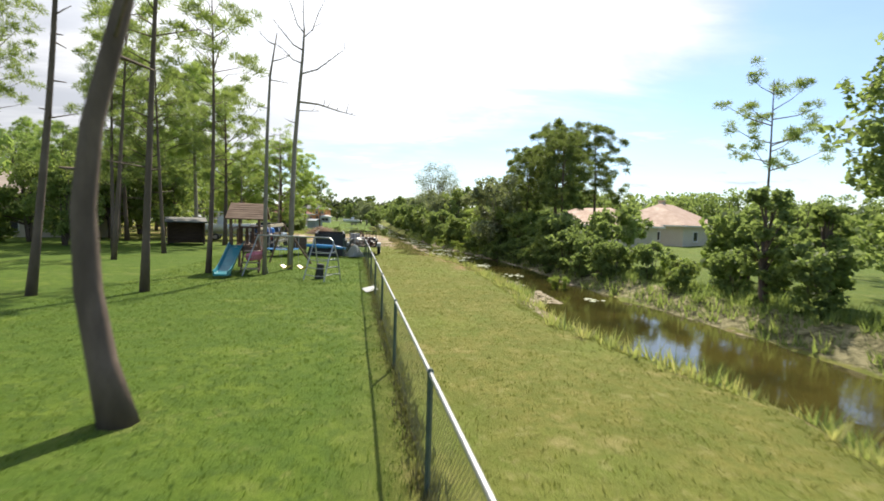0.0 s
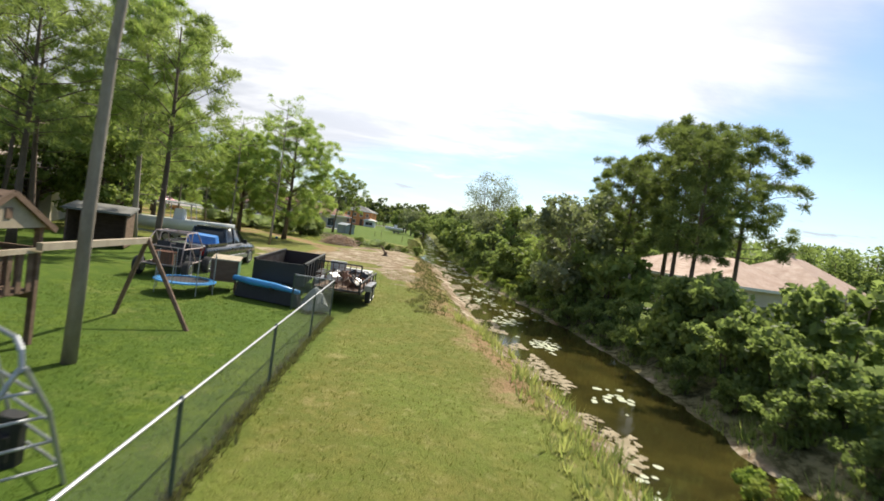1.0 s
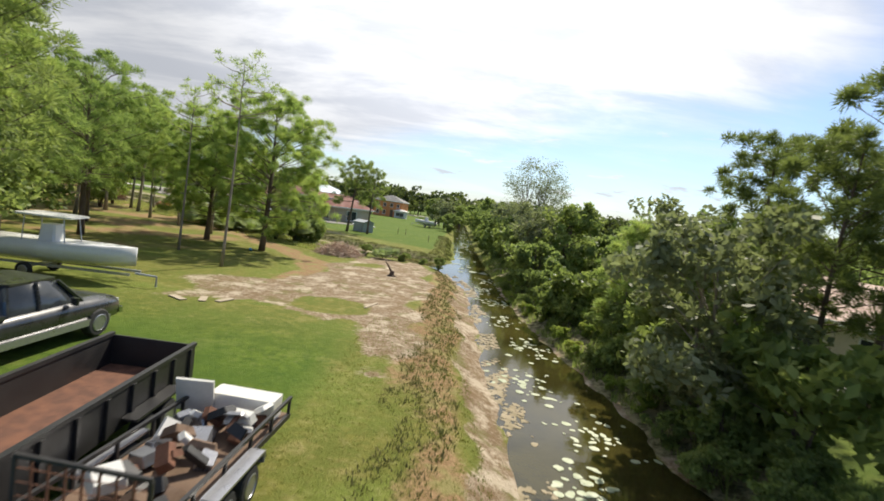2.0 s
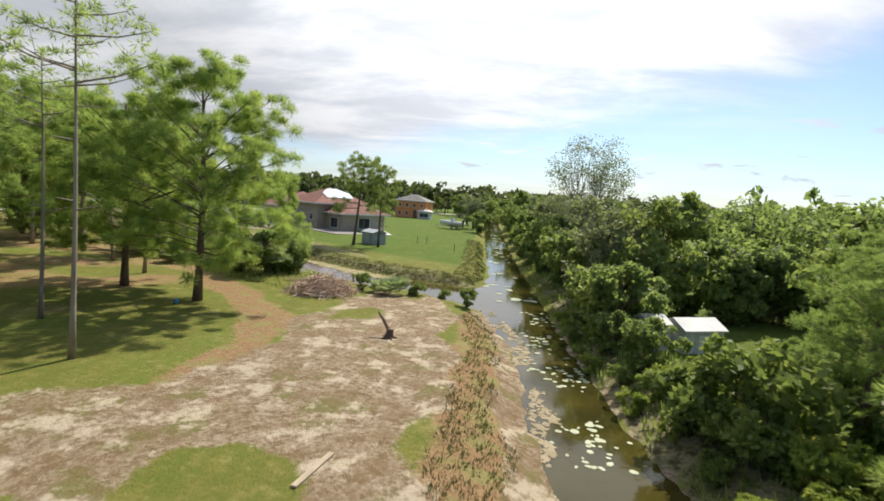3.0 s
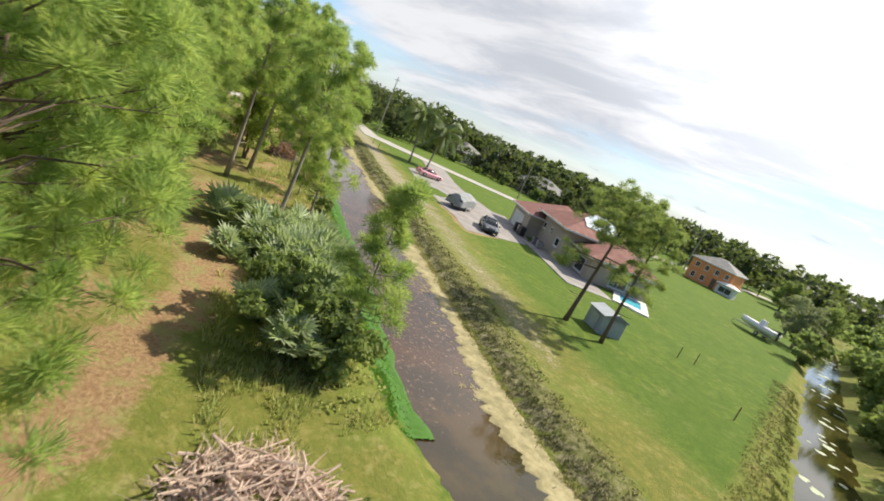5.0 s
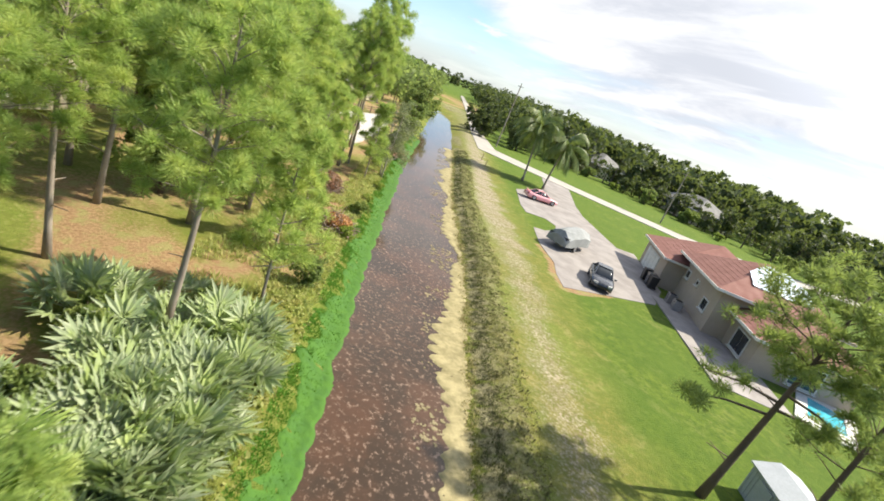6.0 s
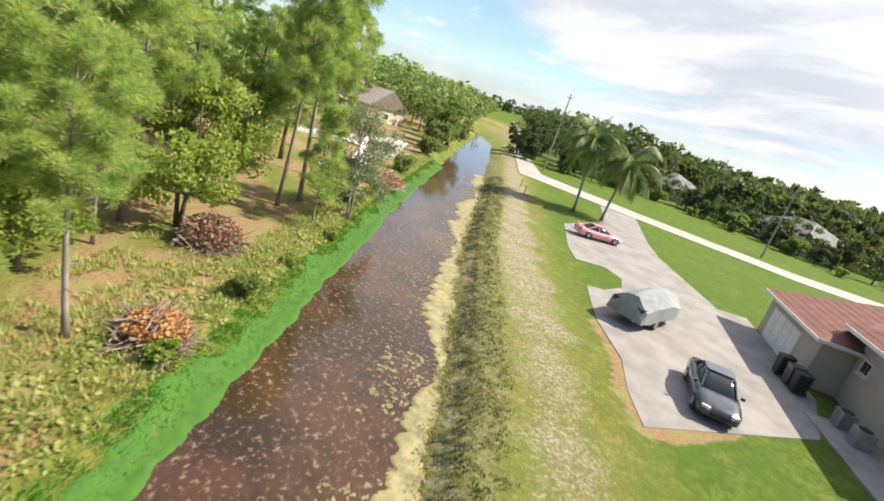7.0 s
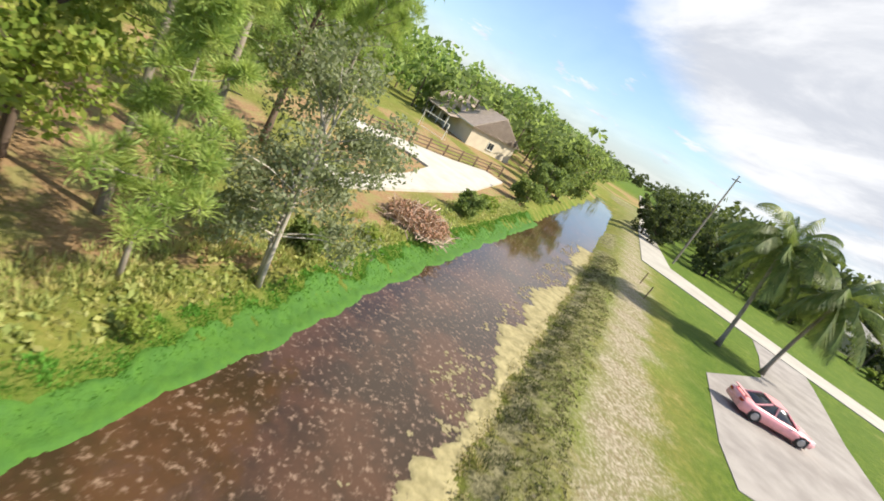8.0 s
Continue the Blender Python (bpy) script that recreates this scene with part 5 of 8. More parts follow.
for i in range(5):
    part("porch_post", Geo().box((0.18, 0.18, 2.9), (-9.5 + 3.5 * i, -8.0, 1.45)), M_TRIM, fh)
house("grey-roofed house among roadside trees", pose(-104.0, 199, 0, 0, 0, -10), 16, 11, 3.0, 3.0, M_STUCCO_PALE, M_ROOF_GREY, [("s", -4, 1.5, 2.0, 1.4), ("s", 3, 1.5, 2.0, 1.4)])
house("grey-roofed house among roadside trees", pose(-72, 200, 0, 0, 0, -20), 15, 11, 3.0, 2.8, M_STUCCO_PALE, M_ROOF_GREY, [("s", -4, 1.5, 2.0, 1.4), ("s", 3, 1.5, 2.0, 1.4)])
M_SHED_WHITE = plain("white_painted_siding", (0.76, 0.77, 0.76), (0.66, 0.67, 0.66), 1.0, 0.6, grain=12, relief=0.2)
M_SHED_GREY = plain("grey_blue_siding", (0.44, 0.47, 0.50), (0.36, 0.39, 0.42), 1.0, 0.6, grain=12, relief=0.2)


def shed(label, at, w, d, h, rise_by, wall_mat, roof_mat):
    ob = thing("shed", label, "shed", at)
    part("wall", Geo().box((w, d, h), (0, 0, h / 2)), wall_mat, ob)
    for i in range(int(w / 0.22)):
        part("siding_rib", Geo().box((0.03, 0.02, h - 0.06), (-w / 2 + 0.11 + i * 0.22, -d / 2 - 0.012, h / 2)), wall_mat, ob)
    part("roof", roof_geo(w, d, h, rise_by, 0.12, False, 0.06), roof_mat, ob)
    g = Geo()
    for s in (-1, 1):
        x = s * (w / 2 - 0.02)
        g.add([(x - 0.02, -d / 2, h), (x - 0.02, d / 2, h), (x - 0.02, 0, h + rise_by * 0.95), (x + 0.02, -d / 2, h), (x + 0.02, d / 2, h), (x + 0.02, 0, h + rise_by * 0.95)], [(0, 1, 2), (3, 5, 4), (0, 2, 5, 3), (1, 4, 5, 2)])
    part("gable", g, wall_mat, ob)
    part("door", Geo().box((0.9, 0.05, h - 0.2), (0.1, -d / 2 - 0.035, h / 2 - 0.05)), wall_mat, ob)
    return ob


shed("small grey metal garden shed on the lawn", pose(-10.8, 103.2, 0, 0, 0, -38), 2.1, 1.9, 1.35, 0.35, M_SHED_GREY, M_SHED_GREY)
shed("white gabled garden shed behind canal shrubs", pose(12.5, 67.9, -0.1, 0, 0, 22), 2.1, 1.5, 1.05, 0.42, M_SHED_WHITE, M_SHED_WHITE)
shed("smaller white garden shed behind canal shrubs", pose(10.5, 67.5, -0.1, 0, 0, 22), 1.0, 1.2, 1.2, 0.35, M_SHED_WHITE, M_SHED_WHITE)
ds = thing("shed", "open dark wooden yard shed under trees", "shed", pose(-14.6, 43.6, 0, 0, 0, 20))
for x, y, w, d_ in ((-1.3, 0, 0.08, 2.2), (1.3, 0, 0.08, 2.2), (0, 1.1, 2.68, 0.08)):
    part("wall", Geo().box((w, d_, 1.8), (x, y, 0.9)), M_WOOD, ds)
part("roof", Geo().box((3.0, 2.6, 0.1), (0, 0, 1.9), (6, 0, 0)), M_ROOF_GREY, ds)

# ---- vehicles ----
def paint(name, a, rough=0.25, metal=0.0, coat=0.6):
    m, nodes, links, bs, out = material(name)
    n = tex_noise(nodes, links, 2.5, 4, 0.6, world_space=False)
    links.new(blend(nodes, links, span(nodes, links, n, 0.35, 0.7), a, tuple(0.78 * c + 0.02 for c in a)), bs.inputs["Base Color"])
    links.new(span(nodes, links, n, 0.3, 0.8, rough, rough + 0.15), bs.inputs["Roughness"])
    bs.inputs["Metallic"].default_value = metal
    bs.inputs["Coat Weight"].default_value = coat
    return m


M_PINK = paint("pink_car_paint", (0.90, 0.40, 0.42))
M_CARGREY = paint("dark_grey_car_paint", (0.035, 0.04, 0.052))
M_CARBLACK = paint("black_car_paint", (0.018, 0.018, 0.02))
M_CHROME = plain("chrome", (0.7, 0.7, 0.7), (0.6, 0.6, 0.62), 3, 0.15, 1.0, relief=0.02)
M_LAMP = plain("lamp_lens", (0.75, 0.75, 0.72), (0.6, 0.6, 0.58), 3, 0.1, relief=0.02)
M_REDLAMP = plain("red_lamp_lens", (0.45, 0.03, 0.02), (0.35, 0.02, 0.02), 3, 0.15, relief=0.02)


def wheel(parent, at, r, w, rim_mat=None):
    """A tyre with rounded shoulders, a dished rim and spokes; its axle lies along x."""
    def ring(x, rad, n=20):
        return [(x, rad * math.cos(6.2832 * k / n), rad * math.sin(6.2832 * k / n)) for k in range(n)]
    g = Geo().loft([ring(-w / 2, r * 0.62), ring(-w / 2, r * 0.9), ring(-w * 0.36, r), ring(w * 0.36, r), ring(w / 2, r * 0.9), ring(w / 2, r * 0.62)])
    wh = part("wheel", g, M_RUBBER, parent, at=at, smooth=False)
    for s in (-1, 1):
        x = s * (w / 2 + 0.004)
        g = Geo().loft([ring(x, r * 0.62), ring(x + s * 0.012, r * 0.56), ring(x - s * 0.05, r * 0.50)])
        for k in range(5):
            a = 6.2832 * k / 5
            g.box((0.03, r * 0.13, r * 0.5), (x - s * 0.02, r * 0.27 * -math.sin(a), r * 0.27 * math.cos(a)), (math.degrees(a), 0, 0))
        part("rim", g, rim_mat or M_RIM, wh)
    return wh


def profile_body(stations):
    """A body skin from stations along y: (y, half width low, half width mid, half width top, z low, z mid, z top)."""
    secs = []
    for y, wl_, wm, wt, zl, zm, zt in stations:
        secs.append([(-wl_, y, zl), (-wm, y, (zl * 0.4 + zm * 0.6)), (-wm * 0.985, y, zm), (-wt, y, zt - 0.02), (-wt * 0.6, y, zt), (wt * 0.6, y, zt), (wt, y, zt - 0.02), (wm * 0.985, y, zm), (wm, y, (zl * 0.4 + zm * 0.6)), (wl_, y, zl)])
    return Geo().loft(secs)


def car(label, at, mat, length, width, height, suv=False, name="car", wing=True):
    """A passenger car that faces +y."""
    ob = thing(name, label, "car", at)
    L, W, Hh = length / 2, width / 2, height
    belt = Hh * (0.60 if suv else 0.62)
    hood = Hh * (0.62 if suv else 0.60)
    zl = 0.20 if not suv else 0.26
    deck = belt * (1.06 if not suv else 1.05)
    part("body", profile_body([(-L, W * 0.80, W * 0.84, W * 0.74, zl + 0.15, belt * 0.8, deck * 0.93), (-L + 0.12, W * 0.90, W * 0.95, W * 0.82, zl + 0.02, belt * 0.86, deck), (-L * 0.62, W * 0.95, W, W * 0.86, zl, belt * 0.9, deck), (-0.1 * L, W * 0.95, W, W * 0.88, zl, belt * 0.9, belt), (L * 0.34, W * 0.95, W, W * 0.86, zl, belt * 0.88, belt), (L * 0.62, W * 0.94, W * 0.98, W * 0.80, zl, belt * 0.8, hood * 0.95), (L - 0.22, W * 0.88, W * 0.92, W * 0.70, zl + 0.02, belt * 0.7, hood * 0.84), (L, W * 0.70, W * 0.74, W * 0.60, zl + 0.1, belt * 0.58, hood * 0.66)]), mat, ob, smooth=True)
    y0, y1, y2, y3 = ((-L * 0.97, -L * 0.86, L * 0.06, L * 0.42) if suv else (-L * 0.74, -L * 0.36, L * 0.05, L * 0.42))
    cab = [(y0, W * 0.80, W * 0.80, W * 0.78, belt * 0.9, belt * 0.97, belt * 1.0), (y1, W * 0.84, W * 0.82, W * 0.64, belt * 0.9, belt * 1.05, Hh * 0.96), ((y1 + y2) / 2, W * 0.86, W * 0.84, W * 0.66, belt * 0.9, belt * 1.05, Hh), (y2, W * 0.86, W * 0.84, W * 0.64, belt * 0.9, belt * 1.05, Hh * 0.96), (y3, W * 0.82, W * 0.80, W * 0.76, belt * 0.9, belt * 0.96, belt * 0.99)]
    part("cabin", profile_body(cab), M_GLASS, ob, "dark tinted windows", smooth=True)
    part("roof", Geo().box((W * 1.30, (y2 - y1) * 1.02, 0.05), (0, (y1 + y2) / 2, Hh * 0.985), bevel=0.12), mat, ob)
    for s in (-1, 1):
        for ya, yb, za, zb, xa, xb in ((y0, y1, belt, Hh * 0.95, 0.80, 0.65), (y2, y3, Hh * 0.95, belt, 0.65, 0.79), ((y1 + y2) / 2 - 0.1, (y1 + y2) / 2 - 0.1, belt, Hh * 0.97, 0.84, 0.67)):
            part("pillar", Geo().tube([(s * W * xa, ya, za), (s * W * xb, yb, zb)], 0.045, 5), mat, ob)
        part("side_mirror", Geo().box((0.18, 0.12, 0.13), (s * (W + 0.06), y3 - 0.25, belt + 0.05), bevel=0.03), mat, ob)
        part("headlight", Geo().box((0.36, 0.16, 0.13), (s * W * 0.62, L - 0.1, hood * 0.70), (0, 0, -s * 22), bevel=0.04), M_LAMP, ob)
        part("tail_light", Geo().box((0.34, 0.10, 0.14), (s * W * 0.66, -L + 0.02, belt * 0.86), (0, 0, s * 12), bevel=0.03), M_REDLAMP, ob)
        for y in (-L * 0.60, L * 0.62):
            part("wheel_arch", Geo().box((0.06, 0.74, 0.5), (s * (W - 0.045), y, 0.36), bevel=0.02), M_BLACK, ob)
            wheel(ob, pose(s * (W - 0.10), y, 0.33), 0.33, 0.22)
    part("bumper", Geo().box((W * 1.7, 0.14, 0.2), (0, -L + 0.02, 0.42), bevel=0.05), mat, ob)
    part("grille", Geo().box((W * 0.8, 0.05, 0.16), (0, L - 0.01, 0.42), bevel=0.02), M_BLACK, ob)
    if wing and not suv:
        sp = part("spoiler", Geo().box((W * 1.6, 0.22, 0.04), (0, -L + 0.16, deck + 0.16), bevel=0.05), mat, ob)
        part("strut", Geo().box((0.05, 0.1, 0.16), (-W * 0.5, -L + 0.18, deck + 0.07)), mat, sp)
        part("strut", Geo().box((0.05, 0.1, 0.16), (W * 0.5, -L + 0.18, deck + 0.07)), mat, sp)
    return ob


car("pink sports coupe with dark windows on concrete", pose(-54.3, 130.6, 0.06, 0, 0, -18), M_PINK, 4.6, 1.85, 1.32)
car("dark grey saloon car parked on pale concrete", pose(-30.5, 115.3, 0.06, 0, 0, -137), M_CARGREY, 4.6, 1.85, 1.46, wing=False)

# black pickup
M_BUNDLE = plain("blue_plastic_sheet", (0.06, 0.22, 0.62), (0.10, 0.32, 0.72), 4, 0.4, relief=0.4)
pk = thing("pickup_truck", "black pickup truck with pale lower trim", "truck", pose(-7.9, 41.9, 0, 0, 0, -1) @ Matrix.Diagonal((1.08, 1.13, 1.02, 1)))
part("body", profile_body([(-2.85, 0.86, 0.92, 0.88, 0.50, 0.85, 1.08), (-2.7, 0.9, 0.96, 0.9, 0.42, 0.9, 1.12), (-0.7, 0.9, 0.97, 0.9, 0.40, 0.9, 1.12), (1.0, 0.9, 0.97, 0.88, 0.40, 0.92, 1.14), (2.2, 0.9, 0.95, 0.82, 0.42, 0.9, 1.10), (2.75, 0.84, 0.88, 0.72, 0.45, 0.85, 1.02), (2.9, 0.75, 0.78, 0.65, 0.5, 0.8, 0.95)]), M_CARBLACK, pk, smooth=True)
part("cab", profile_body([(-0.75, 0.84, 0.84, 0.80, 1.05, 1.1, 1.15), (-0.62, 0.84, 0.83, 0.68, 1.05, 1.2, 1.80), (0.3, 0.85, 0.84, 0.70, 1.05, 1.2, 1.84), (0.75, 0.84, 0.83, 0.66, 1.05, 1.2, 1.78), (1.45, 0.82, 0.8, 0.76, 1.05, 1.08, 1.12)]), M_GLASS, pk, "dark cab windows", smooth=True)
part("cab_roof", Geo().box((1.36, 1.45, 0.06), (0, 0.06, 1.83), bevel=0.12), M_CARBLACK, pk)
for s in (-1, 1):
    for low_end, top_end in (((0.82, 1.42, 1.12), (0.67, 0.75, 1.78)), ((0.84, -0.72, 1.12), (0.69, -0.64, 1.8)), ((0.85, 0.1, 1.12), (0.7, 0.1, 1.82))):
        part("pillar", Geo().tube([(s * low_end[0], low_end[1], low_end[2]), (s * top_end[0], top_end[1], top_end[2])], 0.05, 5), M_CARBLACK, pk)
    part("bed_rail", Geo().box((0.12, 1.95, 0.10), (s * 0.88, -1.8, 1.15), bevel=0.02), M_CARBLACK, pk)
    part("lower_trim", Geo().box((0.05, 4.6, 0.18), (s * 0.965, 0, 0.48), bevel=0.01), M_RIM, pk, "pale grey lower trim")
    part("door_mirror", Geo().box((0.2, 0.1, 0.2), (s * 1.02, 0.95, 1.22), bevel=0.03), M_CARBLACK, pk)
    part("headlight", Geo().box((0.34, 0.1, 0.2), (s * 0.6, 2.85, 0.82), bevel=0.03), M_LAMP, pk)
    part("tail_light", Geo().box((0.16, 0.08, 0.34), (s * 0.78, -2.86, 0.9), bevel=0.02), M_REDLAMP, pk)
    for y in (-1.75, 1.9):
        wheel(pk, pose(s * 0.86, y, 0.40), 0.40, 0.27)
part("bed_load", Geo().box((1.3, 0.8, 0.5), (0.1, -1.4, 1.25), (4, 3, 10), 0.8, 0.1), M_BUNDLE, pk, "blue bundle in the truck bed")
part("bumper", Geo().box((1.7, 0.14, 0.2), (0, 2.94, 0.55), bevel=0.04), M_CHROME, pk)
part("bumper", Geo().box((1.7, 0.14, 0.18), (0, -2.92, 0.55), bevel=0.04), M_CHROME, pk)

# dump trailer
dt = thing("dump_trailer", "empty black steel dump trailer with tall sides", "trailer", pose(-2.85, 37.7, 0, 0, 0, 4))
part("floor", Geo().box((1.8, 5.6, 0.08), (0, 0, 0.66)), M_RUST_STEEL, dt, "rusty worn bed floor")
for s in (-1, 1):
    sd = part("side_panel", Geo().box((0.05, 5.7, 0.74), (s * 0.92, 0, 0.99)), M_BLACK, dt)
    part("top_rail", Geo().box((0.10, 5.76, 0.08), (s * 0.92, 0, 1.38), bevel=0.02), M_BLACK, sd)
    for i in range(8):
        part("stake", Geo().box((0.06, 0.08, 0.7), (s * 0.97, -2.6 + i * 0.74, 0.99)), M_BLACK, sd)
    part("fender", Geo().box((0.28, 1.7, 0.05), (s * 1.10, 0.9, 0.80), bevel=0.03), M_BLACK, dt)
    for y in (0.5, 1.3):
        wheel(dt, pose(s * 1.10, y, 0.36), 0.36, 0.22)
part("front_panel", Geo().box((1.84, 0.05, 0.74), (0, -2.85, 0.99)), M_BLACK, dt)
part("tailgate", Geo().box((1.84, 0.05, 0.74), (0, 2.85, 0.99)), M_BLACK, dt)
part("frame", Geo().box((0.1, 5.6, 0.14), (-0.5, 0, 0.53)).box((0.1, 5.6, 0.14), (0.5, 0, 0.53)).box((1.8, 0.1, 0.1), (0, -2.5, 0.55)), M_BLACK, dt)
part("drawbar", Geo().tube([(-0.5, -2.7, 0.5), (0, -3.9, 0.48)], 0.05, 5).tube([(0.5, -2.7, 0.5), (0, -3.9, 0.48)], 0.05, 5).tube([(0, -3.7, 0.5), (0, -3.7, 0.0)], 0.04, 6), M_BLACK, dt)

# utility trailer with scrap
ut = thing("utility_trailer", "rusty open utility trailer loaded with scrap", "trailer", pose(-0.42, 37.3, 0, 0, 0, -2))
part("bed", Geo().box((1.75, 4.5, 0.07), (0, 0, 0.58)), M_WOOD, ut)
for s in (-1, 1):
    g = Geo().box((0.06, 4.5, 0.06), (s * 0.88, 0, 0.95)).box((0.06, 4.5, 0.1), (s * 0.88, 0, 0.58))
    for i in range(6):
        g.box((0.05, 0.05, 0.36), (s * 0.88, -2.2 + i * 0.88, 0.76))
    part("side_rail", g, M_BLACK, ut)
    part("fender", Geo().box((0.26, 1.6, 0.04), (s * 1.04, -0.4, 0.74), bevel=0.03).box((0.26, 0.04, 0.2), (s * 1.04, -1.2, 0.64)).box((0.26, 0.04, 0.2), (s * 1.04, 0.4, 0.64)), M_RIM, ut)
    for y in (-0.8, 0.0):
        wheel(ut, pose(s * 1.04, y, 0.33), 0.33, 0.2)
gate = part("ramp_gate", Geo().box((1.75, 0.05, 0.05), (0, -2.28, 1.62)).box((0.05, 0.05, 1.0), (-0.86, -2.28, 1.1)).box((0.05, 0.05, 1.0), (0.86, -2.28, 1.1)).box((1.75, 0.05, 0.05), (0, -2.28, 0.62)), M_BLACK, ut)
for i in range(7):
    part("bar", Geo().box((0.025, 0.025, 0.98), (-0.65 + i * 0.217, -2.28, 1.12)), M_RUST_STEEL, gate)
g = Geo()
for i in range(5):
    g.box((1.7, 0.012, 0.012), (0, -2.28, 0.75 + i * 0.18))
part("mesh_wires", g, M_RUST_STEEL, gate)
part("tool_box", Geo().box((1.3, 0.5, 0.42), (0.1, 1.9, 0.83), bevel=0.03), M_TRIM, ut, "dented white metal box")
part("board", Geo().box((0.7, 0.06, 0.7), (-0.75, 1.5, 1.0), (15, 0, 10)), M_TRIM, ut, "white board")
rng = np.random.RandomState(17)
for i in range(42):
    sz = rng.uniform(0.08, 0.5, 3) * (1, 1, 0.5)
    part("scrap", Geo().box(sz, (rng.uniform(-0.65, 0.65), rng.uniform(-1.9, 1.6), 0.66 + rng.uniform(0.02, 0.35)), rng.uniform(-40, 40, 3), 0.8, 0.02), (M_RIM, M_BLACK, M_RUST_STEEL, M_TRIM, M_WOOD)[i % 5], ut)
part("drawbar", Geo().tube([(-0.6, 2.2, 0.5), (0, 3.4, 0.48)], 0.045, 5).tube([(0.6, 2.2, 0.5), (0, 3.4, 0.48)], 0.045, 5).tube([(0, 3.2, 0.5), (0, 3.2, 0.02)], 0.04, 6), M_BLACK, ut)

# tube-framed buggy
M_TUBE = plain("faded_white_tube", (0.52, 0.43, 0.41), (0.36, 0.27, 0.25), 3, 0.6)
bg = thing("buggy", "off-road buggy with bare faded white tube frame", "buggy", pose(-7.6, 37.2, 0, 0, 0, 6))
g = Geo()
for s in (-1, 1):
    g.tube([(s * 0.7, -1.3, 0.5), (s * 0.72, -1.2, 1.2), (s * 0.6, -0.6, 1.75), (s * 0.6, 0.6, 1.75), (s * 0.7, 1.2, 1.1), (s * 0.6, 1.7, 0.55)], 0.024, 6)
    g.tube([(s * 0.7, -1.3, 0.5), (s * 0.7, 1.4, 0.5)], 0.03, 6).tube([(s * 0.72, -1.2, 1.15), (s * 0.7, 1.2, 1.1)], 0.025, 6).tube([(s * 0.6, 0.0, 1.75), (s * 0.7, -0.3, 0.5)], 0.025, 6).tube([(s * 0.6, -0.6, 1.75), (s * 0.7, 0.5, 0.5)], 0.025, 6)
for y, z, w in ((-1.2, 1.2, 0.72), (-0.6, 1.75, 0.6), (0.6, 1.75, 0.6), (1.2, 1.1, 0.7), (-1.3, 0.5, 0.7), (0.0, 1.76, 0.6)):
    g.tube([(-w, y, z), (w, y, z)], 0.027, 6)
g.tube([(-0.6, -0.6, 1.76), (0.6, 0.6, 1.76)], 0.022, 6).tube([(0.6, -0.6, 1.76), (-0.6, 0.6, 1.76)], 0.022, 6)
part("tube_frame", g, M_TUBE, bg, "faded pinkish-white tubes")
part("floor_pan", Geo().box((1.3, 2.6, 0.06), (0, 0, 0.46)), M_BLACK, bg)
for s in (-0.35, 0.35):
    part("seat", Geo().box((0.5, 0.5, 0.15), (s, -0.1, 0.62), bevel=0.06).box((0.5, 0.14, 0.7), (s, -0.4, 0.98), (-14, 0, 0), bevel=0.05), M_BLACK, bg)
part("engine", Geo().box((0.7, 0.6, 0.5), (0, -1.0, 0.75), bevel=0.08), M_RUST_STEEL, bg)
for s in (-1, 1):
    for y in (-1.1, 1.35):
        wheel(bg, pose(s * 0.9, y, 0.36), 0.36, 0.26)

# boats
M_BOAT = plain("white_gelcoat", (0.82, 0.82, 0.80), (0.72, 0.72, 0.70), 1.5, 0.3, relief=0.05)
M_COVER = plain("grey_canvas", (0.30, 0.315, 0.31), (0.23, 0.245, 0.24), 1.5, 0.8, grain=20, relief=0.3)


def hull(L, W, Hh):
    secs = []
    for f in (0, 0.25, 0.5, 0.75, 0.9, 1.0):
        w = W / 2 * (1 if f < 0.5 else max(0.04, 1 - ((f - 0.5) / 0.5) ** 2))
        zt = Hh * (1 + 0.18 * f * f)
        y = -L / 2 + L * f
        secs.append([(-w, y, zt), (-w * 0.8, y, Hh * 0.35 + 0.2 * Hh * f ** 3), (0, y, 0.3 * Hh * f ** 4), (w * 0.8, y, Hh * 0.35 + 0.2 * Hh * f ** 3), (w, y, zt)])
    return Geo().loft(secs)


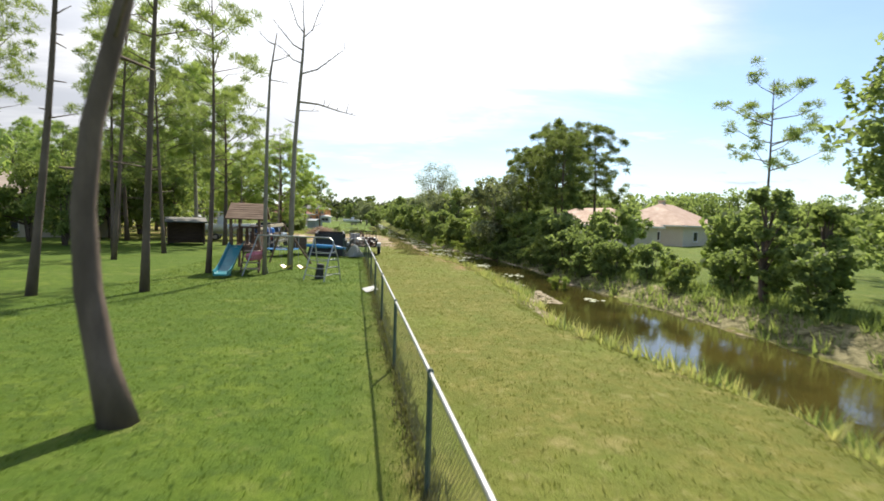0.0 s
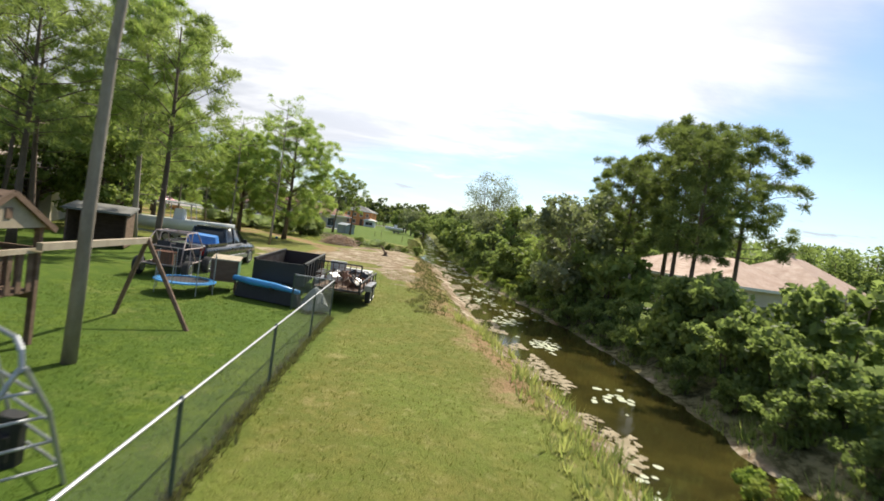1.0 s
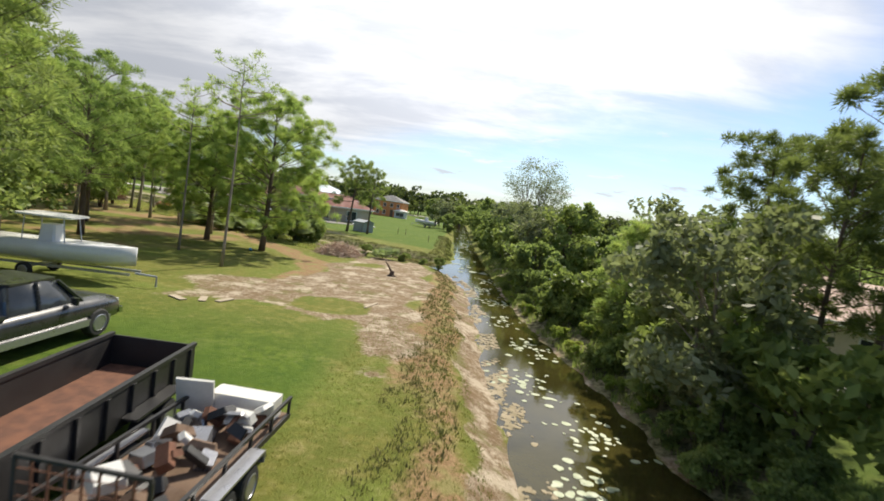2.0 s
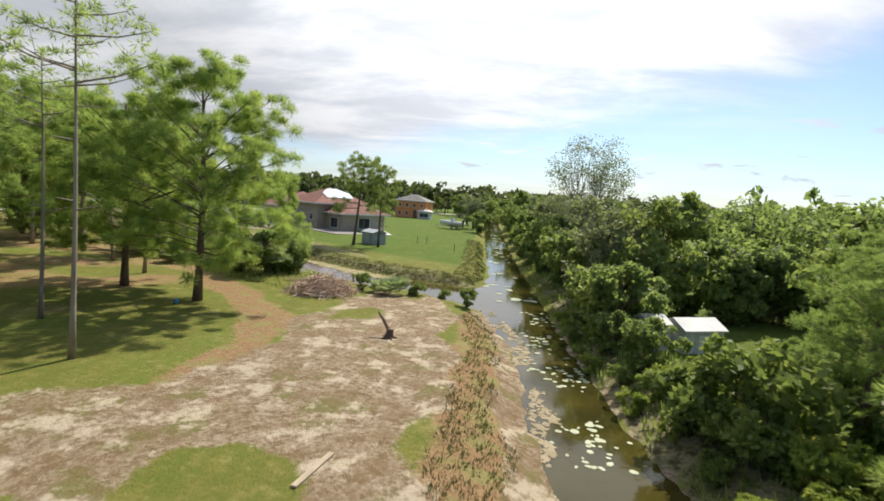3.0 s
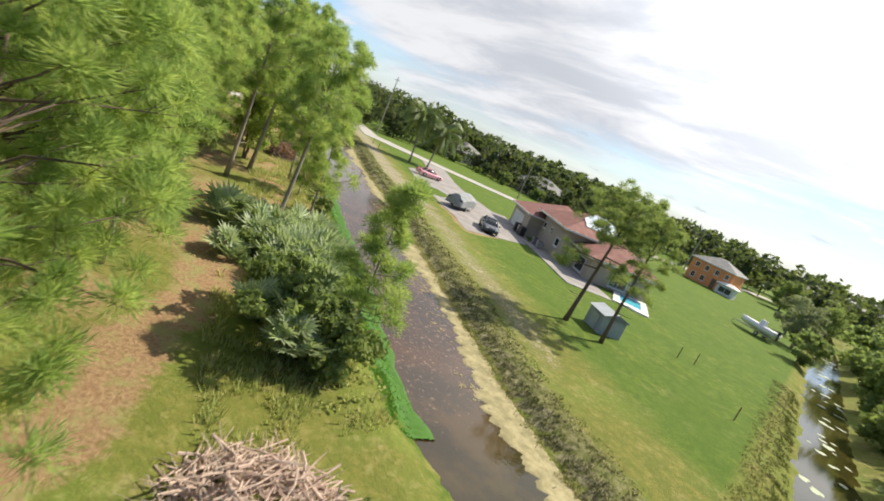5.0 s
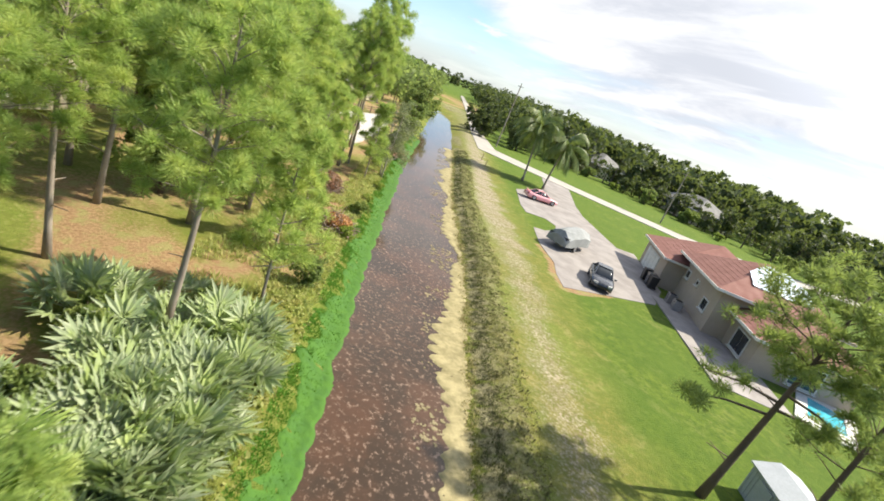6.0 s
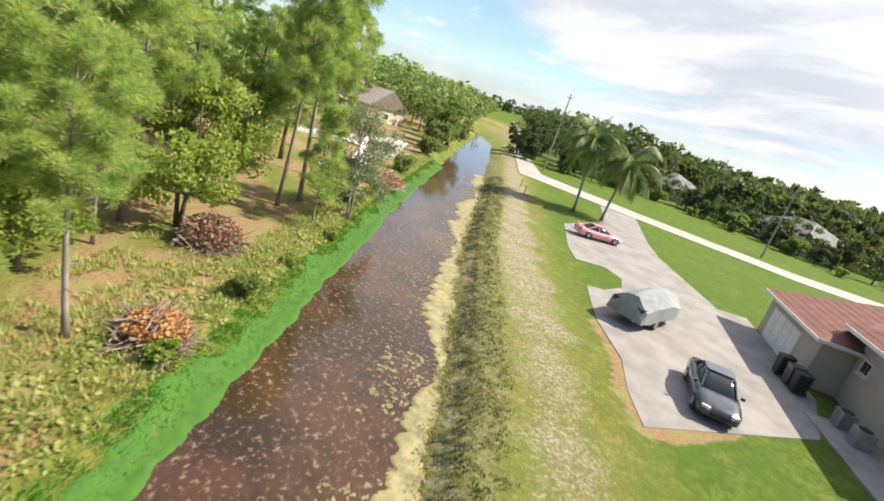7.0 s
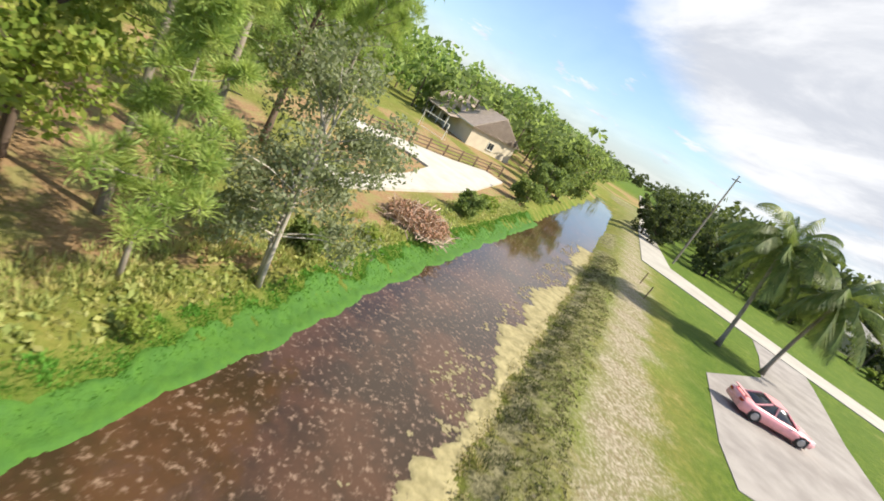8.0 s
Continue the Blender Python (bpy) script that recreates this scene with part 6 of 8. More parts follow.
def boat_on_trailer(label, at, L=6.2, top=True):
    ob = thing("boat", label, "boat", at)
    part("hull", hull(L, 2.1, 0.9), M_BOAT, ob, at=pose(0, 0, 0.55), smooth=True)
    part("deck", Geo().box((1.7, L * 0.5, 0.06), (0, -0.6, 1.42), bevel=0.1), M_BOAT, ob)
    part("console", Geo().box((0.8, 0.7, 0.8), (0, -0.4, 1.8), (0, 0, 0), 0.8, 0.08), M_BOAT, ob)
    if top:
        for sx in (-0.6, 0.6):
            for sy in (-1.2, 0.5):
                part("canopy_pole", Geo().tube([(sx, sy, 1.4), (sx * 0.9, sy * 0.9 - 0.1, 2.55)], 0.025, 6), M_METAL, ob)
        part("canopy", Geo().box((1.6, 2.2, 0.07), (0, -0.4, 2.58), bevel=0.15), M_BOAT, ob)
    part("outboard", Geo().box((0.35, 0.4, 0.55), (0, -L / 2 - 0.2, 1.6), (0, 0, 0), 0.8, 0.08).box((0.14, 0.18, 0.9), (0, -L / 2 - 0.22, 1.0)), M_BLACK, ob)
    part("trailer_frame", Geo().box((0.08, L, 0.1), (-0.5, 0, 0.5)).box((0.08, L, 0.1), (0.5, 0, 0.5)).box((1.7, 0.1, 0.1), (0, -0.8, 0.42)).tube([(0, L / 2, 0.5), (0, L / 2 + 0.9, 0.45), (0, L / 2 + 0.9, 0.0)], 0.05, 6), M_METAL, ob)
    for s in (-1, 1):
        wheel(ob, pose(s * 0.95, -0.8, 0.31), 0.31, 0.18)
    return ob


boat_on_trailer("white motor boat with canopy on a trailer", pose(-13.4, 50.6, 0, 0, 0, -82))
boat_on_trailer("small boat parked on the far lawn", pose(-5.4, 146.5, 0, 0, 0, 60), 5.4, False)

cb = thing("covered_boat", "boat on a trailer under grey canvas", "boat", pose(-37.9, 119.3, 0.02, 0, 0, 12) @ Matrix.Diagonal((1.08, 1.05, 1.22, 1)))
secs = []
rng = np.random.RandomState(5)
for f in (0, 0.05, 0.2, 0.4, 0.55, 0.7, 0.85, 1.0):
    y = -2.7 + 5.4 * f
    w = 1.08 * (1 if f < 0.6 else 1 - 0.55 * ((f - 0.6) / 0.4) ** 2)
    peak = (1.15 if f in (0,) else 1.5) + (0.25 * math.sin(3.14 * f)) - (0.45 * max(0, f - 0.6))
    low = 0.50 + rng.uniform(-0.1, 0.1)
    ring = []
    for u in (-1, -0.98, -0.6, -0.25, 0, 0.25, 0.6, 0.98, 1):
        z = low if abs(u) == 1 else peak - 0.55 * abs(u) ** 1.6 + rng.uniform(-0.05, 0.05)
        ring.append((u * w + rng.uniform(-0.03, 0.03), y, z))
    secs.append(ring)
part("canvas_cover", Geo().loft(secs), M_COVER, cb, "creased pale grey canvas", smooth=False)
part("hull", hull(5.2, 1.9, 0.7), M_BLACK, cb, at=pose(0, 0, 0.40), smooth=True)
part("trailer_frame", Geo().box((0.08, 5.0, 0.1), (-0.5, 0, 0.38)).box((0.08, 5.0, 0.1), (0.5, 0, 0.38)).tube([(0, 2.4, 0.4), (0, 3.4, 0.4), (0, 3.4, 0.0)], 0.05, 6), M_METAL, cb)
for s in (-1, 1):
    wheel(cb, pose(s * 0.92, -0.7, 0.30), 0.30, 0.18)

# ---- chain-link fence ----
def fence_x(y):
    return 0.75 - 0.0325 * y


M_MESH = plain("chain_link_wire", (0.34, 0.36, 0.34), (0.26, 0.28, 0.26), 5, 0.5, 0.6, 60, 0.1)
fence = thing("chain_link_fence", "galvanised chain-link fence along the mown strip", "fence")
posts = [(fence_x(y), y) for y in (-11.8, -7.65, -3.5, 0.65, 4.8, 8.95, 13.1, 17.25, 21.4, 25.55, 29.7, 33.3)]
for x, y in posts:
    part("post", Geo().tube([(x, y, -0.2), (x, y, 1.18)], 0.03, 8).tube([(x, y, 1.18), (x, y, 1.22)], [0.038, 0.015], 8), M_POST, fence)
for (xa, ya), (xb, yb) in zip(posts, posts[1:]):
    part("top_rail", Geo().tube([(xa, ya, 1.17), (xb, yb, 1.17)], 0.022, 8), M_METAL, fence)


def chain_link(ax, ay, bx, by, z0, z1, step):
    """Two layers of slanting wire between two posts, as flat strips."""
    ln = math.hypot(bx - ax, by - ay)
    ux, uy = (bx - ax) / ln, (by - ay) / ln
    nx_, ny_ = -uy, ux
    hgt = z1 - z0
    g = Geo()
    n = int((ln + hgt) / step)
    for s in (0, 1):
        for i in range(n):
            a = i * step - hgt
            lo, hi = max(a, 0), min(a + hgt, ln)
            if hi - lo < 0.02:
                continue
            p0, p1 = (lo, lo - a), (hi, hi - a)
            if s:
                p0, p1 = (p0[0], hgt - p0[1]), (p1[0], hgt - p1[1])
            w = 0.0055
            off = 0.004 * (s - 0.5)
            A = (ax + ux * p0[0] + nx_ * off, ay + uy * p0[0] + ny_ * off, z0 + p0[1])
            B = (ax + ux * p1[0] + nx_ * off, ay + uy * p1[0] + ny_ * off, z0 + p1[1])
            g.add([(A[0], A[1], A[2] - w), (B[0], B[1], B[2] - w), (B[0], B[1], B[2] + w), (A[0], A[1], A[2] + w)], [(0, 1, 2, 3)])
    return g


for (xa, ya), (xb, yb) in zip(posts, posts[1:]):
    part("wire_mesh", chain_link(xa, ya, xb, yb, 0.03, 1.15, 0.07 if ya < 34 else 0.1), M_MESH, fence)
end = posts[-1]
for x, y in ((-1.7, 33.4),):
    part("post", Geo().tube([(x, y, -0.2), (x, y, 1.2)], 0.03, 8), M_POST, fence)
    part("top_rail", Geo().tube([(end[0], end[1], 1.17), (x, y, 1.17)], 0.022, 8), M_METAL, fence)
    part("wire_mesh", chain_link(x, y, end[0], end[1], 0.03, 1.15, 0.07), M_MESH, fence)

# ---- play equipment ----
M_TEAL = plain("teal_plastic", (0.03, 0.26, 0.30), (0.04, 0.20, 0.25), 2, 0.35, relief=0.05)
M_PINKP = plain("pink_plastic", (0.75, 0.25, 0.32), (0.66, 0.20, 0.27), 2, 0.4, relief=0.05)
M_YELLOW = plain("yellow_plastic", (0.75, 0.50, 0.10), (0.66, 0.42, 0.08), 2, 0.4, relief=0.05)
M_BLUE = plain("blue_vinyl", (0.06, 0.32, 0.68), (0.05, 0.26, 0.58), 2, 0.4, relief=0.05)
M_NET = plain("black_netting", (0.03, 0.03, 0.035), (0.05, 0.05, 0.055), 8, 0.9)

ps = thing("play_tower", "weathered wooden play tower with teal slide", "playground", pose(-5.6, 25.0, 0, 0, 0, 3))
for x in (-0.6, 0.6):
    for y in (-1.0, 1.0):
        part("post", Geo().box((0.11, 0.11, 2.42), (x, y, 1.21)), M_WOOD, ps)
for i in range(6):
    part("deck_board", Geo().box((0.19, 2.1, 0.04), (-0.525 + 0.21 * i, 0, 1.1)), M_WOOD, ps)
part("deck_joist", Geo().box((1.3, 0.05, 0.14), (0, -1.03, 1.0)).box((1.3, 0.05, 0.14), (0, 1.03, 1.0)), M_WOOD, ps)
for s in (-1, 1):
    roof = part("roof_side", Geo().box((1.5, 1.42, 0.04), (0, s * 0.62, 2.69), (-s * 30, 0, 0)), M_WOOD, ps)
    for i in range(7):
        f = (i + 0.5) / 7
        part("roof_board", Geo().box((1.56, 0.215, 0.022), (0, s * (1.24 - 1.2 * f), 2.36 + 0.69 * f), (-s * 27, 0, 0)), M_WOOD, roof)
    gable = part("gable", Geo().add([(s * 0.7, -1.05, 2.38), (s * 0.7, 1.05, 2.38), (s * 0.7, 0, 3.0), (s * 0.66, -1.05, 2.38), (s * 0.66, 1.05, 2.38), (s * 0.66, 0, 3.0)], [(0, 1, 2), (5, 4, 3), (0, 2, 5, 3), (1, 4, 5, 2), (0, 3, 4, 1)]), M_WOOD_PALE, ps)
    part("gable_vent", Geo().box((0.02, 0.16, 0.2), (s * 0.71, 0, 2.66)), M_WOOD, gable)
    for e in (-1, 1):
        part("barge_board", Geo().box((0.04, 1.42, 0.11), (s * 0.77, e * 0.62, 2.68), (-e * 30, 0, 0)), M_WOOD, ps)
    for i in range(7):
        if abs(i - 3) > 1 or s > 0:
            part("rail_slat", Geo().box((0.03, 0.13, 0.78), (s * 0.62, -0.81 + 0.27 * i, 1.5)), M_WOOD, ps)
    part("hand_rail", Geo().box((0.07, 2.1, 0.1), (s * 0.64, 0, 1.92)), M_WOOD_PALE, ps)
for i in range(5):
    part("rail_slat", Geo().box((0.13, 0.03, 0.78), (-0.52 + 0.26 * i, 1.02, 1.5)), M_WOOD, ps)
part("hand_rail", Geo().box((1.3, 0.07, 0.1), (0, 1.04, 1.92)), M_WOOD, ps)
for i in range(4):
    part("step", Geo().box((0.7, 0.26, 0.045), (0.36, -1.2 - 0.22 * (3 - i), 0.22 + 0.24 * i)), M_WOOD_PALE, ps)
for x in (-0.01, 0.73):
    part("stringer", Geo().box((0.05, 1.35, 0.14), (x, -1.5, 0.56), (47, 0, 0)), M_WOOD, ps)
line = [(-0.36, -1.0, 1.16), (-0.37, -1.3, 1.06), (-0.40, -1.9, 0.72), (-0.44, -2.6, 0.36), (-0.47, -3.1, 0.17), (-0.48, -3.5, 0.13)]
secs = []
for x, y, z in line:
    secs.append([(x - 0.31, y, z + 0.17), (x - 0.27, y, z + 0.17), (x - 0.22, y, z + 0.02), (x + 0.22, y, z + 0.02), (x + 0.27, y, z + 0.17), (x + 0.31, y, z + 0.17), (x + 0.27, y, z - 0.05), (x - 0.27, y, z - 0.05)])
part("slide", Geo().loft(secs), M_TEAL, ps, "teal plastic slide", smooth=False)
part("slide_leg", Geo().tube([(-0.41, -2.1, 0.6), (-0.41, -2.1, -0.1)], 0.04, 6), M_TEAL, ps)
part("swing_beam", Geo().box((0.12, 4.0, 0.15), (0.9, 2.75, 2.02), (0, 0, -3)), M_WOOD_PALE, ps, "pale grey swing beam")
for a in ((2.65, 3.7, -0.1), (0.3, 4.75, -0.1)):
    part("swing_leg", Geo().tube([(1.02, 4.6, 2.06), a], 0.06, 6), M_WOOD, ps)

ss = thing("swing_set", "white metal swing set with climbing ladder end", "playground", pose(-3.05, 22.05, 0, 0, 0, -33))
part("top_bar", Geo().tube([(-2.1, 0, 1.68), (1.7, 0, 1.72), (1.86, 0, 1.62), (1.92, 0, 1.4)], 0.03, 8), M_METAL, ss)
for s in (-1, 1):
    part("leg", Geo().tube([(-2.1, 0, 1.68), (-2.25, s * 0.75, -0.05)], 0.028, 8), M_METAL, ss)
    part("leg", Geo().tube([(1.92, s * 0.02, 1.45), (1.9, s * 0.3, 0.9), (1.86, s * 0.55, -0.05)], 0.028, 8), M_METAL, ss)
    part("leg", Geo().tube([(0.95, 0, 1.7), (0.8, s * 0.5, -0.05)], 0.026, 8), M_METAL, ss)
    for i in range(4):
        z = 0.22 + i * 0.3
        f = 1 - z / 1.7
        part("rung", Geo().tube([(0.82 + 0.09 * (1 - f), s * 0.5 * f, z), (1.35, s * 0.58 * f, z - 0.03), (1.9, s * 0.56 * f, z)], 0.018, 6), M_METAL, ss)
for i in range(4):
    z = 0.25 + i * 0.3
    part("rung", Geo().tube([(1.9, -0.5 * (1 - z / 1.7), z), (1.98, 0, z + 0.04), (1.9, 0.5 * (1 - z / 1.7), z)], 0.018, 6), M_METAL, ss)
for x, z0 in ((-0.55, 0.36), (0.35, 0.4)):
    sw = part("swing_seat", Geo().loft([[(x - 0.24, -0.1, z0 + 0.12), (x - 0.22, 0.1, z0 + 0.12), (x - 0.22, 0.1, z0 + 0.08), (x - 0.24, -0.1, z0 + 0.08)], [(x, -0.12, z0), (x, 0.12, z0), (x, 0.12, z0 - 0.04), (x, -0.12, z0 - 0.04)], [(x + 0.24, -0.1, z0 + 0.12), (x + 0.22, 0.1, z0 + 0.12), (x + 0.22, 0.1, z0 + 0.08), (x + 0.24, -0.1, z0 + 0.08)]]), M_YELLOW, ss, "moulded yellow seat")
    for s in (-1, 1):
        part("chain", Geo().tube([(x + s * 0.24, 0, z0 + 0.1), (x + s * 0.2, 0, 1.68)], 0.007, 4), M_METAL, sw)
part("leg_rail", Geo().tube([(-2.2, -0.42, 0.72), (-2.2, 0.42, 0.72)], 0.02, 6), M_METAL, ss)
part("bucket_seat", Geo().loft([[(-2.52, -0.2, 0.52), (-2.5, 0.2, 0.52), (-2.1, 0.22, 0.62), (-2.1, -0.22, 0.62)], [(-2.6, -0.26, 0.74), (-2.58, 0.26, 0.74), (-2.02, 0.28, 0.84), (-2.02, -0.28, 0.84)], [(-2.56, -0.22, 0.86), (-2.54, 0.22, 0.86), (-2.05, 0.24, 0.98), (-2.05, -0.24, 0.98)]]), M_PINKP, ss, "pink plastic bucket seat")
solid("back_pack", Geo().box((0.36, 0.3, 0.62), (0, 0, 0.31), (0, 6, 0), 0.75, 0.08).box((0.26, 0.1, 0.3), (0, -0.18, 0.26), bevel=0.04), M_BLACK, "black bag leaning by the swing set", "bag", pose(-2.05, 21.75, floor_at(-2.05, 21.75)))
solid("board", Geo().box((0.46, 0.36, 0.02), (0, 0, 0.1), (14, -10, 0), bevel=0.006), M_TRIM, "small white board lying at the fence foot", "board", pose(0.02, 18.3, floor_at(0.02, 18.3), 0, 0, 25))

tr = thing("trampoline", "round trampoline with blue pad and black net", "trampoline", pose(-5.5, 33.7, 0) @ Matrix.Scale(0.6, 4))
n = 16
ring = [(math.cos(6.2832 * i / n), math.sin(6.2832 * i / n)) for i in range(n)]
g = Geo()
g.loft([[(1.65 * c, 1.65 * s, 0.72) for c, s in ring], [(1.68 * c, 1.68 * s, 0.66) for c, s in ring], [(1.30 * c, 1.30 * s, 0.68) for c, s in ring], [(1.30 * c, 1.30 * s, 0.74) for c, s in ring], [(1.65 * c, 1.65 * s, 0.72) for c, s in ring]], False)
part("pad", g, M_BLUE, tr, "bright blue edge pad")
part("jumping_mat", Geo().prism([(1.31 * c, 1.31 * s) for c, s in ring], 0.64, 0.67), M_NET, tr)
for i in range(0, n, 2):
    c, s = ring[i]
    part("pole", Geo().tube([(1.62 * c, 1.62 * s, 0), (1.62 * c, 1.62 * s, 2.3)], 0.025, 6), M_METAL, tr)
g = Geo()
for i in range(n * 3):
    a = 6.2832 * i / (n * 3)
    g.tube([(1.55 * math.cos(a), 1.55 * math.sin(a), 0.72), (1.55 * math.cos(a), 1.55 * math.sin(a), 2.2)], 0.006, 3, False)
for k in range(12):
    z = 0.8 + 0.12 * k
    g.tube([(1.55 * c, 1.55 * s, z) for c, s in ring] + [(1.55, 0, z)], 0.005, 3, False)
part("net", g, M_NET, tr)

M_GREENP = plain("faded_green_panel", (0.10, 0.24, 0.17), (0.14, 0.27, 0.20), 2, 0.7)
bx = thing("wooden_crate", "raised wooden crate with green panel", "crate", pose(-4.75, 35.3, 0, 0, 0, 14))
part("panel", Geo().box((0.9, 0.04, 0.8), (0, -0.5, 0.75)), M_WOOD, bx)
part("panel", Geo().box((0.04, 0.98, 0.8), (0.45, 0, 0.75)), M_GREENP, bx, "faded green side panel")
part("panel", Geo().box((0.04, 0.98, 0.8), (-0.45, 0, 0.75)).box((0.9, 0.04, 0.8), (0, 0.5, 0.75)), M_WOOD, bx)
part("lid", Geo().box((1.0, 1.1, 0.05), (0, 0, 1.18), (3, 0, 0)), M_WOOD_PALE, bx)
for x in (-0.42, 0.42):
    for y in (-0.45, 0.45):
        part("leg", Geo().box((0.08, 0.08, 0.4), (x, y, 0.18)), M_WOOD, bx)

pd = thing("paddling_pool", "folded blue vinyl pool wall over dark frame", "pool", pose(-2.8, 34.15, 0, 0, 0, -16))
part("pool_wall", Geo().box((2.6, 0.5, 0.55), (0, 0.1, 0.27), (0, 0, 0), 0.9, 0.1), M_NET, pd)
part("rim", Geo().tube([(-1.35, -0.05, 0.62), (-0.5, -0.15, 0.6), (0.4, -0.1, 0.58), (1.3, -0.05, 0.5)], [0.10, 0.13, 0.12, 0.08], 8), M_BLUE, pd, "bright blue rolled rim", smooth=True)
rng = np.random.RandomState(31)
g = Geo()
secs = []
for i in range(6):
    f = i / 5
    y = -0.55 + 1.1 * f
    hgt = 0.75 * math.sin(3.14 * (0.12 + 0.76 * f)) + 0.05
    secs.append([(u * 0.45, y + rng.uniform(-0.05, 0.05), max(0.0, hgt * (1 - abs(u) ** 1.7)) + rng.uniform(0, 0.05)) for u in (-1, -0.6, -0.25, 0, 0.25, 0.6, 1)])
solid("heap_under_sheet", g.loft(secs), M_COVER, "small heap under a dull grey sheet", "heap", pose(-1.0, 33.9, -0.02, 0, 0, 30), smooth=False)

# ---- loose things on the sand and bank ----
solid("board", Geo().box((0.14, 1.5, 0.04), (0, 0, 0.03), bevel=0.01), M_WOOD_PALE, "weathered pale board lying on sand", "board", pose(-0.35, 53.9, floor_at(-0.35, 53.9), 0, 0, -12))
for x, y, a in ((-7.0, 50.6, 20), (-6.2, 50.9, -15), (-7.9, 50.2, 60)):
    solid("board", Geo().box((0.3, 0.9, 0.03), (0, 0, 0.03), bevel=0.01), M_WOOD_PALE, "short pale board lying in grass", "board", pose(x, y, floor_at(x, y) + 0.01, 0, 0, a))
st = thing("tree_stump", "dark splintered stump with a bent log", "stump", pose(-0.95, 64.7, floor_at(-0.95, 64.7) - 0.05))
part("stump", Geo().tube([(0, 0, 0), (0.02, 0, 0.22), (0.05, 0.02, 0.42)], [0.24, 0.17, 0.14], 9), M_BARK, st)
part("log", Geo().tube([(0.0, 0.05, 0.3), (-0.35, 0.3, 0.75), (-0.62, 0.5, 1.0)], [0.09, 0.07, 0.03], 8), M_WOOD, st, "dry broken trunk")
for i in range(5):
    a = i * 1.3
    part("root", Geo().tube([(0.15 * math.cos(a), 0.15 * math.sin(a), 0.1), (0.5 * math.cos(a), 0.5 * math.sin(a), 0.0)], [0.06, 0.02], 5), M_BARK, st)


def twig_heap(name, label, at, r, h, count, mat, seed, thick=0.02, leaf_mat=None, category="brush pile", singles=40):
    """A heap of crossed branches."""
    rng = np.random.RandomState(seed)
    ob = thing(name, label, category, at)
    g = Geo()
    for i in range(count):
        a, q = rng.uniform(0, 6.28), rng.uniform(0, 1) ** 0.5 * r
        c = Vector((q * math.cos(a), q * math.sin(a), rng.uniform(0.02, 1) * h * (1 - (q / r) ** 2) + 0.03))
        d = Vector((rng.normal(), rng.normal(), rng.normal() * 0.35)).normalized() * rng.uniform(0.3, 0.9)
        t = thick * rng.uniform(0.5, 1.6)
        k = d.cross(Vector((0, 0, 1))) * rng.uniform(-0.3, 0.3) + Vector((0, 0, rng.uniform(-0.08, 0.12)))
        a_, b_ = c - d, c + d
        a_.z, b_.z = max(a_.z, 0.01), max(b_.z, 0.01)
        if i < singles:
            part("branch", Geo().tube([a_, a_.lerp(c, 0.5) - k * 0.4, c + k, b_.lerp(c, 0.4) + k * 0.3, b_], [t * 1.5, t * 1.3, t, t * 0.7, t * 0.3], 5, False), mat, ob)
        else:
            g.tube([a_, c + k, b_], [t, t * 0.8, t * 0.4], 4, False)
    part("brushwood", g, mat, ob)["kind"] = "stuff"
    if leaf_mat:
        me = array_mesh("dead_foliage", leaf_cards(rng, ball_points(rng, 2600, (0, 0, h * 0.42), (r * 0.95, r * 0.95, h * 0.55), 0.3), 0.09), 4)
        me.materials.append(leaf_mat)
        part("dead_foliage", me, None, ob)
    return ob


M_BRUSH = plain("bleached_branches", (0.66, 0.51, 0.40), (0.42, 0.29, 0.22), 3, 0.85)
twig_heap("brush_pile", "heap of bleached pinkish cut branches", pose(-6.7, 73.1, floor_at(-6.7, 73.1)), 1.9, 1.05, 560, M_BRUSH, 91, 0.021, singles=150)
twig_heap("brush_pile", "round heap of red-brown dead brush", pose(-42.4, 95.5, 0), 1.35, 1.4, 320, M_TWIG, 92, 0.02, M_RUST_DULL)
twig_heap("brush_pile", "orange-brown dead palm heap", pose(-34.6, 93.6, 0), 1.0, 0.9, 310, M_TWIG, 93, 0.02, M_RUST)
twig_heap("brush_pile", "pinkish dry brush heap beside the canal", pose(-60.4, 110.2, 0), 1.9, 1.1, 330, M_BRUSH, 94, 0.02, M_RUST_DULL)
solid("ball", Geo().loft([[(0.12 * math.sin(p) * math.cos(q), 0.12 * math.sin(p) * math.sin(q), 0.12 - 0.12 * math.cos(p)) for q in (6.2832 * k / 12 for k in range(12))] for p in (0.15 + 2.84 * i / 8 for i in range(9))]), M_BLUE, "small blue ball on shaded grass", "ball", pose(-11.9, 66.9, floor_at(-11.9, 66.9)), smooth=True)

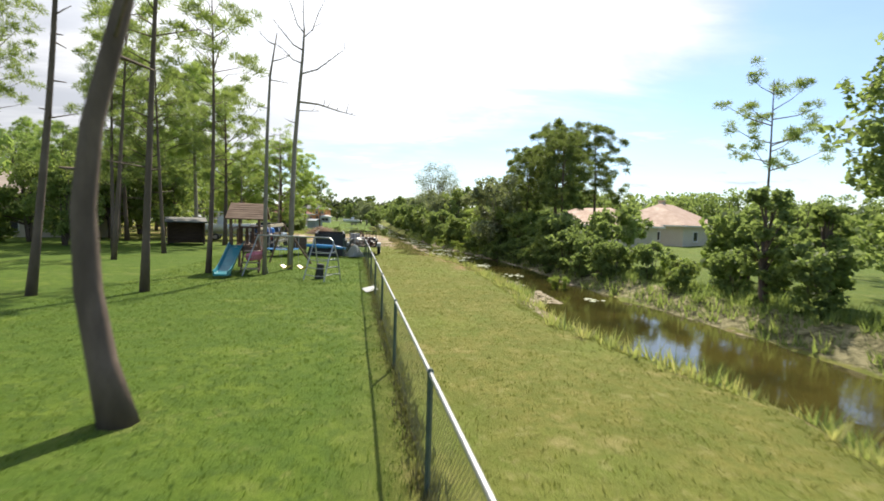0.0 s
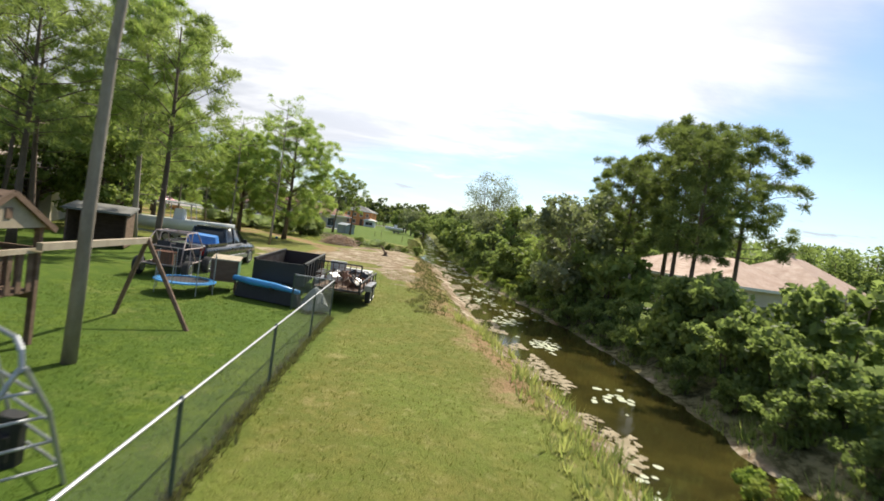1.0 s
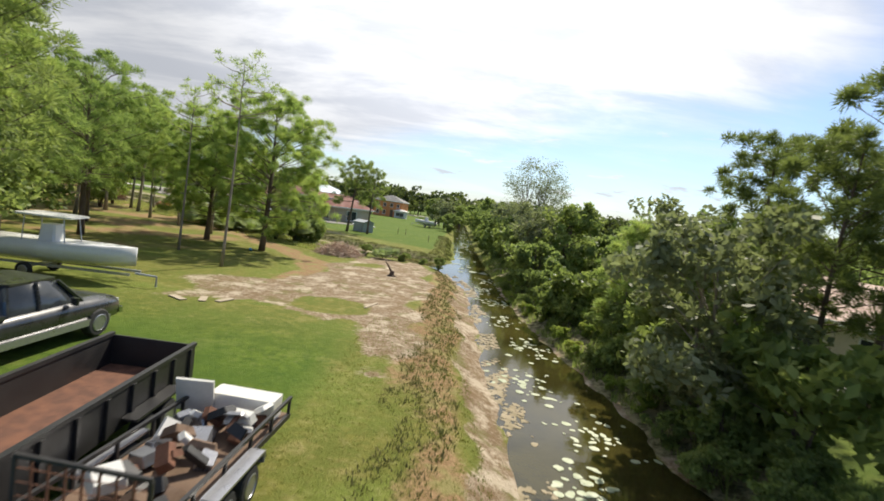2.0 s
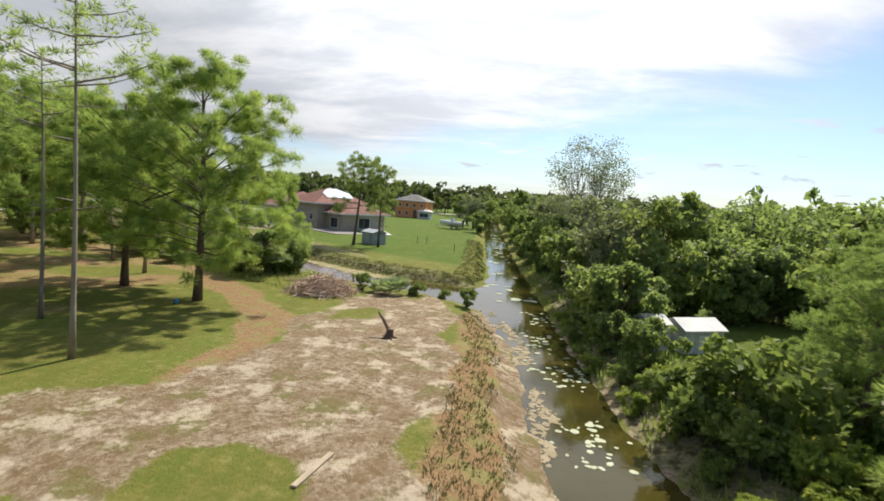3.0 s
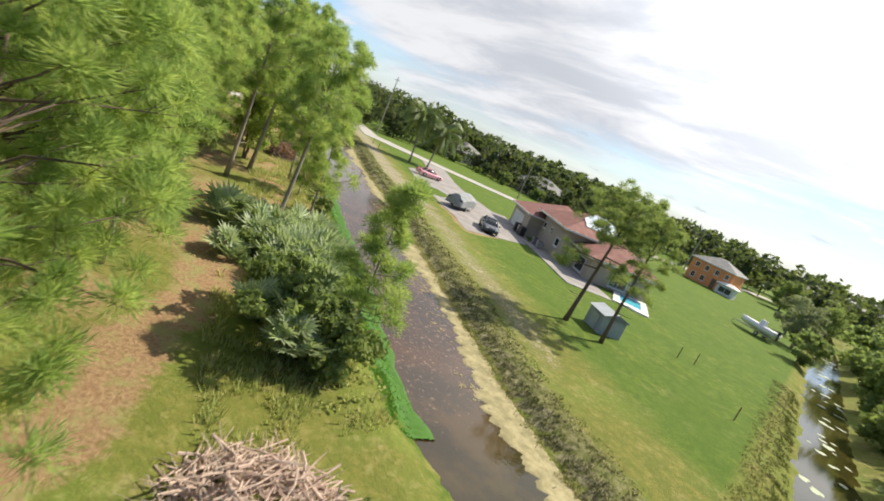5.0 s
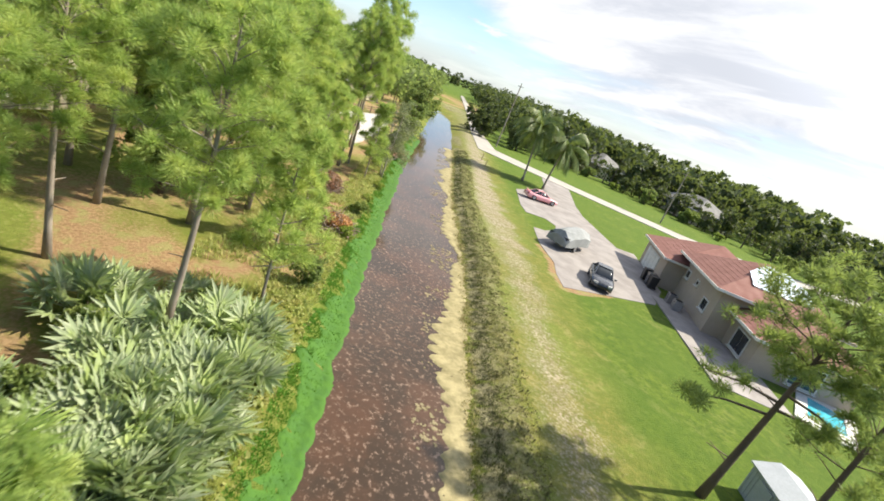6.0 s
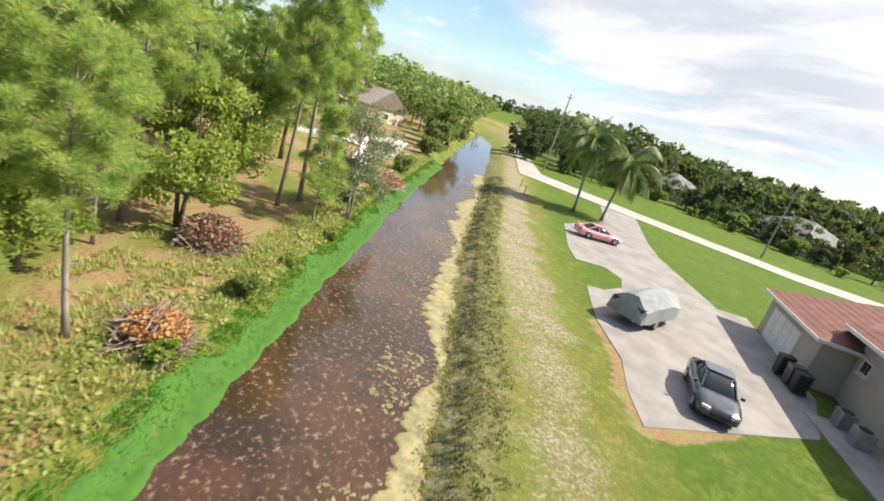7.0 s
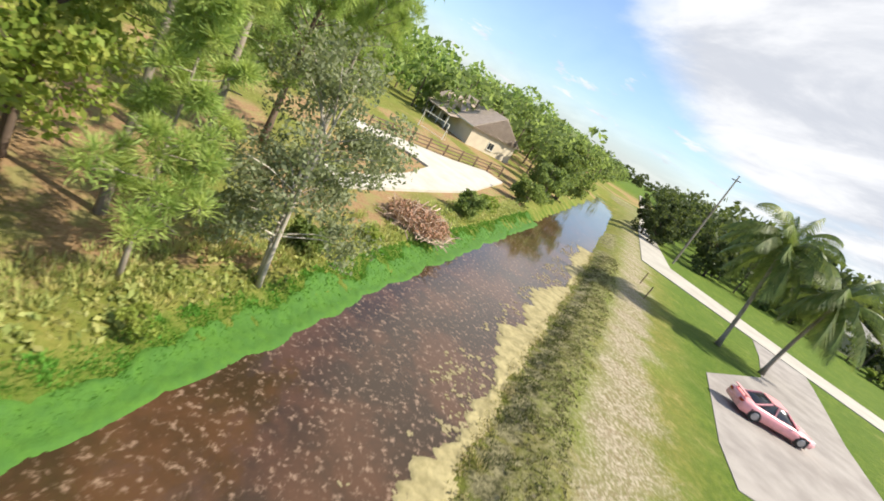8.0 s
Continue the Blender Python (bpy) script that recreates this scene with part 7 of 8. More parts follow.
# bins and clutter along the house
for x, y, w, h_, mat, lab in ((-32.4, 124.6, 0.6, 1.05, M_BLACK, "dark wheeled bin by the garage"), (-31.5, 124.0, 0.6, 1.0, M_CARGREY, "grey wheeled bin by the garage"), (-30.8, 123.4, 0.6, 1.0, M_BLACK, "dark wheeled bin by the garage")):
    b = thing("wheeled_bin", lab, "bin", pose(x, y, 0.06, 0, 0, -40), "bins by the garage")
    part("body", Geo().box((w, w * 1.1, h_), (0, 0, h_ / 2 + 0.05), (0, 0, 0), 1.12, 0.05), mat, b)
    part("lid", Geo().box((w * 1.18, w * 1.3, 0.06), (0, 0, h_ + 0.09), (4, 0, 0), bevel=0.05), mat, b)
    for s in (-1, 1):
        part("wheel", Geo().tube([(s * w * 0.4, w * 0.55, 0.1), (s * w * 0.5, w * 0.55, 0.1)], 0.1, 10), M_RUBBER, b)
for x, y in ((-28.2, 122.6), (-27.0, 121.6)):
    ac = thing("air_conditioner", "grey outdoor air conditioner by the wall", "air conditioner", pose(x, y, 0.05, 0, 0, -43))
    part("body", Geo().box((0.75, 0.75, 0.8), (0, 0, 0.42), bevel=0.05), M_RIM, ac)
    part("fan_grille", Geo().tube([(0, 0, 0.82), (0, 0, 0.85)], 0.3, 14), M_BLACK, ac)
    for i in range(6):
        part("louvre", Geo().box((0.70, 0.77, 0.02), (0, 0, 0.16 + 0.11 * i)), M_BLACK, ac)

# stakes on the lawn
for x, y in ((-5.3, 109.5), (-6.4, 108.6), (-1.1, 101.4)):
    solid("stake", Geo().tube([(0, 0, -0.1), (0, 0, 0.95)], 0.04, 6), M_WOOD, "thin wooden stake in the lawn", "stake", pose(x, y, floor_at(x, y)), "lawn stakes")

# goal, rail fence, poles
gl = thing("goal_frame", "small white football goal frame on grass", "goal", pose(-97.5, 116.3, 0, 0, 0, 55))
part("frame", Geo().tube([(-1.8, 0, 0), (-1.8, 0, 2.0), (1.8, 0, 2.0), (1.8, 0, 0)], 0.06, 6), M_TRIM, gl)
part("net_bar", Geo().tube([(-1.8, 0, 2.0), (-1.8, 1.0, 0.05), (1.8, 1.0, 0.05), (1.8, 0, 2.0)], 0.03, 5), M_TRIM, gl)
rf = thing("rail_fence", "brown wooden post-and-rail fence", "fence")
ra, rb = Vector((-80.2, 107.8, 0)), Vector((-91.5, 124.5, 0))
for i in range(9):
    p = ra.lerp(rb, i / 8)
    part("post", Geo().box((0.14, 0.14, 1.3), (p.x, p.y, 0.6)), M_WOOD, rf)
    if i < 8:
        q = ra.lerp(rb, (i + 1) / 8)
        for z in (0.45, 0.8, 1.12):
            part("rail", Geo().box(((q - p).length, 0.05, 0.12), ((p.x + q.x) / 2, (p.y + q.y) / 2, z), (0, 0, math.degrees(math.atan2(q.y - p.y, q.x - p.x)))), M_WOOD, rf)
for x, y, h_ in ((-96, 155.5, 14.5), (-60, 169, 10.5), (-24, 180, 10.5)):
    up_ = thing("utility_pole", "grey wooden utility pole by the road", "pole", pose(x, y, -0.2), "roadside poles")
    part("pole", Geo().tube([(0, 0, 0), (0.15, 0, h_)], [0.15, 0.10], 8), M_BARK_PALE, up_)
    part("cross_arm", Geo().box((1.8, 0.1, 0.12), (0.13, 0, h_ - 0.7)), M_BARK_PALE, up_)
for x, y in ((-68.4, 131.4), (-73.2, 134.2)):
    solid("stake", Geo().tube([(0, 0, -0.1), (0.1, 0, 1.2)], 0.05, 6), M_WOOD, "short leaning wooden post by the drive", "stake", pose(x, y, floor_at(x, y)), "drive posts")

# ---- palms and palmettos ----
def frond(g, rng, root, way, length, droop, leaflets, wide, fold=0.5):
    """A feather frond: an arching rib with hanging leaflets."""
    side = Vector((-way.y, way.x, 0)).normalized()
    prev = root
    ln = length / leaflets
    d = way.normalized()
    for i in range(leaflets):
        f = i / leaflets
        d = (d + Vector((0, 0, -droop * (0.4 + f) / leaflets * 2))).normalized()
        p = prev + d * ln
        w = wide * math.sin(3.14 * min(0.97, 0.16 + 0.8 * f))
        for s in (-1, 1):
            tip = p + side * s * w * rng.uniform(0.75, 1) + d * w * 0.5 - Vector((0, 0, w * fold * (0.6 + f)))
            g.add([prev, p, tip], [(0, 1, 2)])
        prev = p


def coconut_palm(at, h, lean, seed, label):
    rng = np.random.RandomState(seed)
    ob = thing("palm_tree", label, "palm", at)
    line = [(lean[0] * t ** 1.6, lean[1] * t ** 1.6, h * t) for t in (i / 9 for i in range(10))]
    part("trunk", Geo().tube(line, [0.26 if i == 0 else 0.17 - 0.05 * i / 9 for i in range(10)], 9), M_BARK_PALE, ob, smooth=True)
    top = Vector(line[-1])
    for i in range(36):
        a = i * 2.4
        el = rng.uniform(-0.45, 1.35)
        g = Geo()
        frond(g, rng, top, Vector((math.cos(a) * math.cos(el), math.sin(a) * math.cos(el), math.sin(el))), rng.uniform(4.0, 5.3), rng.uniform(0.9, 1.7), 30, 1.0, 0.9)
        me = g.mesh("frond")
        me.materials.append(M_PALM)
        part("frond", me, None, ob)
    part("crown_shaft", Geo().tube([top - Vector((0, 0, 0.5)), top + Vector((0, 0, 0.3))], [0.2, 0.1], 8), M_WEED, ob)
    return ob


coconut_palm(pose(-65.3, 136.9, 0), 8.2, (-0.5, -0.4), 61, "tall coconut palm with drooping fronds by the drive")
coconut_palm(pose(-63.2, 139.7, 0), 7.1, (0.5, 0.5), 62, "coconut palm with yellowing fronds by the drive")


def fan_leaf(g, rng, root, way, size):
    """A round fan of stiff pointed blades on a stalk."""
    side = way.cross(Vector((0, 0, 1))).normalized()
    upv = side.cross(way).normalized()
    g.tube([root, root + way * size * 0.8], 0.012, 3, False)
    hub = root + way * size * 0.8
    n = 13
    for i in range(n):
        a = -1.9 + 3.8 * i / (n - 1)
        d = (way * math.cos(a) + side * math.sin(a) + upv * rng.uniform(0.0, 0.25)).normalized()
        w = (side * math.cos(a) - way * math.sin(a)) * size * 0.085
        tip = hub + d * size * rng.uniform(0.8, 1.05) - Vector((0, 0, 0.08 * size))
        m = hub + d * size * 0.5
        g.add([hub, m - w, tip, m + w], [(0, 1, 2, 3)])


def fan_mesh(seed):
    """One fan leaf on its stalk, pointing along +x from its root."""
    g = Geo()
    fan_leaf(g, np.random.RandomState(seed), Vector((0, 0, 0)), Vector((1, 0, 0.001)).normalized(), 0.55)
    me = g.mesh("fan_leaf")
    me.materials.append(M_PALMETTO)
    return me


def palmetto(x, y, lift, size, rng, leaves=18):
    ob = thing("palmetto", "pale green saw palmetto with stiff fan leaves", "palmetto", pose(x, y, floor_at(x, y) + lift))
    ob["group"] = "palmetto thicket"
    for i in range(leaves):
        leaf = new("fan_leaf", fans[i % len(fans)])
        leaf.parent = ob
        a, el = rng.uniform(0, 360), rng.uniform(14, 75)
        leaf.matrix_basis = pose(0, 0, 0.05, 0, 0, a) @ pose(0.12 * size, 0, 0, 0, -el, 0) @ Matrix.Scale(size * rng.uniform(0.75, 1.25), 4)


rng = np.random.RandomState(9)
fans = [fan_mesh(100 + i) for i in range(5)]
spots = [(-18.2 + rng.normal() * 2.2, 82.0 + rng.normal() * 1.5) for i in range(46)] + [(-21.5 + rng.normal() * 1.6, 83.2 + rng.normal() * 1.2) for i in range(22)] + [(-3.6, 74.6), (-2.4, 74.3), (-3.0, 73.9)] + [(-12.2 + rng.normal() * 0.9, 76.3 + rng.normal() * 0.6) for i in range(9)]
for i, (x, y) in enumerate(spots):
    if canal_gap(np.array([x]), np.array([y]))[0] < 2.2 and i < 68:
        x, y = x - 1.0, y - 2.2
    palmetto(x, y, rng.uniform(-0.05, 0.25) if i < 71 else rng.uniform(0.6, 1.6), rng.uniform(0.95, 1.7) if i < 68 else 0.9, rng)

# small shrubs among the palmettos and along the banks
for tree, x, y, s, a in [(bush, -19.8, 80.0, 0.45, 0), (bush_lime, -16.2, 81.8, 0.42, 50), (bush, -22.8, 81.0, 0.5, 90), (bush_lime, -20.5, 84.8, 0.35, 10), (bush, -24.0, 84.6, 0.4, 140), (bush_lime, -17.4, 84.0, 0.3, 200),
                         (bush, -1.3, 74.6, 0.28, 0), (bush_dark, 1.9, 73.0, 0.3, 40), (bush_dark, -4.8, 74.9, 0.3, 80), (bush, 0.4, 74.6, 0.22, 20), (bush_dark, -27.2, 89.2, 0.4, 0), (bush, -37.8, 96.5, 0.35, 30), (bush_lime, -41.4, 98.8, 0.35, 60), (bush, -52.5, 105.0, 0.4, 10), (bush_lime, -56, 107.5, 0.4, 70), (bush, -67, 114.5, 0.6, 110), (bush_lime, -72, 117.5, 0.7, 30), (bush, -82, 124.5, 0.9, 0), (bush_dark, -88, 128.5, 1.2, 90), (broad, -93, 131, 0.9, 20), (broad, -99, 136, 1.1, 200)]:
    put(tree, x, y, s, a)
water_shrub = copy_thing(bush_lime, pose(9.3, 24.6, WATER - 0.1, 0, 0, 0) @ Matrix.Scale(0.42, 4))
water_shrub["label"] = "lime-green shrub standing in shallow canal water"
for tree, x, y, s, a in [(bush_dark, -100, 185, 1.0, 0), (bush, -92, 183, 0.9, 30), (bush_lime, -84, 184, 1.0, 60), (bush_dark, -76, 186, 1.0, 100), (bush, -66, 188, 1.1, 0), (bush_lime, -57, 186, 0.9, 200), (bush, -45, 190, 1.0, 120), (bush_dark, -98, 176, 0.8, 0), (far_broad, -88, 192, 0.8, 0), (far_broad, -62, 196, 0.9, 90), (far_broad, -48, 200, 1.0, 180), (far_broad, -30, 205, 0.9, 0), (far_broad, -109, 172, 0.9, 0), (far_broad, -106, 158, 0.9, 60), (far_broad, -112, 160, 0.9, 0), (far_broad, -112, 164, 1.1, 70), (far_broad, -118, 168, 1.0, 90), (broad, -40, 172 + 16, 0.8, 40),
                         (broad_grey, -1.2, 152, 1.05, 0), (bush_dark, 0.2, 140, 1.1, 0), (broad_grey, -3.0, 165, 1.0, 60), (broad, -8, 215, 1.1, 0), (broad, -36, 226, 1.0, 0), (bush_dark, -30, 222, 1.2, 0), (oak, 2, 205, 1.0, 30)]:
    put(tree, x, y, s, a)


# ---- grass and weeds ----
def blades(rng, x, y, z, per, height, width, spread=0.06):
    n = len(x)
    c = np.repeat(np.stack([x, y, z], 1), per, axis=0)
    a = rng.uniform(0, 6.28, (n * per, 1))
    hgt = np.repeat(height, per)[:, None] * rng.uniform(0.6, 1.2, (n * per, 1))
    out_ = np.concatenate([np.cos(a), np.sin(a), np.zeros_like(a)], 1)
    side = np.concatenate([-np.sin(a), np.cos(a), np.zeros_like(a)], 1)
    base = c + out_ * rng.uniform(0, spread, (n * per, 1))
    tip = base + out_ * hgt * rng.uniform(0.2, 0.8, (n * per, 1)) + np.array((0, 0, 1)) * hgt
    w = width * rng.uniform(0.6, 1.4, (n * per, 1))
    return np.stack([base - side * w, base + side * w, tip], 1).reshape(-1, 3)


def meadow(name, mat, label, x, y, per, low, high, width, seed, spread=0.06):
    rng = np.random.RandomState(seed)
    z = ground_height(x, y) - 0.02
    me = array_mesh(name, blades(rng, x, y, z, per, rng.uniform(low, high, len(x)), width, spread), 3)
    me.materials.append(mat)
    return tagged(new(name, me), label, "grass", kind="stuff")


def scatter(rng, n, x0, x1, y0, y1, keep):
    x, y = rng.uniform(x0, x1, n), rng.uniform(y0, y1, n)
    k = keep(x, y)
    return x[k], y[k]


rng = np.random.RandomState(77)
x, y = scatter(rng, 26000, -9, 0.5, 1.5, 36, lambda x, y: x < fence_x(y) - 0.02)
meadow("lawn_grass", M_GRASS, "short lush green lawn grass", x, y, 4, 0.03, 0.075, 0.012, 1, 0.08)
x, y = scatter(rng, 30000, 0.2, 7.5, 1.5, 52, lambda x, y: (x > fence_x(y)) & (canal_gap(x, y) > 0.7))
meadow("mown_grass", M_GRASS_DRY, "short yellowish mown grass", x, y, 4, 0.025, 0.065, 0.012, 2, 0.08)
y = rng.uniform(-2, 33, 2600)
x = fence_x(y) + rng.normal(0.03, 0.07, 2600)
meadow("fence_weeds", M_WEED_BROWN, "dull untrimmed grass along the fence foot", x, y, 4, 0.06, 0.2, 0.014, 21, 0.06)
x, y = scatter(rng, 9000, 0, 9, 2, 76, lambda x, y: (y < 38) & (canal_gap(x, y) > 0.25) & (canal_gap(x, y) < 1.7 + 0.5 * waves(x, y, 4, 3)) & (waves(x, y, 2.2, 9) > -0.3))
meadow("bank_weeds", M_WEED, "ragged yellow-green weeds on the canal bank", x, y, 6, 0.12, 0.5, 0.022, 3, 0.15)
x, y = scatter(rng, 5000, 1.2, 5, 36, 73, lambda x, y: (canal_gap(x, y) > 0.6) & (np.abs(x - 3.0 - 0.4 * waves(x, y, 5, 8)) < 0.8))
meadow("bank_weeds", M_WEED_BROWN, "low olive-brown weeds beside the sand", x, y, 5, 0.04, 0.15, 0.022, 4, 0.15)
x, y = scatter(rng, 16000, 6, 17, 2, 100, lambda x, y: (canal_gap(x, y) > 0.1) & (canal_gap(x, y) < 4.0) & (x > 6.5) & (waves(x, y, 3.0, 29) > -0.4))
meadow("bank_weeds", M_LEAF, "rough green growth on the shaded bank", x, y, 6, 0.12, 0.55, 0.025, 14, 0.2)
north_pts = np.array(C2_NORTH[2:])
corner_pts = np.array(C2_NORTH[2:-1] + [(-0.4, 82.5), (1.2, 82.6), (2.3, 83.6), (2.8, 86)] + C1_WEST_FAR[1:4])


def beside(line, n, d0, d1, rng, s0=0.0, s1=1.0, sign=1):
    seg = np.hypot(*(line[1:] - line[:-1]).T)
    cum = np.concatenate([[0], np.cumsum(seg)])
    s = rng.uniform(s0, s1, n) * cum[-1]
    k = np.clip(np.searchsorted(cum, s, side="right") - 1, 0, len(seg) - 1)
    t = ((s - cum[k]) / seg[k])[:, None]
    p = line[k] + (line[k + 1] - line[k]) * t
    d = (line[k + 1] - line[k]) / seg[k][:, None]
    nn = np.stack([-d[:, 1], d[:, 0]], 1) * sign
    return (p + nn * rng.uniform(d0, d1, (n, 1))).T


# Bank shade is put into the colour of the weeds on this edge
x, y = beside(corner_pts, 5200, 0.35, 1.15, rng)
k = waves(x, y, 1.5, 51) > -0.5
meadow("bank_weeds", M_WEED_SHADE, "dark weeds with painted bank shade on the steep canal edge", x[k], y[k], 6, 0.04, 0.16, 0.025, 16, 0.2)
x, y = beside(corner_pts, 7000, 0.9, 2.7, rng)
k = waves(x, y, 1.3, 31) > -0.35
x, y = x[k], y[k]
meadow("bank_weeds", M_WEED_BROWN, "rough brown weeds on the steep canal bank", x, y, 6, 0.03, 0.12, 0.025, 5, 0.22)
x, y = beside(north_pts, 4000, -0.2, 0.45, rng)
k = waves(x, y, 1.6, 32) > -0.3
meadow("bank_weeds", M_WEED_TAN, "straw-coloured trailing weeds at the water's edge", x[k], y[k], 6, 0.04, 0.16, 0.022, 15, 0.22)
south_pts = np.array(C2_SOUTH[:10])
weed_pts = np.array([(-7.6, 80.0)] + C2_SOUTH[2:10])
x, y = beside(weed_pts[::-1], 34000, -0.3, 1.2, rng, sign=-1)
k = canal_gap(x, y) > -0.4
meadow("bank_reeds", M_WEED_GREEN, "bright green water weed along the bank", x[k], y[k], 5, 0.03, 0.10, 0.03, 7, 0.12)
x, y = beside(south_pts[::-1], 22000, 1.3, 7.0, rng, sign=-1)
k = (canal_gap(x, y) > 1.2) & (waves(x, y, 3.0, 19) > -0.25) & (x < -8) & ((x > -43) | (canal_gap(x, y) < 3.6))
meadow("dry_weeds", M_WEED, "dry yellow-green weeds below the pines", x[k], y[k], 5, 0.08, 0.34, 0.028, 8, 0.16)

def herbs(name, mat, label, x, y, high, leaf, seed):
    """Low leafy herbs as one piece."""
    rng = np.random.RandomState(seed)
    z = ground_height(x, y) + high * rng.uniform(0.05, 1.0, len(x)) * (0.55 + 0.45 * waves(x, y, 1.6, seed))
    me = array_mesh(name, leaf_cards(rng, np.stack([x, y, z], 1), leaf), 4)
    me.materials.append(mat)
    return tagged(new(name, me), label, "weeds", kind="stuff")


x, y = beside(south_pts[::-1], 17000, 1.1, 3.8, rng, sign=-1)
k = (canal_gap(x, y) > 0.9) & (waves(x, y, 1.9, 33) > -0.5) & (x < -9) & ((x > -43) | (canal_gap(x, y) < 2.6))
herbs("bank_herbs", M_WEED, "leafy yellow-olive weeds above the canal bank", x[k], y[k], 0.34, 0.10, 34)
x, y = beside(corner_pts, 8000, 1.0, 2.5, rng)
k = waves(x, y, 1.1, 38) > 0.1
herbs("bank_herbs", M_WEED_BROWN, "low olive weeds on the steep bank", x[k], y[k], 0.16, 0.07, 39)

x, y = beside(north_pts, 4500, -0.3, 0.35, rng)
k = waves(x, y, 1.4, 44) > -0.1
herbs("bank_herbs", M_WEED_TAN, "dry tan weeds low on the bank", x[k], y[k], 0.14, 0.06, 45)

# ---- floating scum, lily pads and painted sky reflections ----
M_SCUM = plain("tan_algae_scum", (0.36, 0.295, 0.19), (0.25, 0.205, 0.12), 2.5, 0.9, grain=10, relief=0.5, world_space=True)
M_STRAW_SCUM = plain("straw_algae_scum", (0.42, 0.36, 0.185), (0.22, 0.19, 0.09), 2.2, 0.9, grain=11, relief=1.0, world_space=True)
M_SCUM_OLIVE = plain("olive_algae_scum", (0.27, 0.225, 0.125), (0.17, 0.145, 0.07), 2.5, 0.9, grain=10, relief=0.5, world_space=True)
# Lily pads, and the far patches that stand in for reflected sky
M_PADS_REFLECTION = plain("pale_pads_and_reflections", (0.40, 0.43, 0.28), (0.28, 0.33, 0.18), 2.0, 0.5, grain=14, relief=0.2, world_space=True)


def float_patches(name, centres, r0, r1, mat, label, seed, wob=0.45, high=0.02, n=14):
    """Flat uneven mats that float on the water, as one piece."""
    rng = np.random.RandomState(seed)
    g = Geo()
    for x, y in centres:
        r = rng.uniform(r0, r1)
        ph = rng.uniform(0, 6.28, 3)
        asp = rng.uniform(0.5, 1.0)
        tilt = rng.uniform(0, 3.14)
        out_ = []
        for i in range(n):
            a = 6.2832 * i / n
            q = r * (1 + wob * (0.5 * math.sin(2 * a + ph[0]) + 0.35 * math.sin(3 * a + ph[1]) + 0.3 * math.sin(5 * a + ph[2])))
            u, v = q * math.cos(a), q * asp * math.sin(a)
            out_.append((x + u * math.cos(tilt) - v * math.sin(tilt), y + u * math.sin(tilt) + v * math.cos(tilt)))
        z = WATER + 0.006 + rng.uniform(0, high)
        g.prism(out_, z - 0.012, z)
    return tagged(new(name, fixed(g.mesh(name), mat)), label, "floating plants", kind="stuff")


rng = np.random.RandomState(55)
c1 = np.array(C1_WEST[3:])
x, y = beside(c1, 3400, 0.0, 0.95, rng, 0.07, 1.0, -1)
k = waves(x, y, 4, 61) + 0.6 * waves(x, y, 1.3, 62) > -0.1
x, y = x[k], y[k]
float_patches("algae_scum", list(zip(x, y)), 0.03, 0.13, M_SCUM, "tan algae scum along the canal edge", 1, 0.5, 0.006, 8)
pads = []
for cx, cy, n_, sp in [(7.0, 24.5, 24, 0.7), (8.0, 36.5, 46, 0.6), (7.2, 41.0, 40, 0.7), (8.2, 44, 40, 0.9), (6.6, 48, 50, 1.0), (7.4, 53, 50, 1.0), (6.3, 58, 40, 0.9), (6.2, 64, 40, 1.0), (5.6, 69, 40, 0.9), (6.0, 74, 30, 0.9), (8.6, 30, 20, 0.6), (9.6, 21, 12, 0.4)]:
    pads += [(cx + rng.normal() * sp * 0.6, cy + rng.normal() * sp) for i in range(n_)]
float_patches("lily_pads", pads, 0.05, 0.16, M_PADS_REFLECTION, "pale lily pads floating in clusters", 2, 0.1, 0.01)
# Mostly reflected sky, drawn as flat pale patches, with some pads
streaks = [(4.6 + rng.normal() * 0.9 - 0.012 * (y - 80), y) for y in rng.uniform(78, 190, 80)]
float_patches("algae_scum", streaks, 0.15, 0.5, M_PADS_REFLECTION, "pale patches for sky reflections and pads down the far canal", 3)


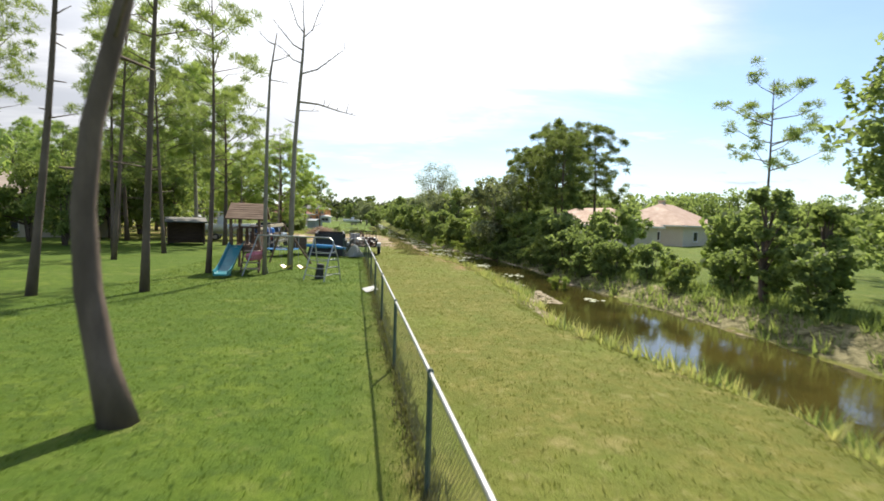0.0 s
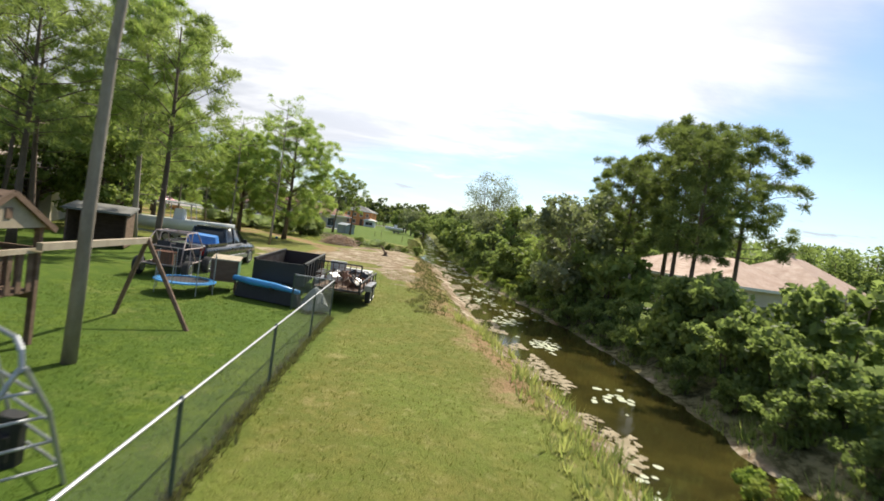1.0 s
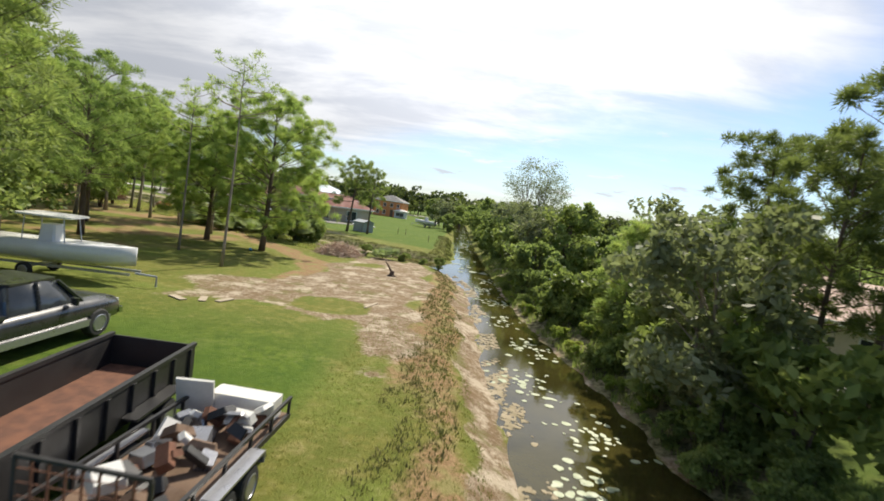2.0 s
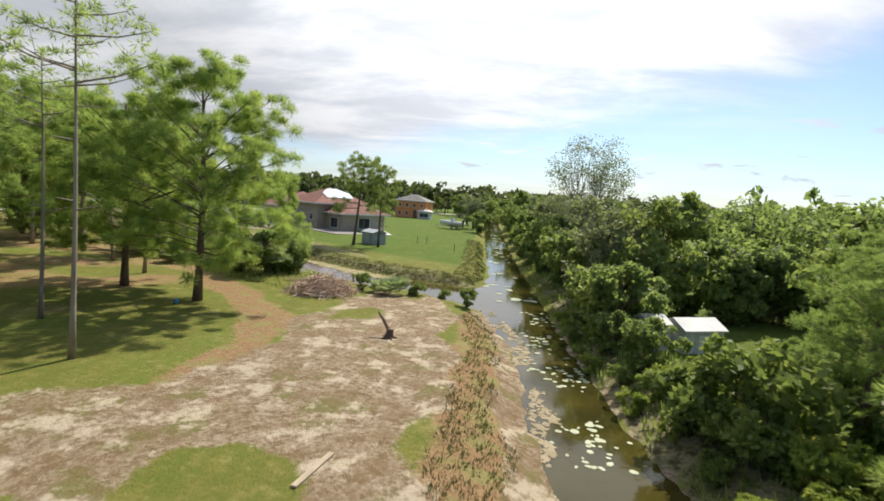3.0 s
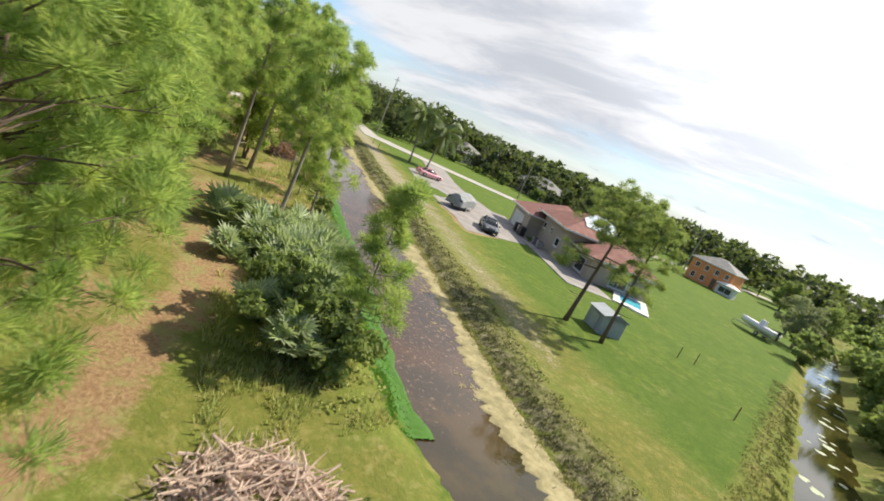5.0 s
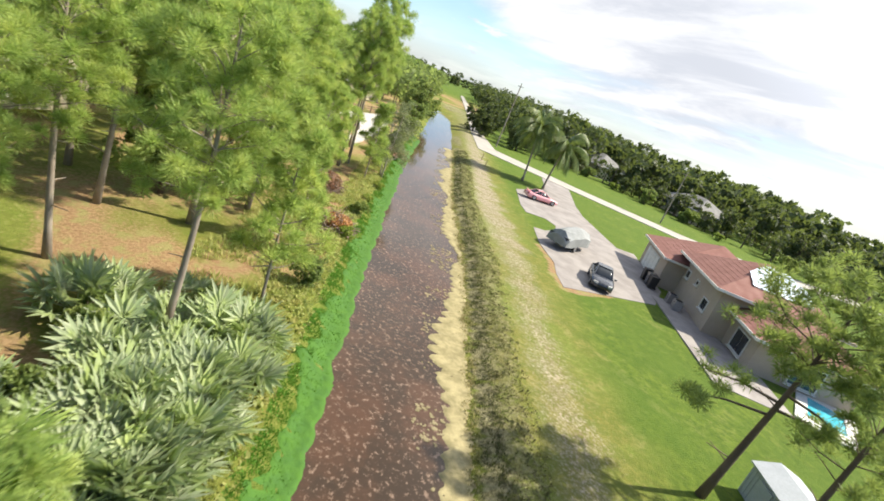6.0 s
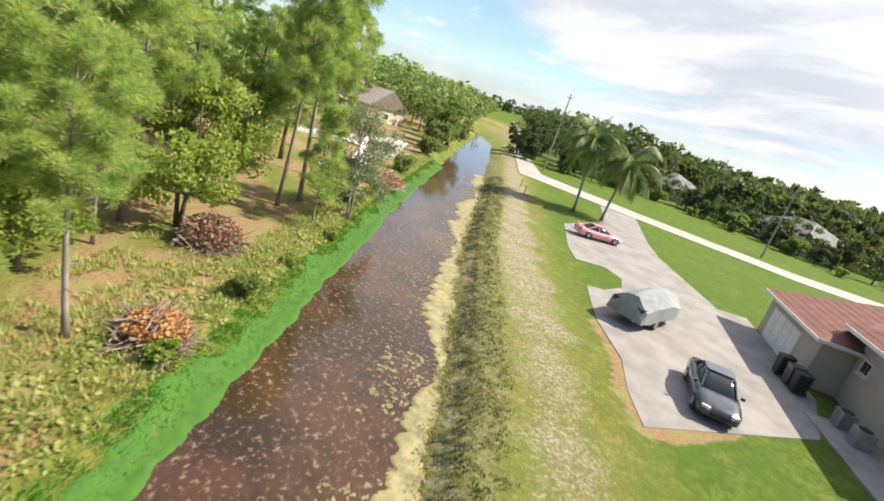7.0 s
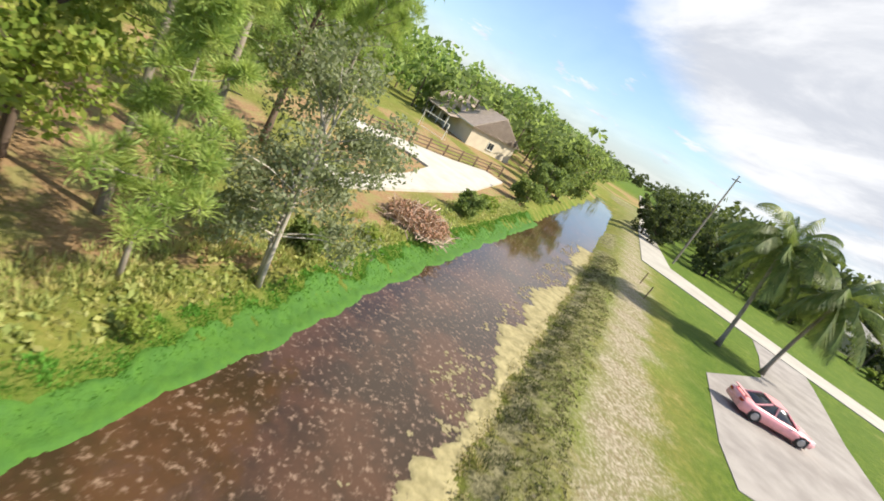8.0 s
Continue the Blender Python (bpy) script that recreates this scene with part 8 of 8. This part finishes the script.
def edge_mat(name, line, step, inner, outer, cells, base, thick, mat, label, seed):
    """A lumpy mat along a bank with a scalloped edge, as one sheet with a rolled rim."""
    rng = np.random.RandomState(seed)
    pts = np.asarray(line, float)
    seg = np.hypot(*(pts[1:] - pts[:-1]).T)
    cum = np.concatenate([[0], np.cumsum(seg)])
    t = np.arange(0, cum[-1], step)
    px, py = np.interp(t, cum, pts[:, 0]), np.interp(t, cum, pts[:, 1])
    dx, dy = np.gradient(px), np.gradient(py)
    ln = np.hypot(dx, dy)
    nx_, ny_ = -dy / ln, dx / ln
    a, b = inner(px, py, t), outer(px, py, t)
    u = np.linspace(0, 1, cells)[None, :]
    off = a[:, None] * (1 - u) + b[:, None] * u
    X, Y = px[:, None] + nx_[:, None] * off, py[:, None] + ny_[:, None] * off
    body_ = np.clip(np.minimum(u, 1 - u) * 7, 0, 1) ** 0.5 * np.clip(np.abs(b - a) / 0.3, 0, 1)[:, None]
    Z = base(X, Y) + thick * body_ * (0.7 + 0.3 * waves(X, Y, 0.3, seed) + 0.5 * rng.uniform(-1, 1, X.shape)) - 0.03 * (1 - body_)
    n, m = X.shape
    k = np.arange(n * m).reshape(n, m)
    me = bpy.data.meshes.new(name)
    me.from_pydata(np.stack([X, Y, Z], -1).reshape(-1, 3).tolist(), [], np.stack([k[:-1, :-1], k[:-1, 1:], k[1:, 1:], k[1:, :-1]], -1).reshape(-1, 4).tolist())
    me.materials.append(mat)
    me.polygons.foreach_set("use_smooth", [True] * len(me.polygons))
    return tagged(new(name, me), label, "floating plants", kind="stuff")


def scallops(t, size, x, y, seed):
    """Rounded lobes along a line, 0 to 1."""
    return np.abs(np.sin(3.14 * t / size + 1.2 * waves(x, y, size * 4, seed))) ** 0.7


edge_mat("algae_mat", north_pts[:-1], 0.09, lambda x, y, t: 0.4 + 0.0 * x, lambda x, y, t: 0.1 - np.clip(1.3 + 0.55 * waves(x, y, 11, 21) + 0.3 * waves(x, y, 4, 22), 0.35, 2.1) * (0.72 + 0.28 * scallops(t, 1.1, x, y, 24)) - 0.07 * waves(x, y, 0.5, 25), 14,
         lambda x, y: WATER + 0.0 * x, 0.05, M_STRAW_SCUM, "straw-coloured algae mat with scalloped edge along the bank", 4)
x, y = beside(np.array(C2_NORTH[2:-2]), 3200, -2.3, 0.2, rng)
k = waves(x, y, 5, 23) + 0.5 * waves(x, y, 1.2, 24) > 0.0
float_patches("algae_scum", list(zip(x[k], y[k])), 0.03, 0.12, M_SCUM_OLIVE, "broken olive-tan algae along the bank", 6, 0.5, 0.01, 8)
M_MOSS = plain("bright_green_water_weed", (0.038, 0.125, 0.010), (0.068, 0.17, 0.016), 2.6, 0.9, grain=22, relief=1.0, world_space=True)
edge_mat("water_weed_mat", weed_pts, 0.12, lambda x, y, t: -0.42 - 0.15 * scallops(t, 1.9, x, y, 31) - 0.12 * waves(x, y, 4, 32), lambda x, y, t: 0.72 + 0.3 * waves(x, y, 5, 33) + 0.12 * waves(x, y, 1.2, 34), 12,
         lambda x, y: np.maximum(ground_height(x, y), WATER) + 0.015, 0.05, M_MOSS, "dense bright green water weed along the bank", 5)
